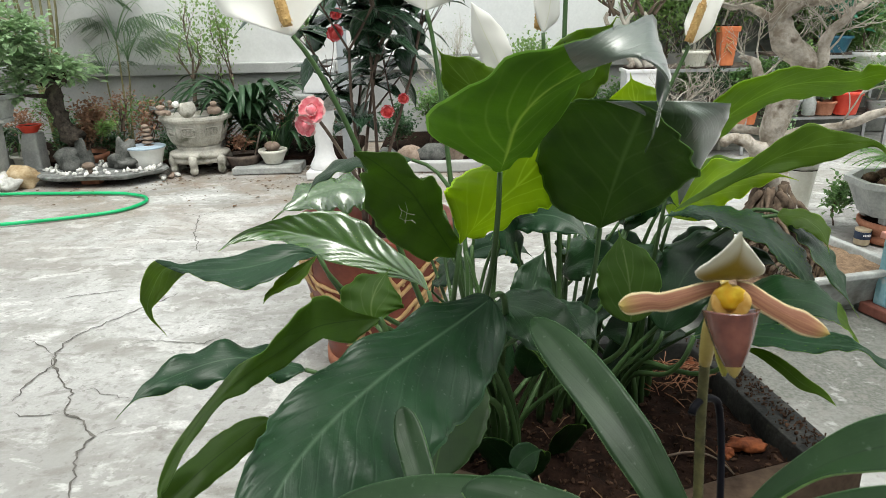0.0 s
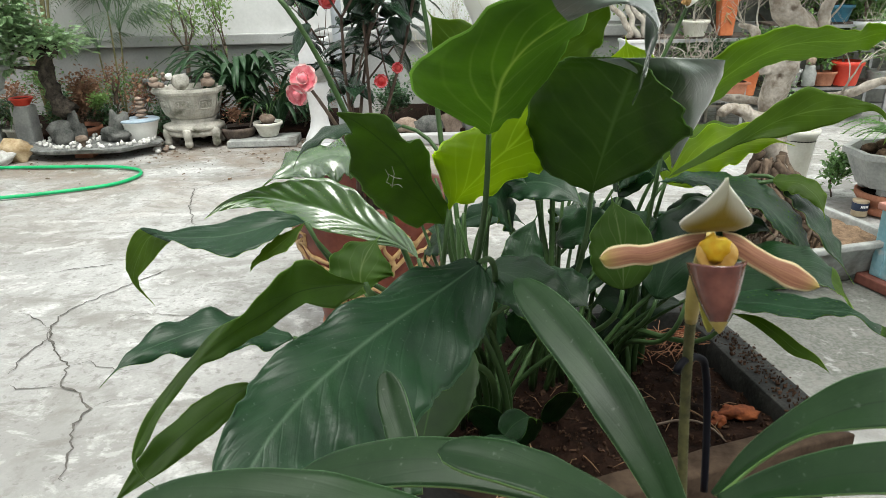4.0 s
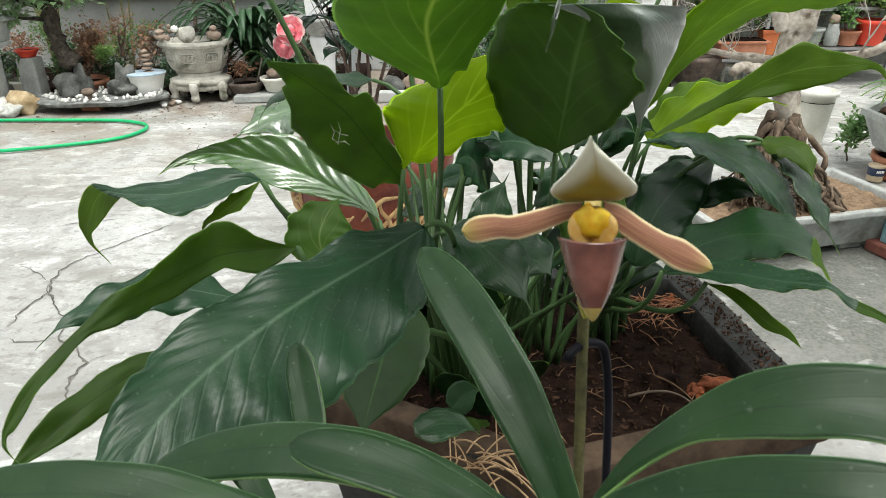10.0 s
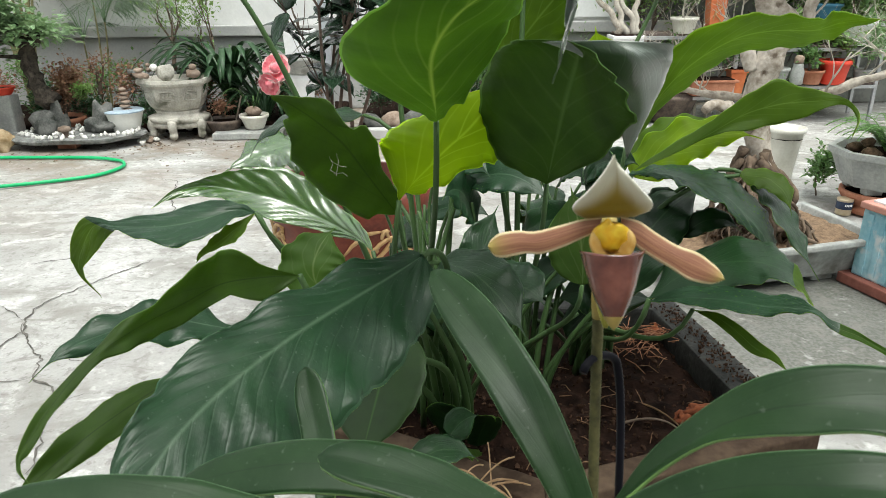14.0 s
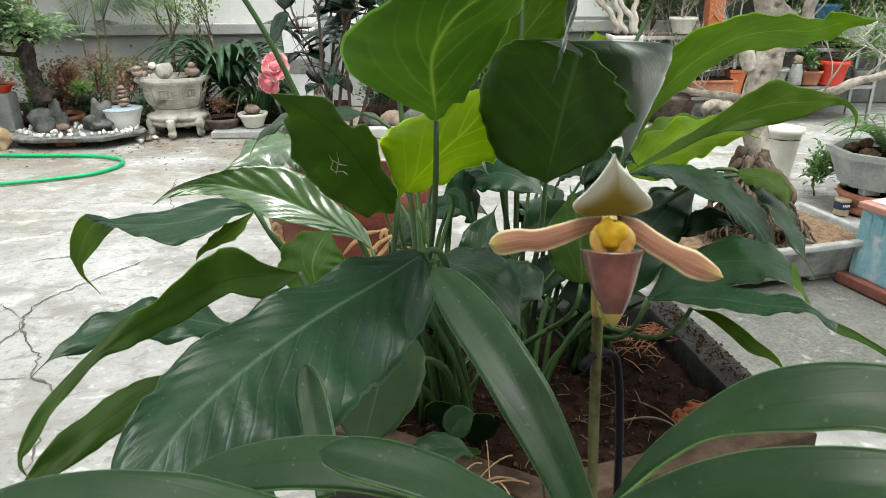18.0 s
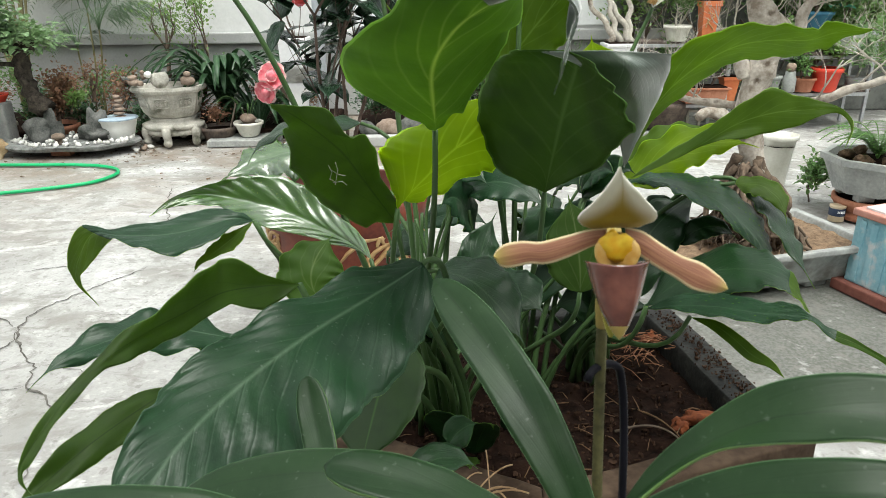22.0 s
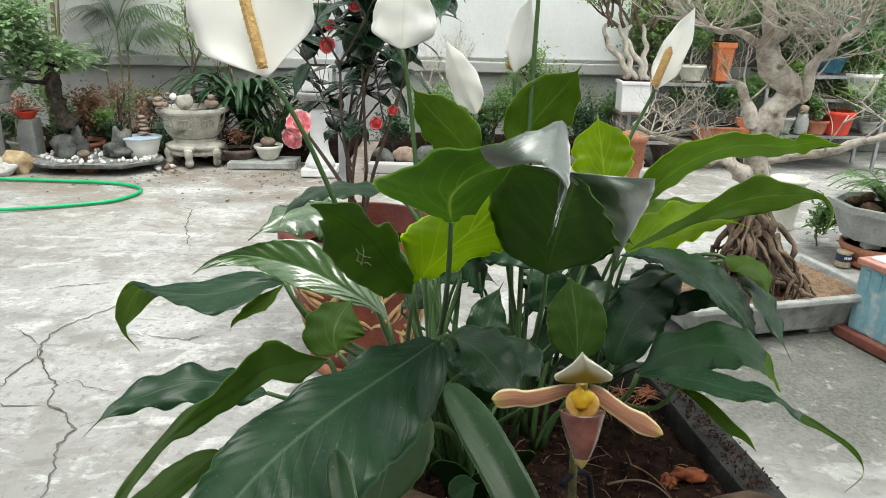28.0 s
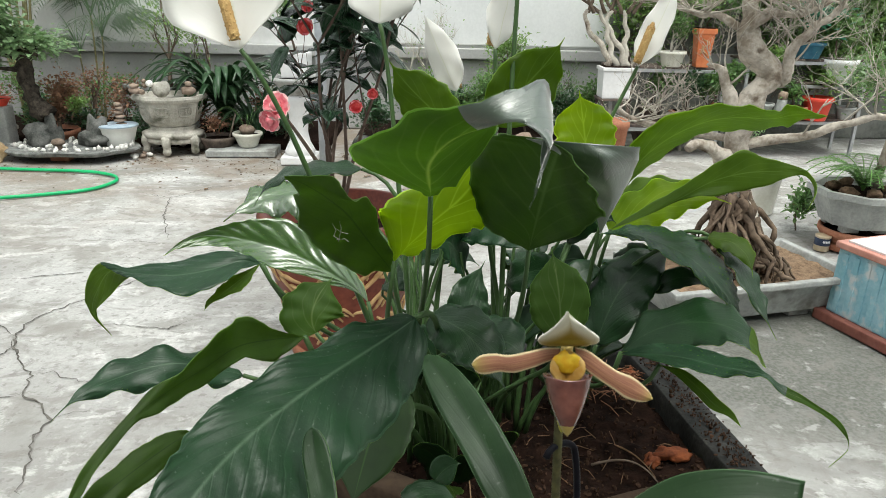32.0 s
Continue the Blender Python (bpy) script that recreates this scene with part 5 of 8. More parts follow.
lily_leaf((0.061, 0.772, 1.009), (0.046, 0.780, 1.029), (0.054, 0.812, 1.057), (0.077, 0.834, 1.090), 0.06, (0.6, -0.8, 0.2), "b", fold=0.1, wave=0.004)
# pale scratches on the olive leaf
M_SCRATCH = mat("dry_scar", (0.30, 0.31, 0.24), (0.42, 0.42, 0.34), 60, 0.8, 0.2, 200)
for line in (((-0.1037, 0.6456, 1.2021), (-0.0995, 0.6426, 1.1944), (-0.1017, 0.6403, 1.1884), (-0.0953, 0.6390, 1.1853)),
             ((-0.1005, 0.6434, 1.1965), (-0.0930, 0.6418, 1.1923), (-0.0865, 0.6414, 1.1912)),
             ((-0.0961, 0.6462, 1.2035), (-0.0940, 0.6434, 1.1964), (-0.0964, 0.6383, 1.1833)),
             ((-0.0985, 0.6391, 1.1853), (-0.0898, 0.6394, 1.1862), (-0.0855, 0.6382, 1.1831))):
    tube("scratch", [Vector(q) - LO for q in line], [0.0002, 0.0004, 0.0004, 0.0002][:len(line)], M_SCRATCH, lily, 5)
# small young leaves at the soil
for a in (((0.03, 0.80, 0.75), (-0.02, 0.76, 0.83), 0.045), ((0.05, 0.79, 0.75), (0.07, 0.75, 0.82), 0.045), ((0.02, 0.77, 0.75), (0.04, 0.70, 0.79), 0.05), ((0.10, 0.84, 0.75), (0.13, 0.78, 0.84), 0.035)):
    p, q = Vector(a[0]), Vector(a[1])
    leaf_surface("young_leaf", p, p + Vector((0, 0, 0.03)), q + Vector((0, 0.01, 0.02)), q, a[2], (0, -0.5, 1), [M_LILY, M_LILY_UNDER], lily, origin=LO, nv=14, wave=0.003)
leaf_surface("torn_leaf", (-0.022, 0.491, 0.966), (-0.005, 0.504, 0.968), (0.015, 0.516, 0.968), (0.035, 0.509, 0.952), 0.034, (0, -0.4, 1), [M_LILY, M_LILY_UNDER], lily, origin=LO, nv=14, wave=0.003, ragged=0.2)
leaf_surface("young_leaf", (0.009, 0.534, 0.960), (0.016, 0.539, 0.970), (0.025, 0.534, 0.983), (0.036, 0.534, 0.983), 0.030, (0, -0.4, 1), [M_LILY, M_LILY_UNDER], lily, origin=LO, nv=14, wave=0.003)
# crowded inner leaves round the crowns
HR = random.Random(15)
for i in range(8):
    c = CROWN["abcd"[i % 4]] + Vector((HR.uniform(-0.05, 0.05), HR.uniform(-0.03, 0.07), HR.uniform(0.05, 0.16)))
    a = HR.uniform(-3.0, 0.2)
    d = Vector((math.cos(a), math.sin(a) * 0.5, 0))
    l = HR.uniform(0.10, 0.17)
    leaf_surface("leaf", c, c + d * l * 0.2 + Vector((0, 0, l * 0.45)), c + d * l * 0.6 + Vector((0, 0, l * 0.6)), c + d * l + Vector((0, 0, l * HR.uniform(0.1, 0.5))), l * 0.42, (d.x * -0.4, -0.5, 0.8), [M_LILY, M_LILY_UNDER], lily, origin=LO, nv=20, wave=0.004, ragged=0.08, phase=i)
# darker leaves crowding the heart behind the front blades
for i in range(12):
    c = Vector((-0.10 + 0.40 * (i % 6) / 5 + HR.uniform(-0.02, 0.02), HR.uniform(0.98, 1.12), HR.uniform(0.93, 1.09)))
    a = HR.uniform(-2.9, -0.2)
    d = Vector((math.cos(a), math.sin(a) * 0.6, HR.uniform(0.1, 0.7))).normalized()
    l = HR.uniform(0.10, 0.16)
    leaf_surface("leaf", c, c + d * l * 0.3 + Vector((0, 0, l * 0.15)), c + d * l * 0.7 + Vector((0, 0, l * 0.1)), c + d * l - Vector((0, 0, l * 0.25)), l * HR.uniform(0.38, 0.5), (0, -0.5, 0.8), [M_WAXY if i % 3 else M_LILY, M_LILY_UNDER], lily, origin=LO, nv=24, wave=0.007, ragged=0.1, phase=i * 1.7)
    g = CROWN["abcd"[i % 4]] + Vector((HR.uniform(-0.03, 0.03), HR.uniform(0, 0.05), 0))
    tube("stalk", [q - LO for q in curve_pts(g, g + Vector((0, 0, 0.12)), c - d * 0.08 - Vector((0, 0, 0.06)), c, 10)], [0.0044 - 0.002 * k / 10 for k in range(11)], M_STEM, lily, 6)
# bare and crowded stalks in the heart of the plant
for i in range(24):
    c = CROWN["abcd"[i % 4] if i % 3 else "b"] + Vector((CR.uniform(-0.05, 0.05), CR.uniform(-0.05, 0.06), 0))
    lean_x, h = CR.uniform(-0.16, 0.18), CR.uniform(0.16, 0.34)
    e = c + Vector((lean_x, CR.uniform(-0.05, 0.16), h))
    pts = [q - LO for q in curve_pts(c, c + Vector((lean_x * 0.1, 0, h * 0.5)), e - Vector((lean_x * 0.3, 0, h * 0.2)), e, 10)]
    tube("stalk", pts, [0.0048 - 0.0024 * k / 10 for k in range(11)], M_STEM, lily, 6)
    if i % 3:
        continue
    l = CR.uniform(0.08, 0.13)
    d = Vector((lean_x * 3, CR.uniform(-0.6, 0.3), 0.25)).normalized() * l
    leaf_surface("leaf", e, e + d * 0.3 + Vector((0, 0, 0.02)), e + d * 0.7 + Vector((0, 0, 0.01)), e + d - Vector((0, 0, l * 0.35)), l * 0.38, (0, -0.5, 0.9), [M_LILY, M_LILY_UNDER], lily, origin=LO, nv=18, wave=0.004, ragged=0.08, phase=i)


def spathe(base, top, stalk_mid, width, height, face, crown, tilt=0.0, open_=0.1):
    """A white spathe with its bumpy spadix on a long green stalk."""
    c = CROWN[crown]
    p0, p3 = Vector(base), Vector(top)
    tube("flower_stalk", [q - LO for q in curve_pts(c, Vector(stalk_mid), p0 - Vector(((p0.x - c.x) * 0.3, 0, 0.08)), p0, 18)], [0.0048 - 0.0018 * i / 18 for i in range(19)], M_STEM, lily, 8)
    f = Vector(face).normalized()
    b = leaf_surface("spathe", p0, p0 + (p3 - p0) * 0.33 - f * open_ * height, p0 + (p3 - p0) * 0.7 - f * open_ * height, p3, width, face, [M_SPATHE, M_SPATHE], lily, origin=LO,
                     shape=spathe_shape, fold=0.16, droop=-0.1, wave=0.005, waves=2.5, ragged=0.05, label="creamy white spathe")
    s0 = p0 + f * 0.012 + (p3 - p0) * 0.04
    s1 = p0 + f * 0.022 + (p3 - p0) * 0.52
    vs, fs = tube_data([(s0 + (s1 - s0) * i / 16) - LO for i in range(17)], [0.0068 * min(1, (16.4 - i) / 3) * (0.75 if i < 1 else 1) for i in range(17)], 10)
    for k in range(130):
        a, h = k * 2.39996, (k + 0.5) / 130
        ax = (s1 - s0).normalized()
        o1 = ax.orthogonal().normalized()
        o2 = ax.cross(o1)
        q = s0 + (s1 - s0) * h + (o1 * math.cos(a) + o2 * math.sin(a)) * (0.0066 * min(1, (1.03 - h) * 6))
        n = len(vs)
        d = (o1 * math.cos(a) + o2 * math.sin(a))
        t1, t2 = ax * 0.0022, d.cross(ax) * 0.0022
        vs += [q - LO + t1, q - LO + t2, q - LO - t1, q - LO - t2, q - LO + d * 0.0011]
        fs += [(n, n + 1, n + 4), (n + 1, n + 2, n + 4), (n + 2, n + 3, n + 4), (n + 3, n, n + 4)]
    tagged(link_mesh("spadix", vs, fs, M_SPADIX, b, False), "knobbly ochre spadix")


M_SPADIX = mat("ochre_spadix", (0.42, 0.25, 0.09), (0.62, 0.42, 0.17), 80, 0.7, 0.3, 200)
spathe((-0.236, 0.831, 1.362), (-0.292, 0.898, 1.562), (-0.12, 0.84, 1.06), 0.162, 0.18, (-0.1, -1, 0.35), "a")
spathe((-0.081, 1.038, 1.387), (-0.077, 1.067, 1.496), (-0.05, 0.98, 1.1), 0.102, 0.11, (0.05, 1, 0.1), "a", open_=0.05)
spathe((0.038, 1.057, 1.287), (-0.013, 1.095, 1.397), (0.03, 0.99, 1.1), 0.055, 0.11, (0.4, 1, 0.1), "a", open_=0.05)
spathe((0.099, 1.101, 1.350), (0.124, 1.143, 1.468), (0.09, 1.0, 1.1), 0.062, 0.12, (-0.6, 0.8, 0.1), "b", open_=0.06)
spathe((0.348, 1.157, 1.322), (0.405, 1.180, 1.456), (0.20, 1.08, 1.1), 0.050, 0.13, (-0.6, -0.8, 0.1), "c", open_=0.05)
spathe((0.128, 1.064, 1.515), (0.139, 1.124, 1.684), (0.11, 0.97, 1.1), 0.09, 0.13, (0, 1, 0.1), "b", open_=0.05)

# ---- slipper orchid in its pot, close to the camera ----
orchid = thing("slipper_orchid", (0.06, 0.27, 0.98), "slipper orchid with one brown and cream flower over dark strap leaves", "plant")
OO = Vector((0.06, 0.27, 0.98))


def petal_mat(name, face, streak, margin, end):
    """Petal skin: long streaks on the face, a pale soft margin all round, a yellowish end."""
    m = bpy.data.materials.new(name)
    m.use_nodes = True
    n, l = m.node_tree.nodes, m.node_tree.links
    b = n["Principled BSDF"]
    b.inputs["Roughness"].default_value, b.inputs["Specular IOR Level"].default_value = 0.5, 0.3
    uv = n.new("ShaderNodeUVMap").outputs[0]
    sp = n.new("ShaderNodeSeparateXYZ"); l.new(uv, sp.inputs[0])

    def span(value, lo, hi):
        r = n.new("ShaderNodeMapRange"); r.interpolation_type = "SMOOTHSTEP"
        r.inputs["From Min"].default_value, r.inputs["From Max"].default_value = lo, hi
        l.new(value, r.inputs["Value"])
        return r.outputs[0]

    def mix(fac, a, c):
        k = n.new("ShaderNodeMix"); k.data_type = "RGBA"
        l.new(fac, k.inputs["Factor"])
        for i, v in ((6, a), (7, c)):
            if isinstance(v, tuple):
                k.inputs[i].default_value = (*v, 1)
            else:
                l.new(v, k.inputs[i])
        return k.outputs[2]
    off = n.new("ShaderNodeMath"); off.operation = "SUBTRACT"; off.inputs[1].default_value = 0.5
    l.new(sp.outputs[0], off.inputs[0])
    u = n.new("ShaderNodeMath"); u.operation = "ABSOLUTE"; l.new(off.outputs[0], u.inputs[0])
    stretch = n.new("ShaderNodeMapping"); stretch.inputs["Scale"].default_value = (16, 14, 1)
    l.new(uv, stretch.inputs["Vector"])
    ns = n.new("ShaderNodeTexNoise"); ns.inputs["Scale"].default_value, ns.inputs["Detail"].default_value = 1.0, 4
    l.new(stretch.outputs[0], ns.inputs["Vector"])
    col = mix(span(ns.outputs["Fac"], 0.4, 0.62), face, streak)
    col = mix(span(sp.outputs[1], 0.075, 0.118), col, end)
    col = mix(span(u.outputs[0], 0.37, 0.44), col, margin)
    l.new(col, b.inputs["Base Color"])
    bp = n.new("ShaderNodeBump"); bp.inputs["Strength"].default_value, bp.inputs["Distance"].default_value = 0.2, 0.001
    l.new(ns.outputs["Fac"], bp.inputs["Height"]); l.new(bp.outputs[0], b.inputs["Normal"])
    tr = n.new("ShaderNodeBsdfTranslucent"); l.new(col, tr.inputs["Color"])
    ms = n.new("ShaderNodeMixShader"); ms.inputs[0].default_value = 0.2
    l.new(b.outputs[0], ms.inputs[1]); l.new(tr.outputs[0], ms.inputs[2]); l.new(ms.outputs[0], n["Material Output"].inputs["Surface"])
    return m


M_PETAL = petal_mat("brown_petal", (0.40, 0.20, 0.115), (0.27, 0.115, 0.075), (0.72, 0.60, 0.36), (0.40, 0.31, 0.09))
M_SEPAL = leaf_mat("white_sepal", (0.74, 0.72, 0.56), (0.83, 0.82, 0.70), 0.5, 9, 0.15, 0.1, (0.60, 0.58, 0.28), bump=0.1, lucent=1.2, base=((0.36, 0.26, 0.03), 0.070, 0.120, 0.055))
M_SEPALBASE = leaf_mat("olive_sepal_base", (0.34, 0.33, 0.05), (0.46, 0.42, 0.08), 0.5, 9, 0.2, 0.2, (0.24, 0.16, 0.03), bump=0.1, lucent=1.5)
M_POUCH = mat("maroon_pouch", (0.105, 0.030, 0.022), (0.18, 0.060, 0.040), 90, 0.2, 0.06, 240, coat=0.8, gloss=0.5)
M_POUCHTIP = mat("olive_pouch_tip", (0.34, 0.25, 0.07), (0.42, 0.33, 0.11), 90, 0.35, 0.06, 240)
M_LIPCREAM = mat("cream_yellow_lip", (0.46, 0.25, 0.05), (0.64, 0.46, 0.18), 120, 0.45, 0.1, 260)
M_YELLOW = mat("yellow_staminode", (0.78, 0.42, 0.02), (0.86, 0.60, 0.05), 160, 0.3, 0.15, 300, coat=0.3)
M_FLSTEM = mat("hairy_brown_green_stem", (0.045, 0.042, 0.016), (0.10, 0.095, 0.035), 120, 0.7, 0.4, 400)


def orchid_leaf(p0, p1, p2, p3, width, up, **kw):
    return leaf_surface("leaf", p0, p1, p2, p3, width, up, [M_STRAP, M_STRAP_UNDER], orchid, origin=OO, shape=strap_shape, thick=0.0016, **{**dict(wave=0.0012, fold=0.2, droop=0.05, nu=10, nv=30), **kw})


orchid_leaf((0.066, 0.233, 1.134), (0.054, 0.255, 1.164), (0.032, 0.298, 1.192), (-0.001, 0.348, 1.210), 0.027, (-0.2, -0.7, 0.8))
orchid_leaf((-0.065, 0.318, 1.078), (-0.068, 0.344, 1.089), (-0.080, 0.371, 1.103), (-0.086, 0.390, 1.124), 0.021, (-0.1, -0.9, 0.4), fold=0.15)
blade(((0.069, 0.210, 1.171), (0.080, 0.210, 1.193), (0.093, 0.207, 1.212), (0.110, 0.204, 1.229), (0.126, 0.199, 1.238), (0.143, 0.193, 1.242), (0.161, 0.187, 1.242)),
      ((0.069, 0.206, 1.173), (0.081, 0.204, 1.192), (0.094, 0.200, 1.209), (0.109, 0.196, 1.221), (0.123, 0.190, 1.229), (0.139, 0.184, 1.233), (0.156, 0.178, 1.233)),
      ((0.069, 0.201, 1.179), (0.082, 0.199, 1.196), (0.095, 0.194, 1.211), (0.108, 0.187, 1.219), (0.121, 0.181, 1.224), (0.135, 0.175, 1.229), (0.152, 0.169, 1.229)),
      None, [M_STRAP, M_STRAP_UNDER], wave=0.0, thick=0.0016, label="long dark strap leaf", parent=orchid, origin=OO, name="leaf")
blade(((0.066, 0.198, 1.180), (0.077, 0.194, 1.193), (0.090, 0.189, 1.205), (0.105, 0.183, 1.215), (0.119, 0.176, 1.222), (0.133, 0.170, 1.226), (0.150, 0.164, 1.227)),
      ((0.067, 0.192, 1.180), (0.078, 0.188, 1.190), (0.090, 0.182, 1.200), (0.103, 0.175, 1.209), (0.116, 0.168, 1.215), (0.129, 0.162, 1.219), (0.145, 0.157, 1.221)),
      ((0.068, 0.187, 1.185), (0.079, 0.181, 1.193), (0.089, 0.174, 1.200), (0.101, 0.167, 1.207), (0.113, 0.160, 1.213), (0.126, 0.155, 1.218), (0.141, 0.149, 1.220)),
      None, [M_STRAP, M_STRAP_UNDER], wave=0.0, thick=0.0016, label="long dark strap leaf", parent=orchid, origin=OO, name="leaf")
orchid_leaf((0.051, 0.229, 1.126), (0.010, 0.252, 1.157), (-0.061, 0.262, 1.164), (-0.124, 0.258, 1.138), 0.027, (0.1, -0.35, 1), fold=-0.05)
orchid_leaf((0.043, 0.209, 1.156), (0.013, 0.215, 1.173), (-0.017, 0.220, 1.184), (-0.046, 0.225, 1.183), 0.022, (0.2, -0.3, 1), fold=0.1)
orchid_leaf((-0.027, 0.196, 1.160), (-0.080, 0.202, 1.180), (-0.117, 0.202, 1.184), (-0.172, 0.197, 1.179), 0.026, (0, -0.3, 1), fold=0.1)
orchid_leaf((-0.098, 0.327, 1.045), (-0.125, 0.353, 1.083), (-0.143, 0.367, 1.090), (-0.173, 0.365, 1.066), 0.026, (0.1, -0.3, 1), fold=0.0)

# flower stalk with its hoop and stake
tube("flower_stalk", [q - OO for q in curve_pts((0.071, 0.243, 1.134), (0.071, 0.251, 1.167), (0.071, 0.258, 1.198), (0.069, 0.254, 1.230), 16)], 0.0024, M_FLSTEM, orchid, 10)
tube("ovary", [q - OO for q in curve_pts((0.069, 0.254, 1.229), (0.068, 0.252, 1.244), (0.068, 0.247, 1.263), (0.067, 0.241, 1.276), 12)], [0.0027, .003, .0033, .0035, .0037, .0037, .0036, .0034, .0032, .003, .003, .003, .003], M_POUCHTIP, orchid, 10)
stake = tube("stake", [q - OO for q in curve_pts((0.084, 0.250, 1.137), (0.084, 0.255, 1.164), (0.084, 0.260, 1.190), (0.080, 0.260, 1.204), 12) + curve_pts((0.080, 0.260, 1.204), (0.078, 0.260, 1.209), (0.066, 0.254, 1.212), (0.063, 0.248, 1.206), 8)[1:]], 0.0019, M_BLACK, orchid, 8)
tagged(stake, "black wire stake with a hoop round the stalk")

FC = Vector((0.064, 0.229, 1.277))
S = 0.245 / 1223.4  # metres across the flower for one unit of its drawing
FX, FY, FZ = Vector((1, 0, 0)), Vector((0, -0.93, 0.36)), Vector((0, 0.36, 0.93))
flower = new("flower")
flower.parent = orchid
flower.location = FC - OO


def fl(x, z, y=0.0):
    """A point of the flower: across, up and towards the viewer."""
    return (FX * x + FZ * z + FY * y) * S


def fl_leaf(name, a, b, c, d, width, up, mats, **kw):
    return leaf_surface(name, a, b, c, d, width * S, up, mats, flower, **{**dict(nv=24, nu=10, thick=0.0007, wave=0.0008, waves=3), **kw})


def fl_blade(name, stations, mats, wave, label, keel=5):
    """A flower part between two margins. stations: across and up of one margin, across and up of the other, and towards the viewer."""
    left = [fl(x0 * (1 - y / 1223) - 0.25 * y, z0 * (1 - y / 1223), y) for x0, z0, x1, z1, y in stations]
    right = [fl(x1 * (1 - y / 1223) - 0.25 * y, z1 * (1 - y / 1223), y) for x0, z0, x1, z1, y in stations]
    mid = [(l + r) / 2 + FY * keel * S for l, r in zip(left, right)]
    blade(left, mid, right, None, mats, wave=wave, nu=12, nv=40, thick=0.0009, label=label, parent=flower, origin=Vector((0, 0, 0)), name=name)


def sepal_shape(v):
    return max(0.02, math.sin(math.pi * min(1, v * 0.96 + 0.02)) ** 0.75)


fl_blade("dorsal_sepal", ((-16, 20, 18, 20, -45), (-44, 20, 42, 21, -12), (-62, 30, 69, 28, 12), (-60, 42, 79, 42, 24), (-38, 61, 62, 63, 58), (-14, 86, 41, 86, 98), (3, 110, 21, 108, 126), (10, 123, 11, 123, 141)),
         [M_SEPAL, M_SEPAL], 0.0004, "white hooded dorsal sepal with a yellow base", 14)
fl_blade("petal", ((-12, 19, -19, -5, 5), (-47, 17, -45, -16, 0), (-87, 7, -82, -32, -10), (-132, -3, -119, -43, -20), (-162, -1, -149, -42, -27), (-192, -5, -187, -49, -33), (-208, -16, -204, -44, -38), (-215, -27, -214, -30, -40)),
         [M_PETAL, M_PETAL], 0.0006, "pinkish brown petal with a cream edge")
fl_blade("petal", ((21, 21, 23, -9, 5), (53, 13, 48, -32, 8), (88, -11, 78, -53, 12), (123, -32, 111, -73, 18), (158, -45, 141, -93, 22), (188, -68, 175, -101, 26), (200, -82, 192, -99, 29), (204, -92, 202, -95, 30)),
         [M_PETAL, M_PETAL], 0.0006, "pinkish brown petal with a cream edge")
fl_leaf("synsepal", fl(0, -5, -14), fl(0, -60, -26), fl(0, -120, -24), fl(-5, -178, -10), 44, FY, [M_SEPALBASE, M_SEPALBASE], shape=sepal_shape, fold=0.2)
# pouch: an open slipper with a flared rim
vs, fs, idx = [], [], []
prof = [(0, -178), (8, -170), (18, -153), (30, -128), (40, -100), (49, -70), (55, -50), (57, -46), (53, -50), (45, -75), (36, -110), (20, -140)]
for r, h in prof:
    for i in range(24):
        a = 2 * math.pi * i / 24
        lift = 8 * math.sin(a) ** 2 * max(0, (h + 80) / 35)
        vs.append(fl(math.sin(a) * r, h + lift, 28 + math.cos(a) * r * 0.85 - (h + 172) * 0.06))
for j in range(len(prof) - 1):
    for i in range(24):
        fs.append((j * 24 + i, j * 24 + (i + 1) % 24, (j + 1) * 24 + (i + 1) % 24, (j + 1) * 24 + i)); idx.append(1 if j < 2 else 0)
tagged(link_mesh("pouch", vs, fs, [M_POUCH, M_POUCHTIP], flower, True, idx), "glossy maroon slipper pouch")
part("staminode", rock_bm((60 * S, 20 * S, 58 * S), 3, fl(0, -16, 18), 0.5, 3), M_YELLOW, flower, "glossy yellow staminode", True)
fl_leaf("pouch_lip", fl(0, 12, 0), fl(0, -10, 12), fl(0, -35, 12), fl(0, -70, 6), 92, FY, [M_LIPCREAM, M_LIPCREAM], shape=sepal_shape, fold=0.5)

opot = thing("orchid_pot", (0.02, 0.26, 0.57), "brown plastic orchid pot on the plinth", "pot")
part("body", lathe_bm([(0.075, 0.0), (0.08, 0.01), (0.105, 0.36), (0.112, 0.362), (0.112, 0.385), (0.104, 0.385), (0.10, 0.35), (0.0, 0.345)], 40), M_RUST, opot, "", True)
plinth2 = part("plinth", box_bm((0.34, 0.26, 0.57), (0.02, 0.24, 0.285), 0.012), M_PLINTH, None)
tagged(plinth2, "plain cement plinth carrying the orchid pot", "plinth")


# ---- pots and plants across the yard ----
def pot(name, at, profile, material, label, sides=28, soil=None, turn=0.0, squash=1.0, group="", category="pot", smooth=True):
    """A hollow pot from an outer profile of (radius, height); wall, rim and soil follow from it."""
    ob = thing(name, at, label, category, group, turn)
    r, h = profile[-1]
    prof = list(profile) + [(r * 0.90, h), (r * 0.86, h * 0.78), (0.0, h * 0.77)]
    part("body", lathe_bm(prof, sides, squash=squash), material, ob, "", smooth)
    s = lathe_bm([(r * 0.87, h * 0.80), (r * 0.5, h * 0.86), (0.0, h * 0.88)], sides, squash=squash, wobble=0.1)
    part("soil", s, soil or M_SOIL, ob, "dark potting soil", True)
    return ob


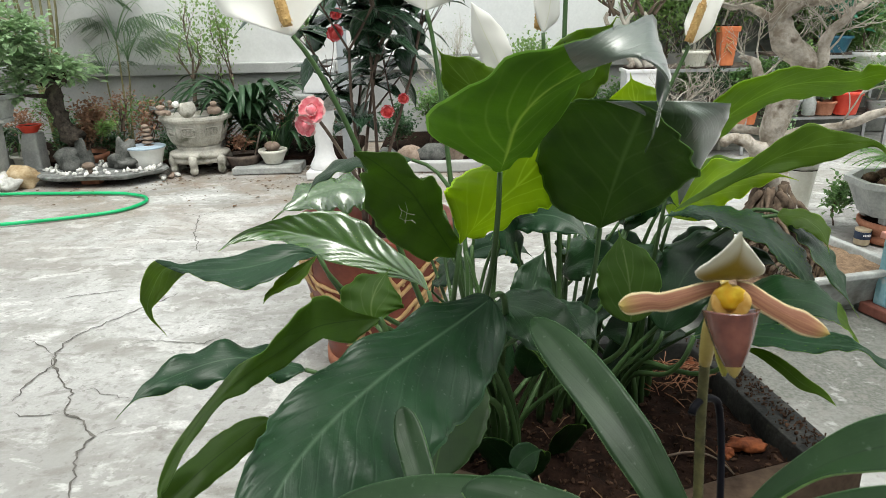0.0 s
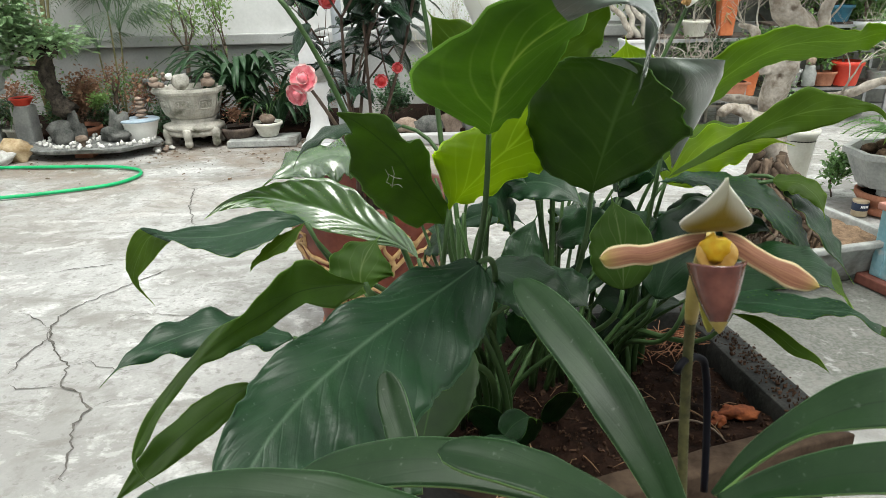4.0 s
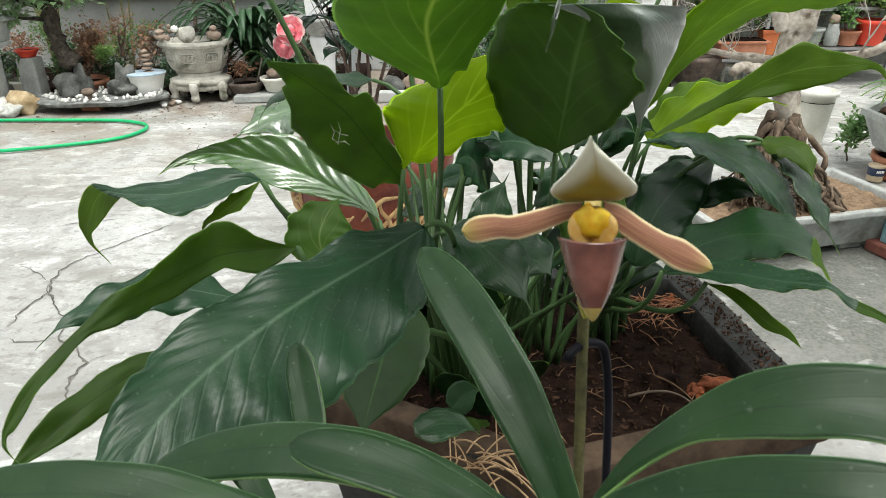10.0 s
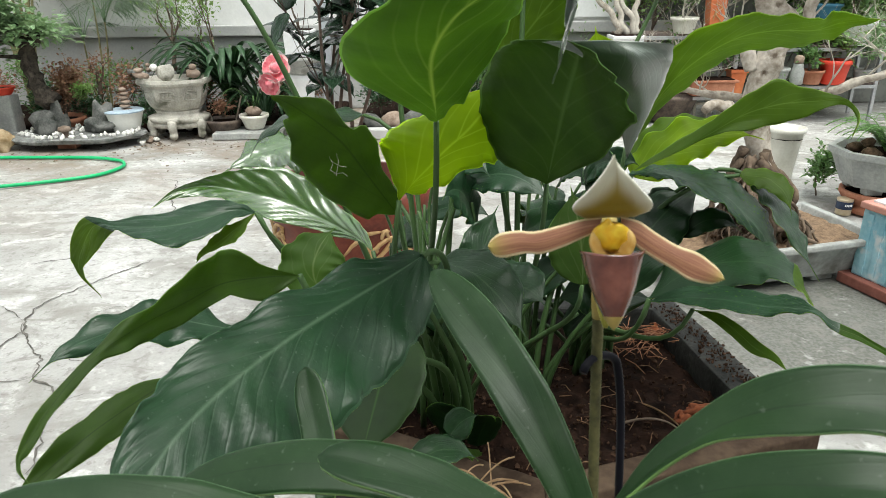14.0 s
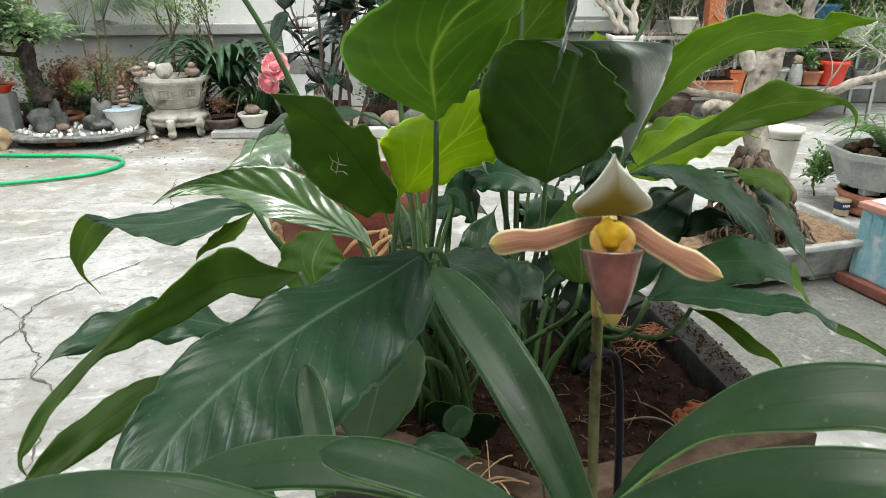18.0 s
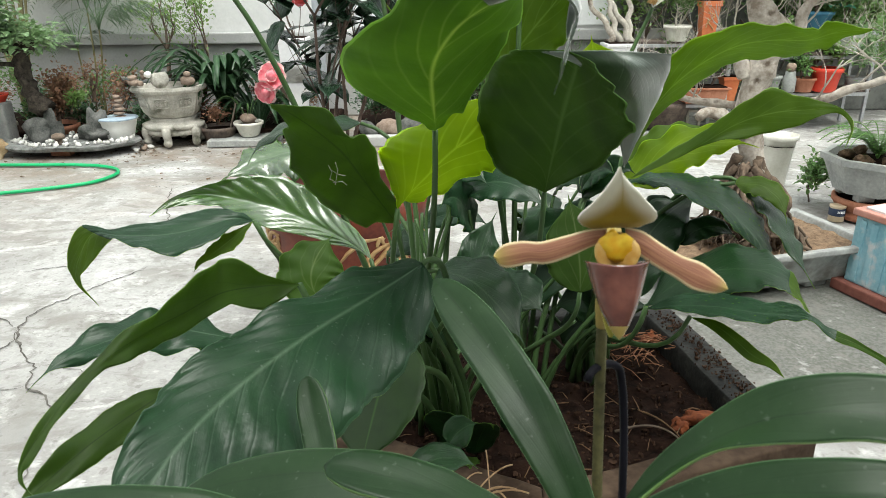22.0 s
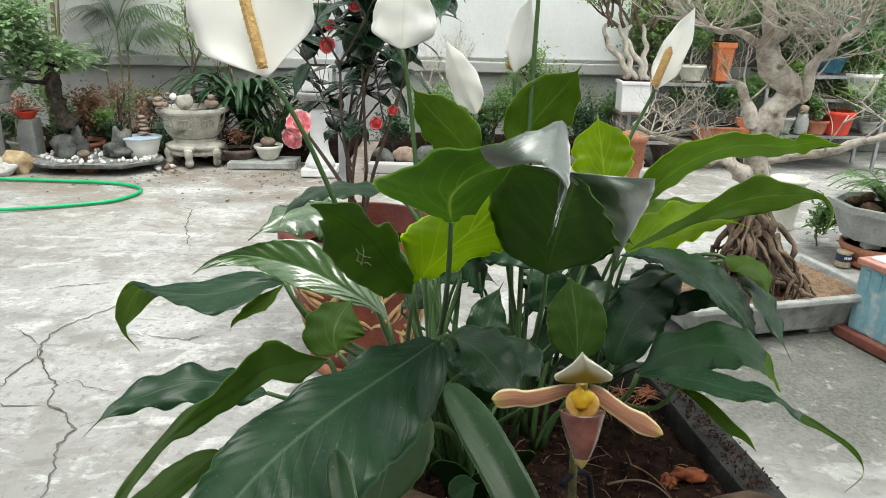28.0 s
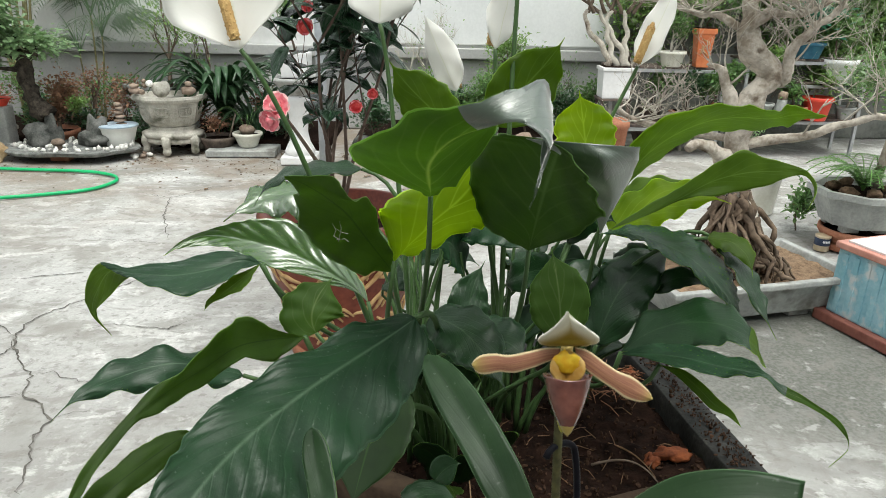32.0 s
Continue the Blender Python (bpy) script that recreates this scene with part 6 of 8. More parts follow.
def shrub(name, at, label, height, leaf_size, leaves, material, seed, levels=3, kids=3, trunk=0.02, spread=0.9, bark=None, lean=(0, 0), ratio=0.45, rise=0.2, bend=0.3, per=2, shrink=0.7):
    """Trunk, limbs and a crown of single leaves."""
    rnd = random.Random(seed)
    ob = thing(name, at, label, "plant")
    tips, chunks = [], []
    grow((0, 0, 0), (lean[0], lean[1], 1), height * 0.45, trunk, levels, rnd, kids, bend, rise, shrink, tips, chunks, 7, spread)
    vs, fs = join(chunks)
    link_mesh("branchwork", vs, fs, bark or M_DARKTWIG, ob)
    if leaves:
        places = []
        for _ in range(int(leaves * 1.7)):
            p, d = rnd.choice(tips)
            places.append((p + Vector((rnd.gauss(0, 1), rnd.gauss(0, 1), rnd.gauss(0, 1))) * max(leaf_size * 0.6, height * 0.075), d + Vector((rnd.uniform(-1, 1), rnd.uniform(-1, 1), rnd.uniform(-0.3, 0.6)))))
        leaf_cloud("crown", places, leaf_size, material, ob, ratio, seed)
    return ob


# dragon-relief pot with the camellia
dp = pot("dragon_pot", (-0.36, 2.62, 0), [(0.20, 0), (0.215, 0.02), (0.235, 0.16), (0.29, 0.36), (0.315, 0.50), (0.335, 0.55), (0.335, 0.60), (0.32, 0.61)], M_DRAGON, "large oxblood glazed pot with ochre dragon relief", 48)
rnd = random.Random(12)
for i in range(84):
    a0, z0 = rnd.uniform(-3.4, 0.3), rnd.uniform(0.12, 0.47)
    pts = []
    a, z, da, dz = a0, z0, rnd.uniform(-0.05, 0.05), rnd.uniform(-0.02, 0.02)
    for k in range(9):
        rr = 0.235 + (z - 0.16) * 0.275 if z < 0.36 else 0.29 + (z - 0.36) * 0.18
        pts.append((rr * math.cos(a), rr * math.sin(a), z))
        da += rnd.uniform(-0.05, 0.05); dz += rnd.uniform(-0.014, 0.014)
        a += max(-0.07, min(0.07, da)); z = min(0.50, max(0.08, z + max(-0.02, min(0.02, dz))))
    tube("relief_scroll", pts, [0.004 + 0.006 * math.sin(math.pi * k / 8) for k in range(9)], M_RELIEF, dp, 6)
part("foot", lathe_bm([(0.215, 0.0), (0.23, 0.006), (0.23, 0.05), (0.22, 0.055), (0.20, 0.05)], 48), M_TERRA, dp, "paler unglazed foot", True)

M_BROWNTWIG = mat("brown_twig", (0.085, 0.058, 0.045), (0.17, 0.125, 0.10), 14, 0.85, 0.3, 60)
camellia = thing("camellia", (-0.36, 2.62, 0.50), "potted camellia with glossy dark leaves and red pink flowers", "plant")
CO = Vector((-0.36, 2.62, 0.50))
rnd = random.Random(7)
chunks, tips = [], []
for i in range(5):
    p = Vector((rnd.uniform(-0.08, 0.08), rnd.uniform(-0.08, 0.08), 0))
    grow(p, (rnd.uniform(-0.16, 0.16), rnd.uniform(-0.25, 0.10), 1), 0.85, 0.009, 2, rnd, 4, 0.16, 0.25, 0.55, tips, chunks, 7, 0.8)
vs, fs = join(chunks)
link_mesh("branchwork", vs, fs, M_BROWNTWIG, camellia)
stem_pts = [v for c in chunks for v in c[0][::9]]
for k in range(280):
    p = rnd.choice(tips)[0] if k % 3 else rnd.choice(stem_pts)
    if p.z < 0.22 or p.y > 0.25:
        continue
    d = Vector((rnd.uniform(-1, 1), rnd.uniform(-1, 0.6), rnd.uniform(-0.3, 0.6))).normalized()
    l = rnd.uniform(0.12, 0.20)
    leaf_surface("leaf", p, p + d * l * 0.3 + Vector((0, 0, 0.01)), p + d * l * 0.7, p + d * l - Vector((0, 0, l * 0.25)), l * 0.52, (0, -0.1, 1), [M_CAMELLIA, M_CAMELLIA], camellia, nu=4, nv=8, fold=0.25, wave=0.002)


def bloom(name, at, radius, petals, inner, outer, parent, face, seed):
    """A ruffled flower of cupped petals in rings."""
    rnd = random.Random(seed)
    f = Vector(face).normalized()
    o1 = f.orthogonal().normalized()
    o2 = f.cross(o1)
    vs, fs, idx = [], [], []
    for ring, count in enumerate(petals):
        rr = radius * (ring + 1) / len(petals)
        for k in range(count):
            a = 2 * math.pi * k / count + ring * 0.7 + rnd.uniform(-0.15, 0.15)
            d = o1 * math.cos(a) + o2 * math.sin(a)
            s = f.cross(d)
            open_ = 0.2 + (0.75 if inner is M_PINK else 0.4) * ring / max(1, len(petals) - 1)
            o, n = len(vs), 5
            for j in range(n + 1):
                v = j / n
                w = rr * 0.62 * math.sin(math.pi * min(1, 0.15 + v * 0.75))
                c = d * (rr * v * open_) + f * (rr * 0.9 * (1 - open_ * 0.6) * v * (1 - 0.45 * v * open_)) + f * radius * 0.10 * (len(petals) - ring)
                for u in (-1, -0.4, 0.4, 1):
                    vs.append(Vector(at) + c + s * u * w + f * (abs(u) * w * 0.35 + rnd.uniform(-1, 1) * radius * 0.05 * v))
            for j in range(n):
                for i in range(3):
                    fs.append((o + j * 4 + i, o + j * 4 + i + 1, o + (j + 1) * 4 + i + 1, o + (j + 1) * 4 + i))
                    idx.append(1 if j >= 4 else 0)
    core = rock_bm((radius * 0.8, radius * 0.8, radius * 0.8), seed, Vector(at) + f * radius * 0.3, 0.25, 2)
    core.verts.index_update()
    o = len(vs)
    vs += [v.co.copy() for v in core.verts]
    for q in core.faces:
        fs.append(tuple(v.index + o for v in q.verts)); idx.append(0)
    core.free()
    return link_mesh(name, vs, fs, [inner, outer], parent, True, idx)


bloom("flower", Vector((-0.408, 1.799, 1.142)) - CO, 0.040, (4, 6, 7), M_PINK, M_PETALEDGE, camellia, (-0.2, -1, 0.3), 1)
bloom("flower", Vector((-0.427, 1.797, 1.109)) - CO, 0.034, (4, 6), M_PINK, M_PETALEDGE, camellia, (-0.4, -1, -0.3), 2)
for i, (p, r) in enumerate((((-0.322, 2.372, 1.441), 0.040), ((-0.405, 2.274, 1.315), 0.042), ((-0.429, 2.454, 1.374), 0.032), ((-0.262, 2.342, 1.057), 0.035), ((-0.216, 2.459, 1.086), 0.03), ((-0.203, 2.585, 1.442), 0.035))):
    bloom("flower_bud", Vector(p) - CO, r, (4, 5), M_CORAL, M_PINK, camellia, (-0.3 + 0.1 * i, -1, 0.4), 10 + i)
tube("flower_twig", [q - CO for q in curve_pts((-0.413, 1.817, 1.133), (-0.384, 1.916, 1.055), (-0.366, 2.085, 0.932), (-0.38, 2.6, 0.70), 10)], [0.004 + 0.0004 * i for i in range(11)], M_DARKTWIG, camellia, 6)

# carved stone planter on its stand
sp = thing("stone_planter", (-2.38, 6.30, 0), "carved grey stone hexagonal planter on a footed stand", "planter", turn=0)
part("stand_top", lathe_bm([(0.20, 0.150), (0.255, 0.155), (0.275, 0.170), (0.275, 0.195), (0.25, 0.205), (0.205, 0.215), (0.195, 0.235), (0.21, 0.255), (0.19, 0.258)], 36, squash=0.8), M_STONE, sp, "", True)
for i in range(6):
    a = math.pi / 3 * i + math.pi / 6
    leg = curve_pts((0.235 * math.cos(a), 0.19 * math.sin(a), 0.155), (0.29 * math.cos(a), 0.235 * math.sin(a), 0.11), (0.215 * math.cos(a), 0.17 * math.sin(a), 0.07), (0.275 * math.cos(a), 0.22 * math.sin(a), 0.022), 10)
    tube("foot", leg, [0.048, 0.046, 0.043, 0.040, 0.037, 0.035, 0.034, 0.035, 0.038, 0.038, 0.024], M_STONE, sp, 9)
part("apron", lathe_bm([(0.18, 0.10), (0.245, 0.105), (0.26, 0.13), (0.25, 0.155), (0.20, 0.158)], 36, squash=0.8), M_STONE, sp, "", True)
part("bowl", lathe_bm([(0.17, 0.255), (0.205, 0.262), (0.240, 0.295), (0.264, 0.35), (0.280, 0.41), (0.286, 0.455), (0.292, 0.472), (0.322, 0.485), (0.330, 0.505), (0.322, 0.53), (0.29, 0.53), (0.27, 0.49), (0.0, 0.48)], 8, squash=0.85, turn=math.pi / 8), M_STONE, sp)


def facet(b, z):
    """A point on the bowl's flat side that faces the angle b."""
    off = (b + math.pi / 8) % (math.pi / 4) - math.pi / 8
    r = (0.248 + 0.28 * (z - 0.295)) * math.cos(math.pi / 8) / math.cos(off) + 0.004
    return Vector((r * math.cos(b), r * 0.85 * math.sin(b), z))


for i in range(5):
    a = math.pi * (1.0 + 0.25 * i)
    wide = 0.068
    loop = []
    for k in range(25):
        q = 2 * math.pi * k / 24
        x, z = wide * math.copysign(abs(math.cos(q)) ** 0.5, math.cos(q)), 0.042 * math.copysign(abs(math.sin(q)) ** 0.5, math.sin(q))
        b = a + x / 0.30
        loop.append(facet(b, 0.395 + z))
    tube("panel_frame", loop, 0.006, M_STONE, sp, 5)
    for k in range(3):
        turn_ = 0.3 * k
        pts = []
        for w in range(12):
            b = a + ((-0.042 + 0.042 * k) + 0.016 * (1 - w / 14) * math.cos(w * 0.75 + turn_)) / 0.30
            pts.append(facet(b, 0.395 + 0.026 * (1 - w / 14) * math.sin(w * 0.75 + turn_)))
        tube("panel_scroll", pts, 0.0065, M_STONE, sp, 5)

rocks = [(-2.53, 6.16, .485, .11, .10, .06), (-2.54, 6.16, .535, .09, .08, .045), (-2.47, 6.14, .485, .06, .05, .05), (-2.46, 6.2, .535, .055, .05, .05), (-2.465, 6.2, .58, .045, .04, .035), (-2.30, 6.16, .47, .17, .14, .15), (-2.07, 6.18, .485, .13, .11, .08), (-2.07, 6.18, .555, .06, .06, .05)]
for i, (x, y, z, a, b, c) in enumerate(rocks):
    r = part("rock", rock_bm((a, b, c), i + 1, (0, 0, c * 0.42), 0.3), M_STONE if i == 5 else M_BROWNSTONE, None, "", True)
    r.location = (x - 0.09, y, z + 0.06)
    tagged(r, "rough grey rock set in the stone planter" if i == 5 else "small brown stone balanced on the stone planter", "rock", "stones on the stone planter")
r = part("rock", rock_bm((0.065, 0.06, 0.06), 31, (0, 0, 0.027), 0.1), M_PALESTONE, None, "", True)
r.location = (-2.475, 6.12, .615)
tagged(r, "round white stone on the stone planter", "rock", "stones on the stone planter")

# round stone tray garden
tray = thing("stone_tray", (-3.17, 6.02, 0), "round grey stone tray filled with white pebbles and small rocks", "tray")
part("slab", lathe_bm([(0.44, 0.055), (0.54, 0.06), (0.58, 0.085), (0.58, 0.10), (0.53, 0.105), (0.0, 0.10)], 56, squash=0.55, wobble=0.16), M_SLATE, tray)
for x in (-0.05,):
    part("brick_foot", box_bm((0.16, 0.09, 0.058), (x, -0.12, 0.029), 0.005), M_TERRA, tray, "red brick support")
rnd = random.Random(3)
for k in range(110):
    a = rnd.uniform(0, 6.28); q = rnd.uniform(0.75, 0.98) if k % 3 else rnd.uniform(0.1, 0.8)
    b = part("pebble", rock_bm((rnd.uniform(.025, .05), rnd.uniform(.025, .045), rnd.uniform(.025, .055)), k, (0, 0, 0.008), 0.7, 1), M_PALESTONE, tray, "", True)
    b.location = (0.54 * q * math.cos(a), 0.54 * 0.55 * q * math.sin(a), 0.108)
mush = thing("stone_mushroom", (-3.20, 5.84, 0.10), "small tan stone mushroom ornament on the pebble tray", "ornament")
part("stem", lathe_bm([(0.03, 0), (0.026, 0.03), (0.028, 0.055), (0.0, 0.06)], 14), M_BROWNSTONE, mush, "", True)
part("cap", lathe_bm([(0.0, 0.05), (0.05, 0.055), (0.055, 0.07), (0.045, 0.09), (0.02, 0.10), (0.0, 0.102)], 18), M_BROWNSTONE, mush, "", True)
for i, (x, y, s) in enumerate(((-2.86, 6.05, (.30, .2, .14)), (-2.85, 6.05, (.16, .14, .30)), (-3.34, 6.02, (.22, .18, .2)), (-3.25, 6.1, (.14, .12, .28)))):
    r = part("rock", rock_bm(s, 40 + i, (0, 0, s[2] * 0.4), 0.65, 3), M_DARKSTONE, None, "", True)
    r.location = (x - 0.12, y, 0.10)
    tagged(r, "craggy dark rock standing on the pebble tray", "rock")

wp = pot("white_pot", (-2.80, 6.12, 0.10), [(0.11, 0), (0.12, 0.015), (0.145, 0.10), (0.16, 0.155), (0.17, 0.165), (0.17, 0.18)], mat("white_glaze", (0.70, 0.70, 0.67), (0.80, 0.80, 0.77), 9, 0.35, 0.05, 60), "white glazed bowl pot with a blue rim and flat stones", 28)
part("rim_band", lathe_bm([(0.171, 0.168), (0.173, 0.170), (0.173, 0.179), (0.171, 0.181)], 28), mat("blue_rim_glaze", (0.26, 0.34, 0.42), (0.40, 0.48, 0.55), 20, 0.35, 0.05, 60), wp, "blue glazed rim", True)
for k in range(6):
    s = part("stone", rock_bm((0.11 - 0.008 * k, 0.09 - 0.006 * k, 0.036), 60 + k, (0, 0, 0.018), 0.12), M_BROWNSTONE, None, "", True)
    s.location = (-2.79 + 0.006 * (-1) ** k, 6.16, 0.255 + 0.036 * k)
    tagged(s, "flat brown stone in a balanced stack", "stone", "balanced stone stack")

for i, (x, y) in enumerate(((-2.62, 5.98), (-2.58, 6.05), (-2.66, 6.06), (-2.60, 6.14), (-2.55, 6.12))):
    s = part("stone", rock_bm((0.05 + 0.012 * (i % 3), 0.05, 0.04), 330 + i, (0, 0, 0.016), 0.3), M_BROWNSTONE if i % 2 else M_PALESTONE, None, "", True)
    s.location = (x, y, 0.0)
    tagged(s, "small loose stone on the concrete beside the pebble tray", "stone", "loose stones beside the tray")

# green hose looped on the ground
hp = [(-5.406, 5.474, 0.000), (-4.614, 5.496, 0.000), (-3.811, 5.519, 0.000), (-3.253, 5.503, 0.000), (-2.829, 5.478, 0.000), (-2.583, 5.384, 0.000), (-2.486, 5.284, 0.000), (-2.458, 5.148, 0.000), (-2.538, 4.947, 0.000), (-2.758, 4.811, 0.000), (-3.052, 4.690, 0.000), (-3.321, 4.617, 0.000), (-3.865, 4.515, 0.000), (-4.466, 4.426, 0.000)]
pts = []
for a, b, c, d in zip([hp[0]] + hp[:-2], hp[:-1], hp[1:], hp[2:] + [hp[-1]]):
    a, b, c, d = (Vector(v) for v in (a, b, c, d))
    for k in range(6):
        t = k / 6
        pts.append(0.5 * ((2 * b) + (c - a) * t + (2 * a - 5 * b + 4 * c - d) * t * t + (3 * b - a - 3 * c + d) * t**3) + Vector((0, 0, 0.012)))
tagged(tube("garden_hose", pts, 0.0135, M_HOSE, None, 10), "bright green garden hose lying in a loop on the concrete", "hose")

# bonsai with root mass in its cement tray
bt = thing("bonsai_tray", (1.49, 3.08, 0), "large grey rectangular cement bonsai tray on short feet", "planter", turn=14.5)
bm = bmesh.new()
ring = [[bm.verts.new((sx * x, sy * y, z)) for sx, sy in ((-1, -1), (1, -1), (1, 1), (-1, 1))] for x, y, z in ((0.41, 0.20, 0.035), (0.47, 0.25, 0.19), (0.51, 0.285, 0.195), (0.51, 0.285, 0.225), (0.47, 0.25, 0.225), (0.44, 0.22, 0.15))]
for p, q in zip(ring, ring[1:]):
    for i in range(4):
        bm.faces.new((p[i], p[(i + 1) % 4], q[(i + 1) % 4], q[i]))
bm.faces.new(ring[0][::-1]); bm.faces.new(ring[-1])
bmesh.ops.bevel(bm, geom=bm.edges[:], offset=0.008, segments=2, profile=0.6, affect="EDGES")
part("body", bm, M_GREYPOT, bt)
for sx in (-0.27, 0.27):
    for sy in (-0.14, 0.14):
        part("foot", box_bm((0.12, 0.07, 0.045), (sx, sy, 0.02), 0.01), M_GREYPOT, bt)
bm = bmesh.new()
bmesh.ops.create_grid(bm, x_segments=24, y_segments=16, size=0.5)
for v in bm.verts:
    v.co = Vector((v.co.x * 0.93, v.co.y * 0.49, 0.195 + 0.02 * noise.noise(v.co * 8) + 0.05 * math.exp(-12 * (v.co.x**2 + v.co.y**2))))
part("soil", bm, mat("dry_tan_soil", (0.12, 0.078, 0.048), (0.28, 0.19, 0.12), 30, 0.95, 0.8, 120), bt, "dry tan soil", True)

bonsai = thing("bonsai_tree", (1.60, 3.02, 0.21), "old pale bonsai with a bare twisted trunk and exposed root mass", "tree")
BO = Vector((1.60, 3.02, 0.21))
tp = [Vector(p) - BO for p in ((1.43, 3.03, 0.14), (1.473, 3.040, 0.430), (1.409, 3.050, 0.674), (1.389, 3.050, 0.883), (1.428, 3.050, 1.022), (1.480, 3.070, 1.131), (1.372, 3.070, 1.249), (1.376, 3.100, 1.365), (1.325, 3.120, 1.569))]
fine = []
for a, b, c, d in zip([tp[0]] + tp[:-2], tp[:-1], tp[1:], tp[2:] + [tp[-1]]):
    for k in range(4):
        t = k / 4
        fine.append(0.5 * ((2 * b) + (c - a) * t + (2 * a - 5 * b + 4 * c - d) * t * t + (3 * b - a - 3 * c + d) * t**3))
rad = [0.15, 0.14, 0.125, 0.11, 0.095, 0.085, 0.08, 0.075, 0.07, 0.068, 0.068, 0.07, 0.075, 0.08, 0.09, 0.095, 0.09, 0.085, 0.085, 0.09, 0.095, 0.09, 0.085, 0.08, 0.075, 0.07, 0.065, 0.06, 0.055, 0.05, 0.045, 0.04]
vs, fs = tube_data(fine, [(0.66 + 0.30 * max(0, 1 - i / 7)) * r for i, r in enumerate(rad[:len(fine)])], 14)
vs = [v + Vector((noise.noise(v * 14), noise.noise(v * 14 + Vector((7, 0, 0))), noise.noise(v * 14 + Vector((0, 7, 0))))) * 0.026 for v in vs]
link_mesh("trunk", vs, fs, M_BARK, bonsai)
rnd = random.Random(21)


def limb(points, r0, r1, twigs=0, seed=0):
    pp = [Vector(p) - BO for p in points]
    f = []
    for a, b, c, d in zip([pp[0]] + pp[:-2], pp[:-1], pp[1:], pp[2:] + [pp[-1]]):
        for k in range(5):
            t = k / 5
            f.append(0.5 * ((2 * b) + (c - a) * t + (2 * a - 5 * b + 4 * c - d) * t * t + (3 * b - a - 3 * c + d) * t**3))
    f.append(pp[-1])
    v, q = tube_data(f, [0.62 * (r0 + (r1 - r0) * i / (len(f) - 1)) for i in range(len(f))], 9)
    v = [x + Vector((noise.noise(x * 18), noise.noise(x * 18 + Vector((7, 0, 0))), noise.noise(x * 18 + Vector((0, 7, 0))))) * r0 * 0.3 for x in v]
    link_mesh("limb", v, q, M_BARK, bonsai)
    if twigs:
        ch, tp_ = [], []
        rr = random.Random(seed)
        for k in range(twigs):
            i = rr.randint(len(f) // 3, len(f) - 1)
            grow(f[i], (rr.uniform(-1, 1), rr.uniform(-0.8, 0.8), rr.uniform(0.0, 1)), rr.uniform(0.12, 0.24), 0.0055, 3, rr, 3, 0.3, 0.12, 0.78, tp_, ch, 5, 1.0)
        v, q = join(ch)
        link_mesh("twigwork", v, q, M_PALETWIG, bonsai)


limb(((1.483, 3.070, 1.119), (1.536, 3.020, 1.113), (1.537, 3.020, 1.232), (1.589, 2.970, 1.329), (1.678, 2.910, 1.421)), 0.05, 0.02, 15, 1)
limb(((1.363, 3.070, 1.296), (1.411, 3.020, 1.380), (1.556, 3.020, 1.383), (1.730, 3.020, 1.465)), 0.04, 0.012, 18, 2)
limb(((1.363, 3.070, 1.296), (1.261, 3.120, 1.362), (1.109, 3.120, 1.382), (0.957, 3.230, 1.472)), 0.035, 0.01, 18, 3)
limb(((1.350, 3.050, 0.958), (1.317, 3.070, 1.054), (1.265, 3.070, 1.139), (1.229, 3.120, 1.170)), 0.05, 0.02, 3, 4)
limb(((1.426, 3.050, 0.819), (1.586, 3.020, 0.854), (1.658, 2.970, 0.878), (1.823, 2.860, 0.974), (2.008, 2.810, 0.974)), 0.045, 0.016, 7, 5)
limb(((1.394, 3.050, 0.700), (1.290, 3.020, 0.784), (1.207, 3.020, 0.821), (1.140, 3.000, 0.798)), 0.06, 0.035, 0, 6)
limb(((1.469, 3.120, 0.819), (1.255, 3.230, 0.833), (1.007, 3.330, 0.865), (0.888, 3.330, 0.931)), 0.035, 0.02, 10, 7)
limb(((1.373, 3.120, 1.434), (1.349, 3.120, 1.570), (1.469, 3.120, 1.704)), 0.04, 0.015, 18, 8)
# gnarled roots spreading from the trunk
M_ROOT = mat("brown_root", (0.060, 0.042, 0.030), (0.19, 0.14, 0.10), 16, 0.9, 0.6, 70, vary=0.35)
for k in range(120):
    a = rnd.uniform(0, 6.28)
    r1 = rnd.uniform(0.10, 0.29)
    st = Vector((0.050 * math.cos(a) - 0.20, 0.055 * math.sin(a), rnd.uniform(0.06, 0.42)))
    en = Vector((r1 * math.cos(a + rnd.uniform(-.4, .4)) - 0.14, r1 * 0.75 * math.sin(a), rnd.uniform(-0.01, 0.02)))
    m1 = st + Vector((0.035 * math.cos(a), 0.035 * math.sin(a), -0.10)) + Vector((rnd.uniform(-.04, .04), rnd.uniform(-.04, .04), 0))
    m2 = en + Vector((rnd.uniform(-.12, .10), rnd.uniform(-.08, .08), rnd.uniform(0.0, 0.14)))
    wig, thick_ = rnd.uniform(0, 9), rnd.choice((0.35, 0.5, 0.8, 1.3))
    tube("root", [q + Vector((noise.noise((wig, i * 0.5, 0)), noise.noise((wig, i * 0.5, 5)), noise.noise((wig, i * 0.5, 9)) * 0.6)) * 0.085 * math.sin(math.pi * i / 12) for i, q in enumerate(curve_pts(st, m1, m2, en, 12))], [(0.017 - 0.011 * i / 12) * thick_ * rnd.uniform(0.75, 1.15) for i in range(13)], M_ROOT, bonsai, 6)


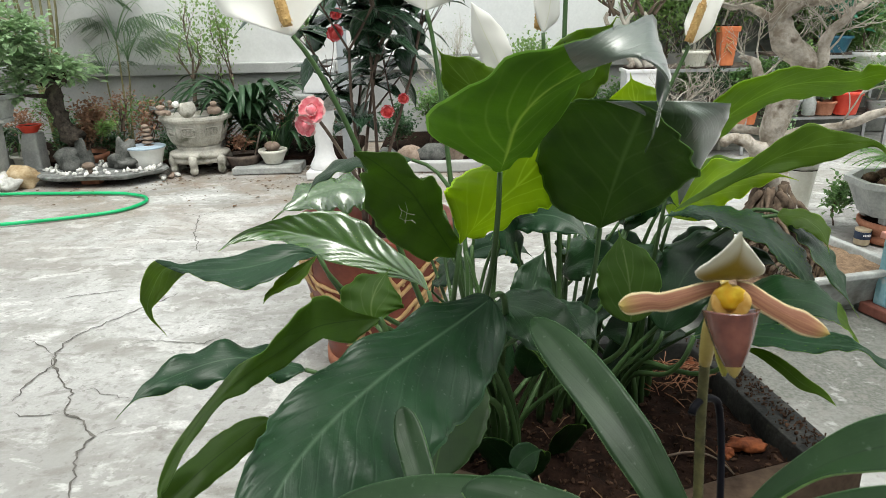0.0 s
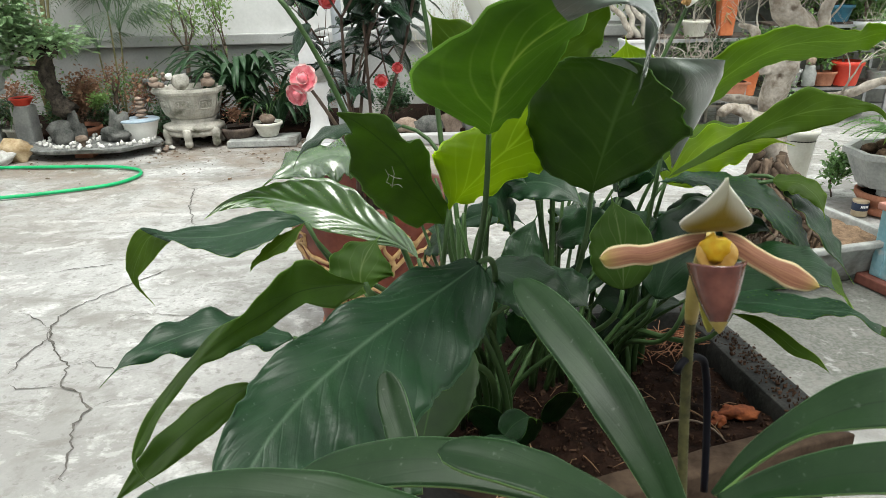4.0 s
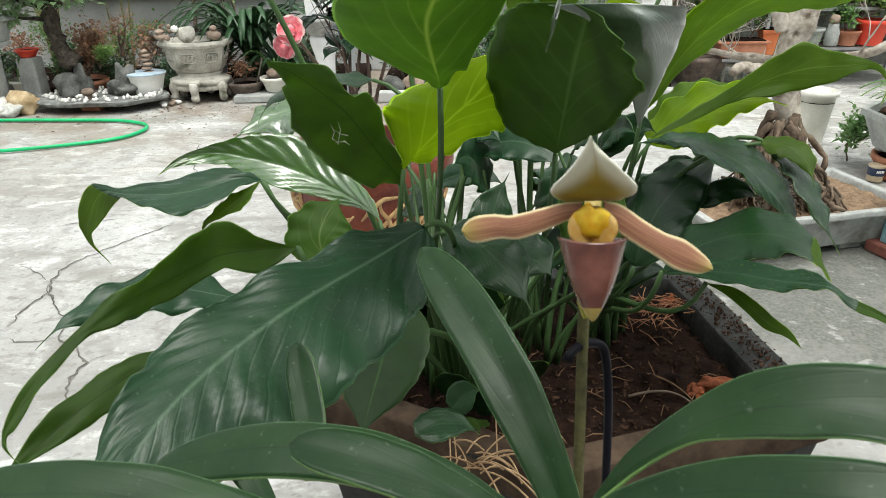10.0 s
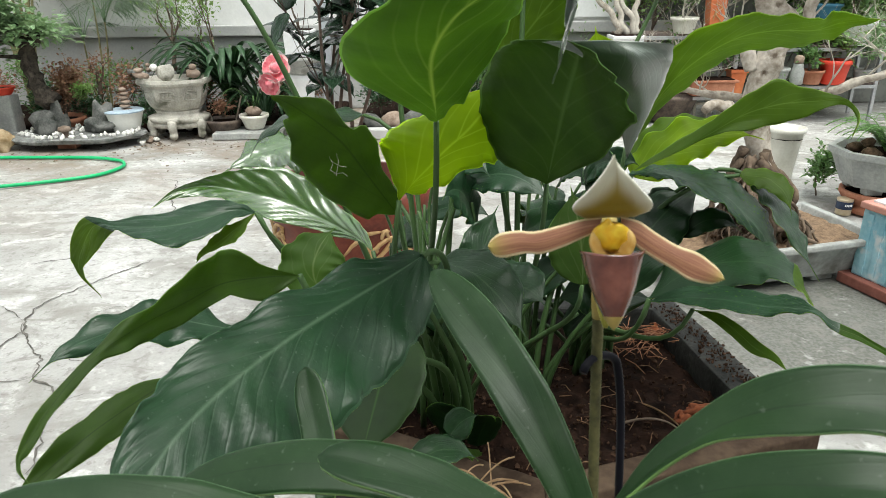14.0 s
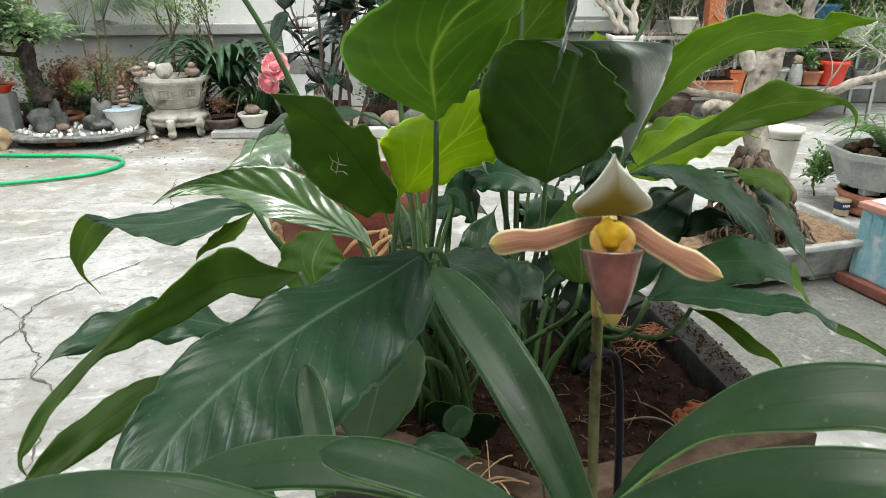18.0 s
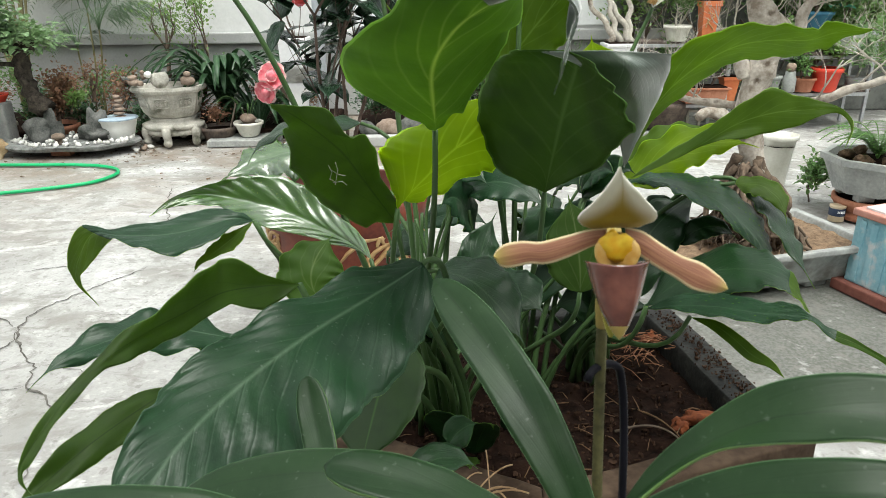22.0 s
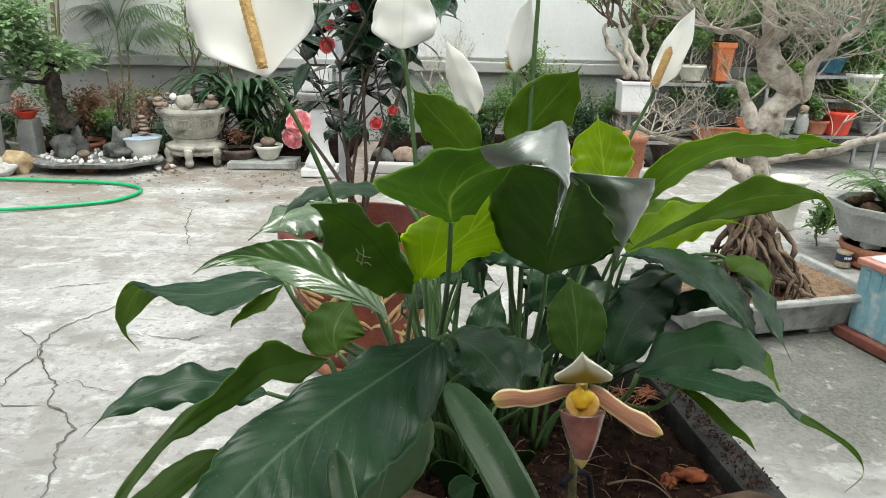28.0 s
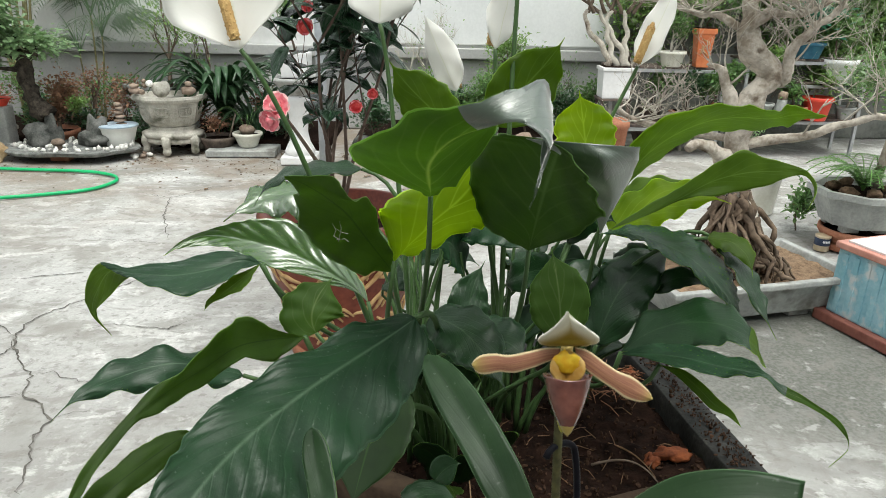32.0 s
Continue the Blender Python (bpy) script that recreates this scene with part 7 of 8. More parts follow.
# ---- west side of the yard: pots along the wall ----
def palm(at, label, canes, height, frond, seed, lean=0.25, cane_r=0.016, reach=0.35, pinnae=22):
    rnd = random.Random(seed)
    ob = thing("palm", at, label, "palm")
    for k in range(canes):
        a = rnd.uniform(0, 6.28)
        d = Vector((math.cos(a), math.sin(a) * 0.5, 0))
        h = height * rnd.uniform(0.75, 1.1)
        base = d * 0.05
        top = base + d * lean * h * rnd.uniform(0.5, 1.2) + Vector((0, 0, h))
        tube("cane", curve_pts(base, base + Vector((0, 0, h * 0.4)), top - Vector((0, 0, h * 0.3)), top, 8), [cane_r * (1 - 0.06 * i) for i in range(9)], M_CANE, ob, 7)
        for f in range(3 if canes > 2 else 7):
            b = a + rnd.uniform(-2.2, 2.2)
            e = Vector((math.cos(b), math.sin(b) * 0.6, 0))
            L = frond * rnd.uniform(0.75, 1.15)
            c = curve_pts(top, top + e * L * 0.2 + Vector((0, 0, L * 0.5)), top + e * L * 0.7 + Vector((0, 0, L * reach)), top + e * L - Vector((0, 0, L * 0.15)), 14)
            vs, fs = tube_data(c, [0.005 - 0.0003 * i for i in range(15)], 4)
            uv = [(0.5, 0.5)] * len(vs)
            for i in range(pinnae):
                t = 0.15 + 0.84 * i / pinnae
                p = bez(*[Vector(x) for x in (c[0], c[5], c[10], c[14])], t)
                w = L * 0.36 * math.sin(math.pi * min(1, 0.2 + t * 0.75))
                s = e.cross(Vector((0, 0, 1)))
                for sg in (-1, 1):
                    q = p + (s * sg * 0.85 + e * 0.55).normalized() * w - Vector((0, 0, w * rnd.uniform(0.3, 0.75)))
                    m = (p + q) / 2 + Vector((0, 0, w * 0.10))
                    n = len(vs)
                    wd = e * 0.0065
                    vs += [p - wd, p + wd, m + wd, m - wd, q]
                    uv += [(0.2, 0), (0.8, 0), (0.8, .5), (.2, .5), (.5, 1)]
                    fs += [(n, n + 1, n + 2, n + 3), (n + 3, n + 2, n + 4)]
            link_mesh("frond", vs, fs, M_PALM, ob, True, None, uv)
    return ob


M_CANE = mat("ochre_cane", (0.16, 0.15, 0.07), (0.30, 0.27, 0.14), 14, 0.6, 0.2, 60)


def clump(name, at, label, n, length, width, seed, material, droop=0.5, spread=1.0, category="plant"):
    """Long arching strap leaves from one crown."""
    rnd = random.Random(seed)
    ob = thing(name, at, label, category)
    for k in range(n):
        a = rnd.uniform(0, 6.28)
        d = Vector((math.cos(a), math.sin(a) * 0.8, 0)) * spread
        L = length * rnd.uniform(0.6, 1.1)
        p = d * 0.03
        leaf_surface("leaf", p, p + d * L * 0.12 + Vector((0, 0, L * 0.5)), p + d * L * 0.5 + Vector((0, 0, L * 0.8)), p + d * L * 0.85 + Vector((0, 0, L * (0.75 - droop * rnd.uniform(0.5, 1.4)))), width, -d + Vector((0, 0, 1)),
                     [material, material], ob, nu=2, nv=9, shape=strap_shape, fold=0.35, wave=0.0)
    return ob


M_SAGE = leaf_mat("sage_leaf", (0.12, 0.20, 0.10), (0.22, 0.33, 0.17), 0.4, 4, 0.2, 0.1, bump=0.1)
M_LITTER = mat("brown_litter", (0.06, 0.04, 0.025), (0.19, 0.12, 0.07), 40, 0.9, 0.2, 120)
M_SHAGGY = mat("shaggy_dark_bark", (0.025, 0.021, 0.017), (0.085, 0.07, 0.055), 30, 0.95, 0.9, 90)
# grey pot on a pillar with a leaning bonsai
pil = thing("stone_pillar", (-4.031, 5.850, 0.021), "pale cement stand under a grey bonsai pot", "stand")
part("column", box_bm((0.20, 0.20, 0.50), (0, 0, 0.26), 0.02, 0.85), M_GREYPOT, pil)
part("cap", box_bm((0.26, 0.24, 0.04), (0, 0, 0.53), 0.008), M_GREYPOT, pil)
gp = thing("bonsai_pot", (-3.942, 5.850, 0.558), "glazed pale grey oblong bonsai pot with a flared rim", "pot")
part("body", box_bm((0.32, 0.24, 0.17), (0, 0, 0.115), 0.02, 0.78), M_GREYPOT, gp)
part("rim", box_bm((0.37, 0.29, 0.035), (0, 0, 0.21), 0.012), M_GREYPOT, gp)
for sx in (-0.10, 0.10):
    part("foot", box_bm((0.07, 0.16, 0.032), (sx, 0, 0.016), 0.006), M_GREYPOT, gp)
part("soil", rock_bm((0.28, 0.2, 0.05), 5, (0, 0, 0.225), 0.2), M_SOIL, gp, "", True)
def pad_bonsai(at, label, line, radius, bark, pads, leaf, material, seed):
    """A bonsai with a thick trunk along a line and flat clouds of leaves on short boughs."""
    rnd = random.Random(seed)
    o = Vector(at)
    ob = thing("bonsai", at, label, "tree")
    pts = curve_pts(*[Vector(p) - o for p in line], 14)
    vs, fs = tube_data(pts, [radius * (1 - 0.04 * i) for i in range(15)], 12)
    link_mesh("trunk", [v + Vector((noise.noise(v * 25), noise.noise(v * 25 + Vector((4, 0, 0))), noise.noise(v * 25 + Vector((0, 4, 0))))) * radius * 0.6 for v in vs], fs, bark, ob)
    for c, rx, n in pads:
        c = Vector(c) - o
        root = min(pts[5:], key=lambda p: (p - c).length)
        tube("bough", curve_pts(root, root.lerp(c, 0.3) + Vector((0, 0, 0.04)), root.lerp(c, 0.7) - Vector((0, 0, 0.03)), c, 8), [radius * 0.35 * (1 - 0.09 * i) for i in range(9)], bark, ob, 6)
        places = []
        for _ in range(int(n * 0.6)):
            d = Vector((rnd.gauss(0, 0.45), rnd.gauss(0, 0.45), rnd.gauss(0, 0.16)))
            places.append((c + d * rx, d + Vector((0, 0, 0.3))))
        leaf_cloud("crown", places, leaf * 1.35, [material], ob, 0.7, seed + n)
    return ob


pad_bonsai((-3.913, 5.850, 0.944), "leaning bonsai with pads of small pale green leaves", ((-3.928, 5.850, 0.943), (-3.917, 5.850, 1.068), (-3.839, 5.850, 1.185), (-3.720, 5.850, 1.391)), 0.045, M_TWIG, (((-3.858, 5.850, 1.275), 0.22, 300), ((-3.621, 5.800, 1.275), 0.26, 420), ((-3.557, 5.900, 1.339), 0.2, 260), ((-3.720, 5.750, 1.147), 0.2, 260), ((-4.059, 5.850, 1.222), 0.28, 350), ((-3.792, 5.900, 1.434), 0.26, 350), ((-3.629, 5.900, 1.183), 0.16, 160)), 0.05, M_SAGE, 31)
pad_bonsai((-3.388, 6.100, 0.352), "bonsai with a dark shaggy trunk and flat leaf pads", ((-3.390, 6.100, 0.336), (-3.527, 6.100, 0.484), (-3.593, 6.100, 0.756), (-3.418, 6.100, 0.919)), 0.085, M_SHAGGY, (((-3.703, 6.050, 1.021), 0.26, 380), ((-3.532, 6.100, 1.011), 0.28, 450), ((-3.363, 6.100, 0.950), 0.24, 380), ((-3.716, 6.000, 0.904), 0.2, 240), ((-3.676, 6.200, 1.112), 0.2, 220), ((-3.785, 6.000, 0.781), 0.14, 140)), 0.052, M_SAGE, 32)
pot("terracotta_bowl", (-3.520, 6.371, 0.000), [(0.13, 0), (0.15, 0.02), (0.22, 0.14), (0.235, 0.15), (0.235, 0.18)], M_TERRA, "wide red terracotta bowl by the wall", 32)
shrub("dry_shrub", (-3.383, 6.250, 0.170), "low brown shrub with dry reddish leaves", 0.52, 0.04, 1100, [M_DRYLEAF], 33, 3, 4, 0.02, 1.3, M_DARKTWIG, (0, 0), 0.5)
shrub("creeper", (-3.235, 6.200, 0.301), "trailing pale green creeper over the rocks", 0.26, 0.035, 350, [M_GREEN2], 34, 2, 4, 0.01, 1.3, M_DARKTWIG, (0.2, -0.2), 0.45)
pot("grey_pot", (-4.287, 6.291, 0.000), [(0.12, 0), (0.13, 0.01), (0.145, 0.20), (0.155, 0.205), (0.155, 0.235)], M_GREYPOT, "plain grey round flowerpot", 28)
pot("cream_pot", (-3.988, 6.323, 0.000), [(0.10, 0), (0.11, 0.01), (0.145, 0.17), (0.165, 0.175), (0.165, 0.20)], M_CREAMPOT, "cream flowerpot with a rolled rim", 28)
clump("spider_plant", (-4.287, 6.291, 0.19), "dark strap-leaved plant in a grey pot", 26, 0.42, 0.022, 5, M_DEEP)
clump("spider_plant", (-3.988, 6.323, 0.16), "dark strap-leaved plant in a cream pot", 26, 0.40, 0.020, 6, M_GREEN)
for i, (p, s) in enumerate((((-3.995, 5.764, 0.000), (.40, .22, .15)), ((-3.855, 5.735, 0.000), (.20, .14, .12)), ((-3.779, 5.828, 0.000), (.24, .16, .22)), ((-4.186, 5.832, 0.000), (.20, .14, .20)))):
    r = part("rock", rock_bm(s, 80 + i, (0, 0, s[2] * 0.35), 0.55, 3), M_PALESTONE if i != 2 else mat("tan_rock", (0.36, 0.25, 0.13), (0.58, 0.46, 0.30), 14, 0.85, 0.4, 60), None, "", True)
    r.location = p
    tagged(r, "craggy tan rock on the concrete" if i == 2 else "rough white rock on the concrete", "rock")
rs = thing("stone_block", (-3.830, 6.150, 0), "rough grey stone block behind the pots", "block")
part("block", box_bm((0.16, 0.16, 0.42), (0, 0, 0.21), 0.02), M_GREYPOT, rs)
pot("red_bowl", (-3.830, 6.150, 0.42), [(0.06, 0), (0.065, 0.01), (0.09, 0.05), (0.10, 0.055), (0.10, 0.07)], M_REDPLASTIC, "small red plastic bowl on a stone block", 24)

palm((-4.252, 7.334, 0.000), "areca palm with tall ringed canes by the wall", 8, 2.05, 1.05, 3, 0.14, 0.019, 0.30, 34)
palm((-3.542, 7.404, 0.000), "slender young palm with feathery drooping fronds", 2, 1.05, 0.80, 8, 0.10, 0.014, 0.95, 22)
palm((-3.663, 7.557, -0.000), "slender young palm beside a stone tray", 1, 0.85, 0.74, 9, 0.08, 0.014, 0.95, 22)
shrub("driftwood_shrub", (-3.205, 6.600, 0.337), "dark bare-branched shrub with a few leaves", 0.42, 0.035, 130, [M_DRYLEAF], 35, 3, 3, 0.022, 1.2, M_DARKTWIG)
pot("dark_bowl", (-2.675, 7.0, 0.30), [(0.22, 0), (0.26, 0.02), (0.35, 0.19), (0.385, 0.20), (0.385, 0.24)], M_SLATE, "wide dark grey bowl planter behind the stone planter", 36)
st_ = thing("cement_stand", (-2.675, 7.0, 0), "plain grey cement block stand", "stand")
part("block", box_bm((0.5, 0.4, 0.30), (0, 0, 0.15), 0.01), M_GREYPOT, st_)
shrub("flowering_shrub", (-2.616, 7.0, 0.50), "airy bare-twigged shrub with sparse leaves and tiny pink buds", 1.0, 0.045, 230, [M_GREEN2], 36, 4, 3, 0.024, 0.75, M_DARKTWIG, (0, 0), 0.45, 0.4, 0.22)
shrub("flowering_shrub", (-2.358, 7.2, 0.30), "tall airy shrub with sparse green leaves by the wall", 1.15, 0.055, 380, [M_GREEN2], 37, 4, 3, 0.02, 0.7, M_DARKTWIG, (0.15, 0), 0.4, 0.5, 0.2)
clump("clivia", (-2.025, 6.75, 0.20), "dense clump of arching dark green strap leaves", 70, 0.98, 0.060, 7, M_DEEP, 0.34)
clump("clivia", (-1.675, 6.6, 0.06), "clump of arching green strap leaves", 40, 0.75, 0.048, 8, M_DEEP, 0.42)
pot("dark_clay_bowl", (-2.002, 6.379, 0.000), [(0.09, 0), (0.11, 0.01), (0.16, 0.11), (0.17, 0.12), (0.17, 0.145)], M_IRON, "shallow dark clay bowl", 28)
shrub("dry_plant", (-1.981, 6.300, 0.169), "withered low plant in a dark bowl", 0.20, 0.05, 110, [M_DRYLEAF], 38, 2, 4, 0.008, 1.2)
sl = part("paving_slab", box_bm((0.62, 0.34, 0.055), (0, 0, 0.027), 0.006), M_GREYPOT, None)
sl.matrix_world = pose(*((-1.747, 6.304, 0.000)), 0, 0, 3)
tagged(sl, "thin worn cement slab lying on the ground", "slab")
pot("cream_pot", (-1.713, 6.336, 0.056), [(0.07, 0), (0.085, 0.012), (0.12, 0.10), (0.135, 0.11), (0.135, 0.135)], M_CREAMPOT, "small cream bowl pot with a brown bulb", 28)
bl = part("bulb", rock_bm((0.15, 0.13, 0.10), 91, (0, 0, 0.03), 0.3), M_BROWNSTONE, None, "", True)
bl.location = (-1.713, 6.336, 0.185)
tagged(bl, "knobbly brown caudex bulb in a cream pot", "plant")
clump("bulb_leaf_plant", (-1.713, 6.336, 0.22), "few thin arching green stems from a bulb", 7, 0.42, 0.012, 11, M_GREEN, 0.5)
pk = part("stick", lathe_bm([(0.008, 0), (0.008, 0.30), (0.0, 0.302)], 8), M_TWIG, None)
pk.matrix_world = Matrix.Translation((-1.934, 6.446, 0.000)) @ pose(0, 0, 0.055, 0, 18, 0)
tagged(pk, "pale wooden stick leaning on a pot", "stick")

for i in range(17):
    shrub("undergrowth", (-4.45 + 0.20 * i, 6.62 + 0.24 * (i % 3), 0.0), "low tangle of dark leaves and dry stems by the wall", 0.46 + 0.13 * (i % 3), 0.05, 300, [(M_DEEP, M_DRYLEAF, M_GREEN)[i % 3]], 140 + i, 3, 4, 0.012, 1.4, M_DARKTWIG)
bank = part("earth_bank", box_bm((4.6, 1.15, 0.10), (0, 0, 0.03), 0.03), M_SOIL, None)
bank.location = (-3.3, 7.09, 0)
tagged(bank, "dark earth strip along the foot of the wall", "bed", kind="structure")

# white baluster vase with a basin and a white box, and a steel pole
vz = thing("baluster_pedestal", (-1.170, 6.013, 0.000), "weathered white cement baluster pedestal", "pedestal")
part("base", box_bm((0.30, 0.30, 0.07), (0, 0, 0.035), 0.012), M_WHITE, vz)
part("shaft", lathe_bm([(0.12, 0.07), (0.135, 0.10), (0.12, 0.13), (0.09, 0.19), (0.075, 0.27), (0.085, 0.42), (0.115, 0.52), (0.12, 0.57), (0.10, 0.59), (0.0, 0.59)], 28), M_WHITE, vz, "", True)
pot("basin", (-1.170, 6.013, 0.59), [(0.11, 0), (0.13, 0.015), (0.20, 0.11), (0.23, 0.12), (0.23, 0.15)], M_GREYPOT, "pale grey basin pot on the pedestal", 30)
wb = thing("white_box_planter", (-1.170, 6.013, 0.735), "square white planter box standing in a basin", "planter")
part("body", box_bm((0.24, 0.24, 0.21), (0, 0, 0.105), 0.012, 0.92), M_WHITE, wb)
part("soil", box_bm((0.20, 0.20, 0.02), (0, 0, 0.205), 0.006), M_SOIL, wb)
shrub("small_shrub", (-1.170, 6.013, 0.94), "sparse green shrub in a white planter", 0.5, 0.05, 120, [M_GREEN], 39, 3, 3, 0.012, 0.8)
M_POLE = mat("pale_blue_grey_paint", (0.42, 0.46, 0.50), (0.55, 0.59, 0.63), 6, 0.45, 0.05, 50)
pl_ = thing("steel_pole", (-0.910, 5.700, 0), "round grey galvanised steel pole", "pole")
part("tube", lathe_bm([(0.042, 0.0), (0.042, 3.2), (0.0, 3.2)], 20), M_POLE, pl_, "", True)
part("base_flange", lathe_bm([(0.08, 0.0), (0.08, 0.012), (0.043, 0.014)], 20), M_STEEL, pl_)

# ---- middle of the back wall ----
shrub("bare_shrub", (0.131, 7.2, 0.10), "pale leafless twiggy shrub against the wall", 1.25, 0.03, 60, [M_GREEN2], 40, 4, 4, 0.02, 0.9, M_PALETWIG, (0, 0), 0.5, 0.35)
shrub("hedge_shrub", (0.394, 6.5, 0.25), "rounded small-leaved green shrub", 0.62, 0.04, 900, [M_GREEN], 41, 3, 4, 0.02, 1.1, M_DARKTWIG)
shrub("hedge_shrub", (0.806, 7.0, 0.30), "light airy green shrub by the wall", 0.9, 0.045, 800, [M_GREEN2], 42, 4, 3, 0.018, 0.8, M_DARKTWIG)
shrub("hedge_shrub", (1.336, 7.1, 0.10), "airy narrow-leaved green shrub", 0.8, 0.055, 700, [M_GREEN], 43, 3, 4, 0.018, 0.9, M_DARKTWIG, (0, 0), 0.25)
shrub("low_shrub", (0.189, 6.3, 0.12), "low dark shrub with twisting stems", 0.42, 0.035, 500, [M_DEEP], 44, 3, 4, 0.03, 1.2, M_TWIG)
kb = part("planting_bed_kerb", box_bm((2.6, 0.12, 0.09), (0, 0, 0.045), 0.012), M_LEDGE, None)
kb.location = (0.55, 6.15, -0.006)
tagged(kb, "low grey cement kerb along the planting bed", "kerb", kind="structure")
bd = part("planting_bed", box_bm((2.6, 1.4, 0.12), (0, 0, 0.05), 0.02), M_SOIL, None)
bd.location = (0.55, 6.94, 0)
tagged(bd, "dark earth planting bed along the wall", "bed", kind="structure")

for i in range(8):
    shrub("bed_shrub", (-0.55 + 0.30 * i, 6.55 + 0.22 * (i % 3), 0.10), "dense low green shrub in the planting bed", 0.50 + 0.14 * (i % 3), 0.05, 520, [(M_DEEP, M_GREEN, M_GREEN2)[i % 3]], 160 + i, 3, 4, 0.014, 1.3, M_DARKTWIG)
for i in range(12):
    r = part("rock", rock_bm((0.22 + 0.05 * (i % 3), 0.18, 0.16 + 0.04 * (i % 4)), 220 + i, (0, 0, 0.05), 0.5, 2), M_BROWNSTONE if i % 2 else M_DARKSTONE, None, "", True)
    r.location = (-0.62 + 0.205 * i, 6.30, 0.06)
    tagged(r, "rough brown rock edging the planting bed", "rock", "rocks along the planting bed")

# ---- bonsai on the white pedestal ----
stand = thing("plant_stand", (1.665, 6.45, 0), "rusty iron stand under a white planter", "stand")
for sx in (-0.12, 0.12):
    for sy in (-0.11, 0.11):
        part("leg", box_bm((0.025, 0.025, 0.54), (sx, sy, 0.27), 0.003), M_IRON, stand)
part("top_plate", box_bm((0.29, 0.27, 0.02), (0, 0, 0.55), 0.004), M_IRON, stand)
part("lower_rail", box_bm((0.24, 0.02, 0.02), (0, -0.11, 0.16), 0.003), M_IRON, stand)
wpd = thing("white_planter", (1.665, 6.45, 0.56), "square white planter with chipped paint on an iron stand", "planter")
part("body", box_bm((0.27, 0.25, 0.27), (0, 0, 0.135), 0.012, 0.94), M_WHITE, wpd)
part("rim", box_bm((0.29, 0.27, 0.03), (0, 0, 0.262), 0.006), M_WHITE, wpd)
part("soil", box_bm((0.24, 0.22, 0.02), (0, 0, 0.275), 0.005), M_SOIL, wpd)
root_bonsai = thing("raised_root_bonsai", (1.690, 6.45, 0.84), "raised-root bonsai with pale twisting stems and a green crown", "tree")
rnd = random.Random(17)
for k, x in enumerate((-0.22, -0.05, 0.06, 0.17)):
    a = Vector((x * 0.5, 0, 0)); b = Vector((-0.32 + k * 0.10, 0, 0.48))
    pts = curve_pts(a, a + Vector((0.09 * (-1) ** k, 0.02, 0.16)), b + Vector((0.12 * (-1) ** (k + 1), 0, -0.18)), b, 14)
    tube("root_stem", [p + Vector((0.014 * math.sin(i * 1.3 + k), 0, 0)) for i, p in enumerate(pts)], [0.032 - 0.001 * i for i in range(15)], M_PALETWIG if k else M_BARK, root_bonsai, 8)
tips, chunks = [], []
for k in range(9):
    grow((-0.32 + 0.05 * k, 0, 0.46), (rnd.uniform(-0.9, 0.9), rnd.uniform(-0.5, 0.5), 0.8), 0.26, 0.018, 3, rnd, 3, 0.3, 0.2, 0.7, tips, chunks, 6, 1.0)
vs, fs = join(chunks)
link_mesh("branchwork", vs, fs, M_DARKTWIG, root_bonsai)
leaf_cloud("crown", [(p + Vector((rnd.gauss(0, .03), rnd.gauss(0, .03), rnd.gauss(0, .03))), d) for p, d in rnd.choices(tips, k=1100)], 0.05, [M_GREEN2], root_bonsai, 0.4, 5)

# ---- plant racks in the east corner ----
def rack(at, width, levels, depth=0.36, label="rusty steel plant rack with plank shelves"):
    ob = thing("plant_rack", at, label, "rack")
    for sx in (-width / 2, width / 2):
        for sy in (-depth / 2, depth / 2):
            part("post", box_bm((0.03, 0.03, levels[-1]), (sx, sy, levels[-1] / 2), 0.003), M_STEEL, ob)
    for z in levels:
        for k in range(4):
            part("shelf_slat", box_bm((width + 0.08, depth / 4 - 0.012, 0.022), (0, -depth / 2 + depth / 8 + k * depth / 4, z + 0.011), 0.003), M_IRON, ob)
        part("front_rail", box_bm((width, 0.025, 0.03), (0, -depth / 2 - 0.012, z - 0.015), 0.003), M_STEEL, ob)
    return ob


RX = 2.207
Z1, Z2 = 0.813, 0.262
rack((RX, 6.75, 0), 1.05, (Z2, Z1))
rack((RX + 1.35, 6.85, 0), 1.15, (0.338, 0.683, 0.900))


def square_pot(name, at, size, material, label, taper=0.72, rim=True):
    ob = thing(name, at, label, "pot")
    part("body", box_bm(size, (0, 0, size[2] / 2), 0.008, taper), material, ob)
    if rim:
        part("rim", box_bm((size[0] * 1.10, size[1] * 1.10, size[2] * 0.14), (0, 0, size[2] * 0.95), 0.006), material, ob)
    part("soil", box_bm((size[0] * 0.92, size[1] * 0.92, 0.02), (0, 0, size[2] * 1.02), 0.005), M_SOIL, ob)
    return ob


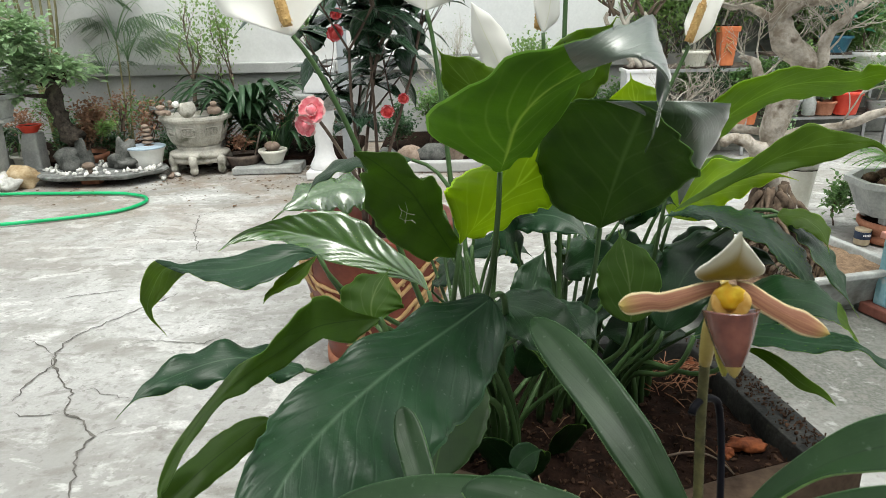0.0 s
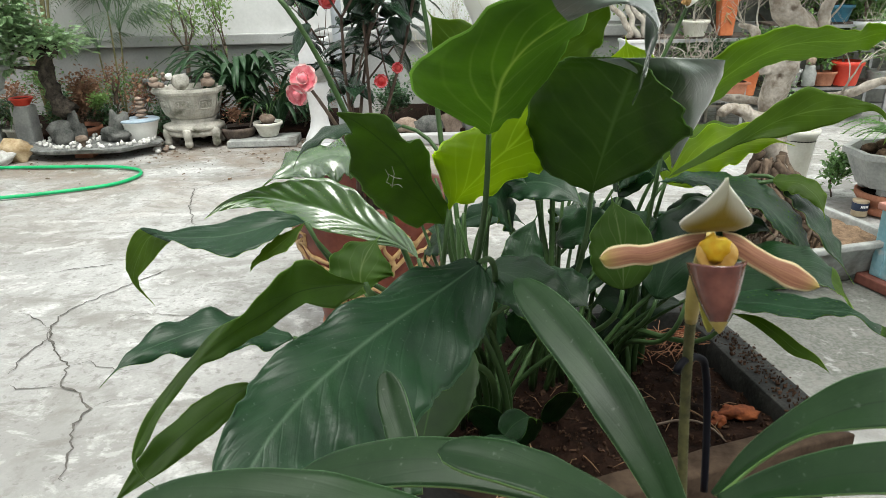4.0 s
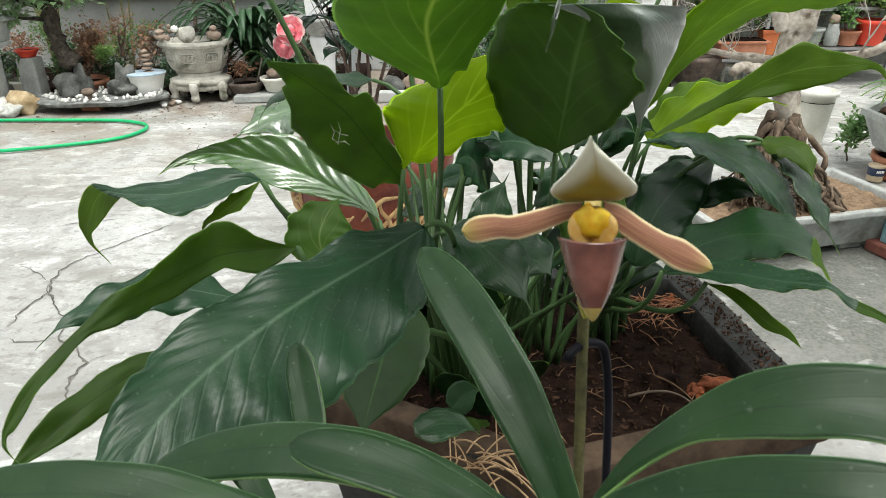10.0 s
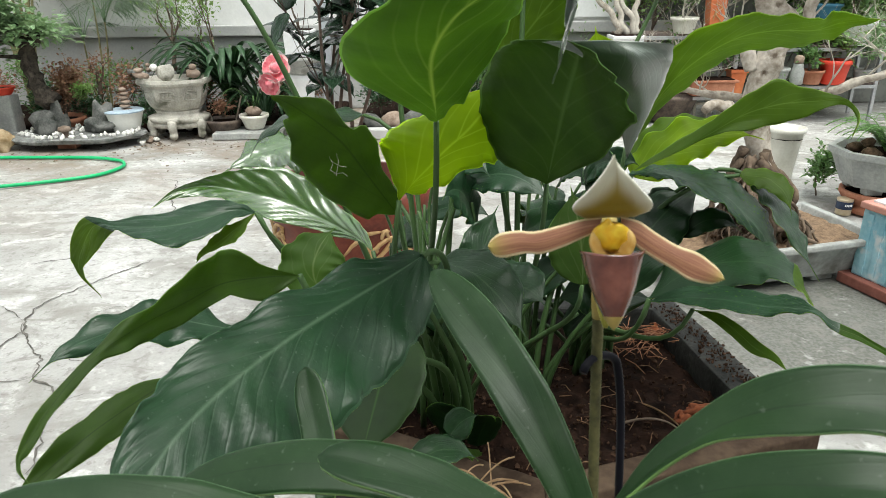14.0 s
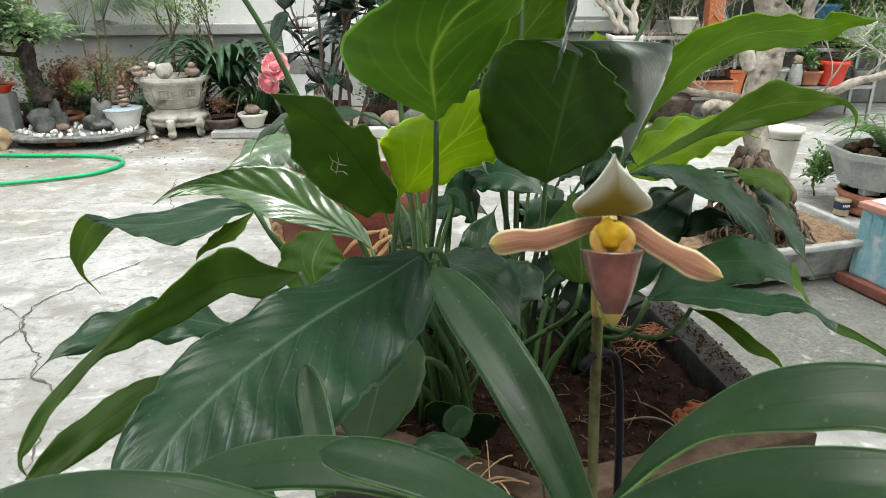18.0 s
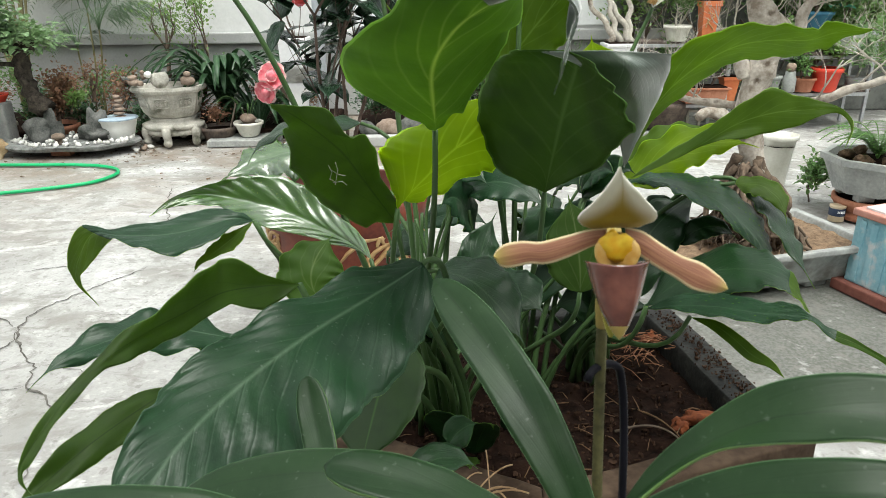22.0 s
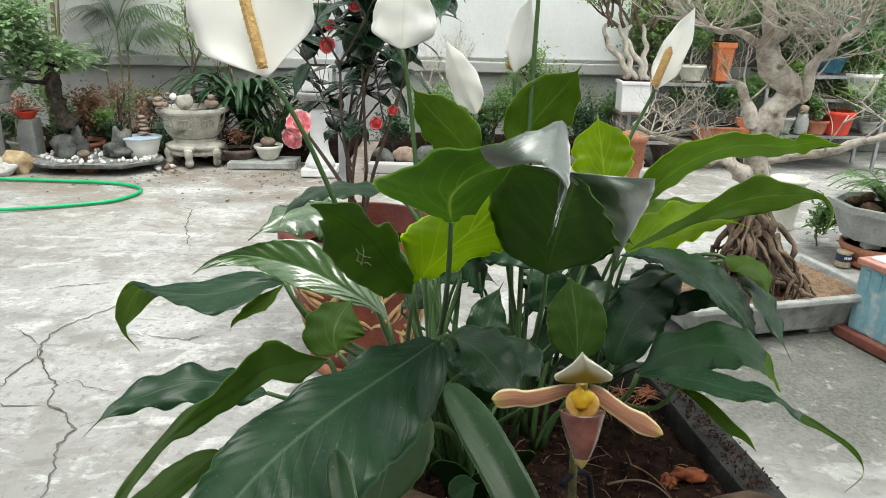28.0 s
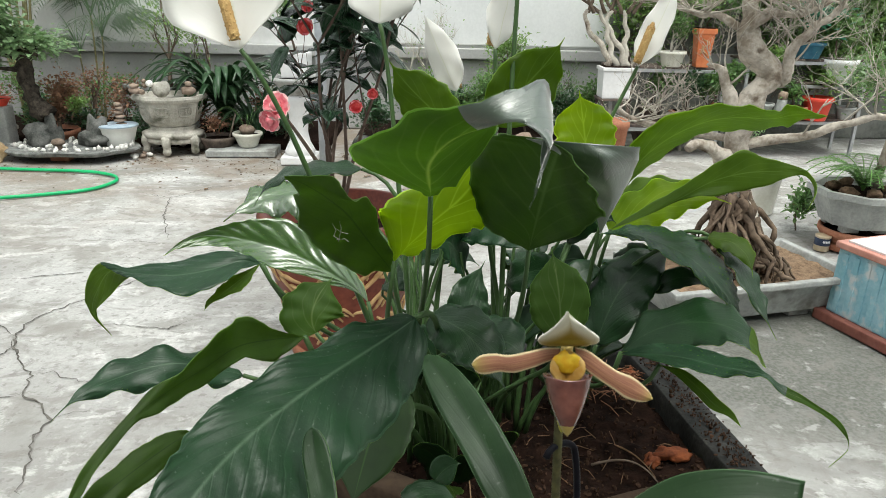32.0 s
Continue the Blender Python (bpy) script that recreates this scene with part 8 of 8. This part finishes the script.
ROUND = lambda r, h: [(r * 0.7, 0), (r * 0.74, 0.01), (r * 0.95, h * 0.8), (r * 1.06, h * 0.82), (r * 1.06, h)]
pot("cream_pot", (2.224, 6.6, Z1 + 0.022), ROUND(0.12, 0.14), M_CREAMPOT, "cream oval pot with a brown mark on the upper shelf", 26)
op = square_pot("tall_orange_pot", (2.494, 6.6, Z1 + 0.022), (0.16, 0.16, 0.34), M_ORANGE, "tall square orange clay pot with a yellow brush mark")
for k, (x0, z0, x1, z1) in enumerate(((-0.03, 0.26, 0.03, 0.22), (0.03, 0.22, -0.02, 0.17), (-0.02, 0.17, 0.03, 0.10), (-0.04, 0.12, -0.02, 0.20))):
    tube("brush_mark", curve_pts((x0, -0.0735, z0), (x0, -0.0745, z0 - 0.02), (x1, -0.0745, z1 + 0.02), (x1, -0.072, z1), 6), 0.006, M_RELIEF, op, 5)
square_pot("trough_pot", (2.504, 6.55, Z2 + 0.022), (0.42, 0.22, 0.14), M_TERRA, "long pinkish terracotta trough on the lower shelf", 0.85)
square_pot("orange_pot", (2.773, 6.62, Z2 + 0.022), (0.15, 0.15, 0.22), M_ORANGE, "orange clay pot on the lower shelf")
pot("dark_pot", (2.122, 6.75, Z2 + 0.022), ROUND(0.11, 0.16), M_IRON, "dark clay pot in shade on the lower shelf", 24)
pot("terracotta_pot", (1.650, 6.150, 0), ROUND(0.11, 0.41), M_TERRA, "tall pinkish terracotta pot on the ground", 26)
Z3 = 0.338 + 0.022
pot("red_pot", (3.687, 6.62, Z3), ROUND(0.135, 0.22), M_REDPLASTIC, "bright red plastic flowerpot on a shelf", 28)
pot("small_clay_pot", (3.487, 6.62, Z3), ROUND(0.10, 0.13), M_TERRA, "small brown clay pot on a shelf", 26)
pot("grey_tub", (3.170, 6.66, Z3), ROUND(0.11, 0.15), M_GREYPOT, "grey tub on a shelf", 26)
jr = thing("glass_jar", (3.334, 6.6, Z3), "pale glazed jar with a stone stopper on a shelf", "jar")
part("body", lathe_bm([(0.05, 0), (0.06, 0.01), (0.062, 0.12), (0.045, 0.16), (0.045, 0.19), (0.0, 0.19)], 20), M_GREYPOT, jr, "", True)
part("stopper", rock_bm((0.09, 0.08, 0.09), 3, (0, 0, 0.225), 0.3), M_BROWNSTONE, jr, "", True)
Z4 = 0.683 + 0.022
pot("white_tub", (3.864, 6.7, Z4), ROUND(0.16, 0.22), M_WHITE, "white plastic tub on a shelf", 26)
pot("green_dish", (3.234, 6.7, Z4), ROUND(0.13, 0.06), M_HOSE, "flat green plastic dish on a shelf", 26)
Z5 = 0.900 + 0.022
pot("blue_pot", (3.568, 6.75, Z5), ROUND(0.14, 0.15), mat("blue_glaze", (0.03, 0.12, 0.20), (0.06, 0.19, 0.28), 8, 0.35, 0.1, 50), "dark blue glazed pot on the top shelf", 26)
for i, (p, h, ls, n, m, pale_) in enumerate((
        ((2.211, 6.6, Z1 + 0.15), 0.35, 0.04, 160, M_GREEN, 1), ((2.445, 6.6, Z1 + 0.36), 0.42, 0.04, 120, M_GREEN2, 1),
        ((2.381, 6.55, Z2 + 0.15), 0.40, 0.05, 420, M_DEEP, 0), ((2.591, 6.58, Z2 + 0.15), 0.36, 0.05, 320, M_GREEN, 0),
        ((2.749, 6.62, Z2 + 0.23), 0.36, 0.05, 260, M_GREEN, 0), ((2.107, 6.75, Z2 + 0.17), 0.40, 0.05, 380, M_GREEN, 0),
        ((3.640, 6.62, Z3 + 0.2), 0.32, 0.09, 60, M_GREEN2, 0), ((3.453, 6.62, Z3 + 0.12), 0.25, 0.05, 150, M_GREEN, 0),
        ((3.149, 6.66, Z3 + 0.14), 0.3, 0.05, 220, M_GREEN, 0), ((3.825, 6.7, Z4 + 0.2), 0.36, 0.08, 180, M_GREEN, 0),
        ((3.548, 6.75, Z5 + 0.14), 0.36, 0.10, 70, M_TEAL, 0), ((3.221, 6.7, Z4 + 0.05), 0.26, 0.05, 200, M_GREEN2, 0))):
    shrub("potted_plant", p, "bushy green potted plant on the rack" if not pale_ else "twiggy potted bonsai with small leaves on the rack", h * 1.1, ls, int(n * 1.6), [m], 100 + i, 3, 4, 0.012, 1.1, M_PALETWIG if pale_ else M_DARKTWIG, (0, 0), 0.5)
# bare pale bonsai in front of the racks
shrub("bare_bonsai", (2.222, 6.786, 0.21), "low leafless bonsai with a tangle of pale twigs", 0.75, 0.03, 60, [M_GREEN2], 51, 4, 4, 0.035, 1.3, M_PALETWIG, (-0.3, -0.1), 0.5, 0.1, 0.35)
pot("bonsai_bowl", (2.222, 6.786, 0), [(0.16, 0), (0.19, 0.02), (0.26, 0.22), (0.28, 0.23), (0.28, 0.27)], M_IRON, "dark wide bonsai bowl on the ground", 30)
pot("grey_pot", (4.03, 6.72, Z3), ROUND(0.09, 0.12), M_GREYPOT, "small grey pot at the end of a shelf", 24)
shrub("potted_shrub", (4.03, 6.72, Z3 + 0.10), "bushy pale green shrub in a small grey pot", 0.50, 0.06, 700, [M_SAGE], 56, 3, 4, 0.012, 1.1, M_PALETWIG, (0, -0.3), 0.45, 0.3)
shrub("potted_shrub", (3.05, 6.45, 0.0), "low twiggy shrub with small leaves before the racks", 0.55, 0.04, 420, [M_SAGE], 57, 4, 3, 0.012, 1.1, M_PALETWIG, (0, -0.1), 0.45, 0.3)
for i, (h, seed, leaves, m) in enumerate(((1.3, 52, 260, M_GREEN2), (1.4, 53, 300, M_GREEN), (1.5, 54, 260, M_GREEN2), (1.4, 55, 300, M_GREEN))):
    c = (RX + 0.05 + 0.62 * i, 7.15, 0.50)
    shrub("tall_twiggy_shrub", c, "tall shrub with a maze of pale bare twigs behind the racks", h, 0.05, leaves, [m], seed, 4, 4, 0.012, 1.1, M_PALETWIG, (0, -0.1), 0.45, 0.3)
# Dark sheet over the wall: the shade behind racks and foliage, put into colour.
wall("wall_north_3", (4.2, 0.03, 3.0), (RX + 1.75, 7.665, 0.0), "dark sheet standing in for the shade on the wall behind the racks", mat("shade_toned_wall", (0.10, 0.105, 0.095), (0.24, 0.245, 0.225), 2.0, 0.9, 0.3, 30))
for i in range(6):
    shrub("dense_shrub", (RX - 0.1 + 0.62 * i, 7.42, 0.2), "dense dark green foliage along the back wall", 1.75 + 0.12 * (i % 3), 0.075, 2300, [M_GREEN if i % 2 else M_GREEN2], 60 + i, 4, 3, 0.025, 1.2, M_DARKTWIG, (0, 0), 0.45, 0.3)

ls = thing("low_stand", (2.382, 6.801, 0), "low pale wooden stand of thin bars", "stand")
for x in (-0.18, -0.04, 0.10, 0.22):
    part("post", box_bm((0.028, 0.028, 0.30), (x, 0, 0.15), 0.004), M_PALETWIG, ls)
for z in (0.16, 0.285):
    part("rail", box_bm((0.46, 0.024, 0.024), (0.02, -0.027, z), 0.004), M_PALETWIG, ls)

# ---- nearer things at the east side ----
pot("tall_white_planter", (2.368, 4.690, 0), [(0.075, 0), (0.08, 0.01), (0.11, 0.33), (0.125, 0.335), (0.125, 0.365)], M_CREAMPOT, "tall tapered cream planter behind the bonsai", 28)
M_LAVA = mat("brown_lava_rock", (0.07, 0.045, 0.03), (0.20, 0.13, 0.085), 30, 0.95, 0.8, 90)
fp = thing("cement_pot", (2.62, 3.98, 0.13), "grey octagonal cement pot with a fern and rocks", "pot")
part("body", lathe_bm([(0.18, 0.035), (0.21, 0.04), (0.285, 0.21), (0.31, 0.22), (0.31, 0.255), (0.27, 0.255), (0.25, 0.19), (0.0, 0.19)], 8, turn=0.39), M_GREYPOT, fp)
for k in range(4):
    part("foot", box_bm((0.10, 0.06, 0.04), (0.14 * math.cos(k * 1.57 + 0.78), 0.14 * math.sin(k * 1.57 + 0.78), 0.02), 0.006), M_GREYPOT, fp)
part("soil", lathe_bm([(0.255, 0.205), (0.12, 0.235), (0.0, 0.24)], 24, wobble=0.15), M_SOIL, fp, "", True)
for k in range(7):
    part("lava_rock", rock_bm((0.10, 0.08, 0.07), 120 + k, (0.16 * math.cos(k * 0.9), 0.16 * math.sin(k * 0.9), 0.24), 0.8), M_LAVA, fp, "", True)
pot("terracotta_stand", (2.62, 3.98, 0.0), [(0.17, 0), (0.19, 0.01), (0.195, 0.035), (0.17, 0.05), (0.18, 0.065), (0.20, 0.095), (0.205, 0.10), (0.205, 0.13)], M_TERRA, "worn terracotta ring stand under a cement pot", 32)
fern = thing("fern", (2.60, 3.96, 0.36), "green fern with toothed fronds in a cement pot", "plant")
rnd = random.Random(9)
for k in range(18):
    a = rnd.uniform(0, 6.28)
    e = Vector((math.cos(a), math.sin(a), 0))
    L = rnd.uniform(0.22, 0.38)
    c = curve_pts(Vector((0, 0, 0)), e * L * 0.15 + Vector((0, 0, L * 0.5)), e * L * 0.6 + Vector((0, 0, L * 0.7)), e * L + Vector((0, 0, L * 0.35)), 16)
    vs, fs = tube_data(c, [0.003] * 17, 4)
    uv = [(0.5, 0.5)] * len(vs)
    s = e.cross(Vector((0, 0, 1)))
    for i in range(2, 17):
        w = L * 0.22 * math.sin(math.pi * (0.12 + 0.86 * i / 17))
        for sg in (-1, 1):
            n = len(vs)
            p, q = c[i], c[i] + s * sg * w + e * w * 0.3
            vs += [p - e * 0.007, p + e * 0.007, (p + q) / 2 + e * 0.009, (p + q) / 2 - e * 0.007, q]
            uv += [(0.2, 0), (0.8, 0), (0.8, .5), (.2, .5), (.5, 1)]
            fs += [(n, n + 1, n + 2, n + 3), (n + 3, n + 2, n + 4)]
    link_mesh("frond", vs, fs, M_GREEN, fern, True, None, uv)
shrub("bonsai", (2.72, 4.02, 0.36), "twiggy small-leaved bonsai over a cement pot", 1.0, 0.04, 1000, [M_GREEN], 71, 4, 3, 0.03, 1.0, M_TWIG, (0.1, 0), 0.5)
shrub("weed", (2.428, 4.287, 0), "low leafy green weed behind the bonsai tray", 0.30, 0.05, 260, [M_GREEN], 72, 3, 4, 0.006, 1.2, M_DARKTWIG)

can = thing("paint_can", (2.402, 3.920, 0.000), "small paint can with a dark blue label band", "can")
part("body", lathe_bm([(0.042, 0), (0.044, 0.003), (0.044, 0.085), (0.046, 0.088), (0.046, 0.095), (0.04, 0.097), (0.0, 0.097)], 28), mat("cream_tin", (0.46, 0.36, 0.24), (0.58, 0.48, 0.34), 20, 0.4, 0.05, 60), can, "", True)
part("label_band", lathe_bm([(0.0452, 0.036), (0.0456, 0.037), (0.0456, 0.080), (0.0452, 0.081)], 28), mat("navy_label", (0.02, 0.03, 0.06), (0.035, 0.05, 0.09), 20, 0.5, 0.03, 60), can, "dark blue label", True)
for k in range(5):
    part("lettering_bar", box_bm((0.006, 0.002, 0.014), (-0.018 + 0.009 * k, -0.0462 + 0.0015 * abs(k - 2), 0.062), 0.0004), M_WHITE, can, "white lettering as a plain bar")

bx = thing("blue_box", (2.18, 2.80, 0.0), "chipped light blue painted stool box with a pink top", "box", turn=18.6)
part("base", box_bm((0.52, 0.52, 0.05), (0, 0, 0.025), 0.008), M_RUST, bx, "red-brown base board")
part("body", box_bm((0.44, 0.45, 0.315), (0, 0, 0.207), 0.006), M_BLUE, bx, "chipped light blue side")
for k in range(7):
    part("batten", box_bm((0.008, 0.030, 0.29), (-0.2225, -0.18 + 0.06 * k, 0.205), 0.002), M_BLUE, bx)
part("top_frame", box_bm((0.47, 0.48, 0.032), (0, 0, 0.381), 0.008), mat("salmon_plastic", (0.50, 0.23, 0.18), (0.60, 0.32, 0.26), 8, 0.45, 0.05, 40), bx, "salmon pink rim")
part("top_panel", box_bm((0.40, 0.41, 0.012), (0, 0, 0.401), 0.003), M_WHITE, bx, "pale worn top")


# ---- fallen leaves and crumbs of earth by the beds ----
rnd = random.Random(77)
vs, fs, uv = [], [], []
for k in range(1500):
    x, y = rnd.uniform(-4.6, 0.9), 6.5 - abs(rnd.gauss(0, 0.55))
    if y < 4.6:
        continue
    a, l = rnd.uniform(0, 6.28), rnd.choice((0.008, 0.012, 0.018, 0.03, 0.045)) * rnd.uniform(0.7, 1.3)
    d, w = Vector((math.cos(a), math.sin(a), 0)), Vector((-math.sin(a), math.cos(a), 0)) * l * 0.28
    c = Vector((x, y, 0.012 * noise.noise((x * 0.7, y * 0.7, 0)) - 0.002))
    n = len(vs)
    vs += [c, c + d * l * 0.5 + w + Vector((0, 0, 0.006)), c + d * l + Vector((0, 0, 0.003)), c + d * l * 0.5 - w + Vector((0, 0, rnd.uniform(0.001, 0.008)))]
    uv += [(0.5, 0), (1, 0.5), (0.5, 1), (0, 0.5)]
    fs += [(n, n + 1, n + 2), (n, n + 2, n + 3)]
tagged(link_mesh("leaf_litter", vs, fs, M_LITTER, None, False, None, uv), "dry brown fallen leaves and crumbs on the concrete", "litter", kind="stuff")
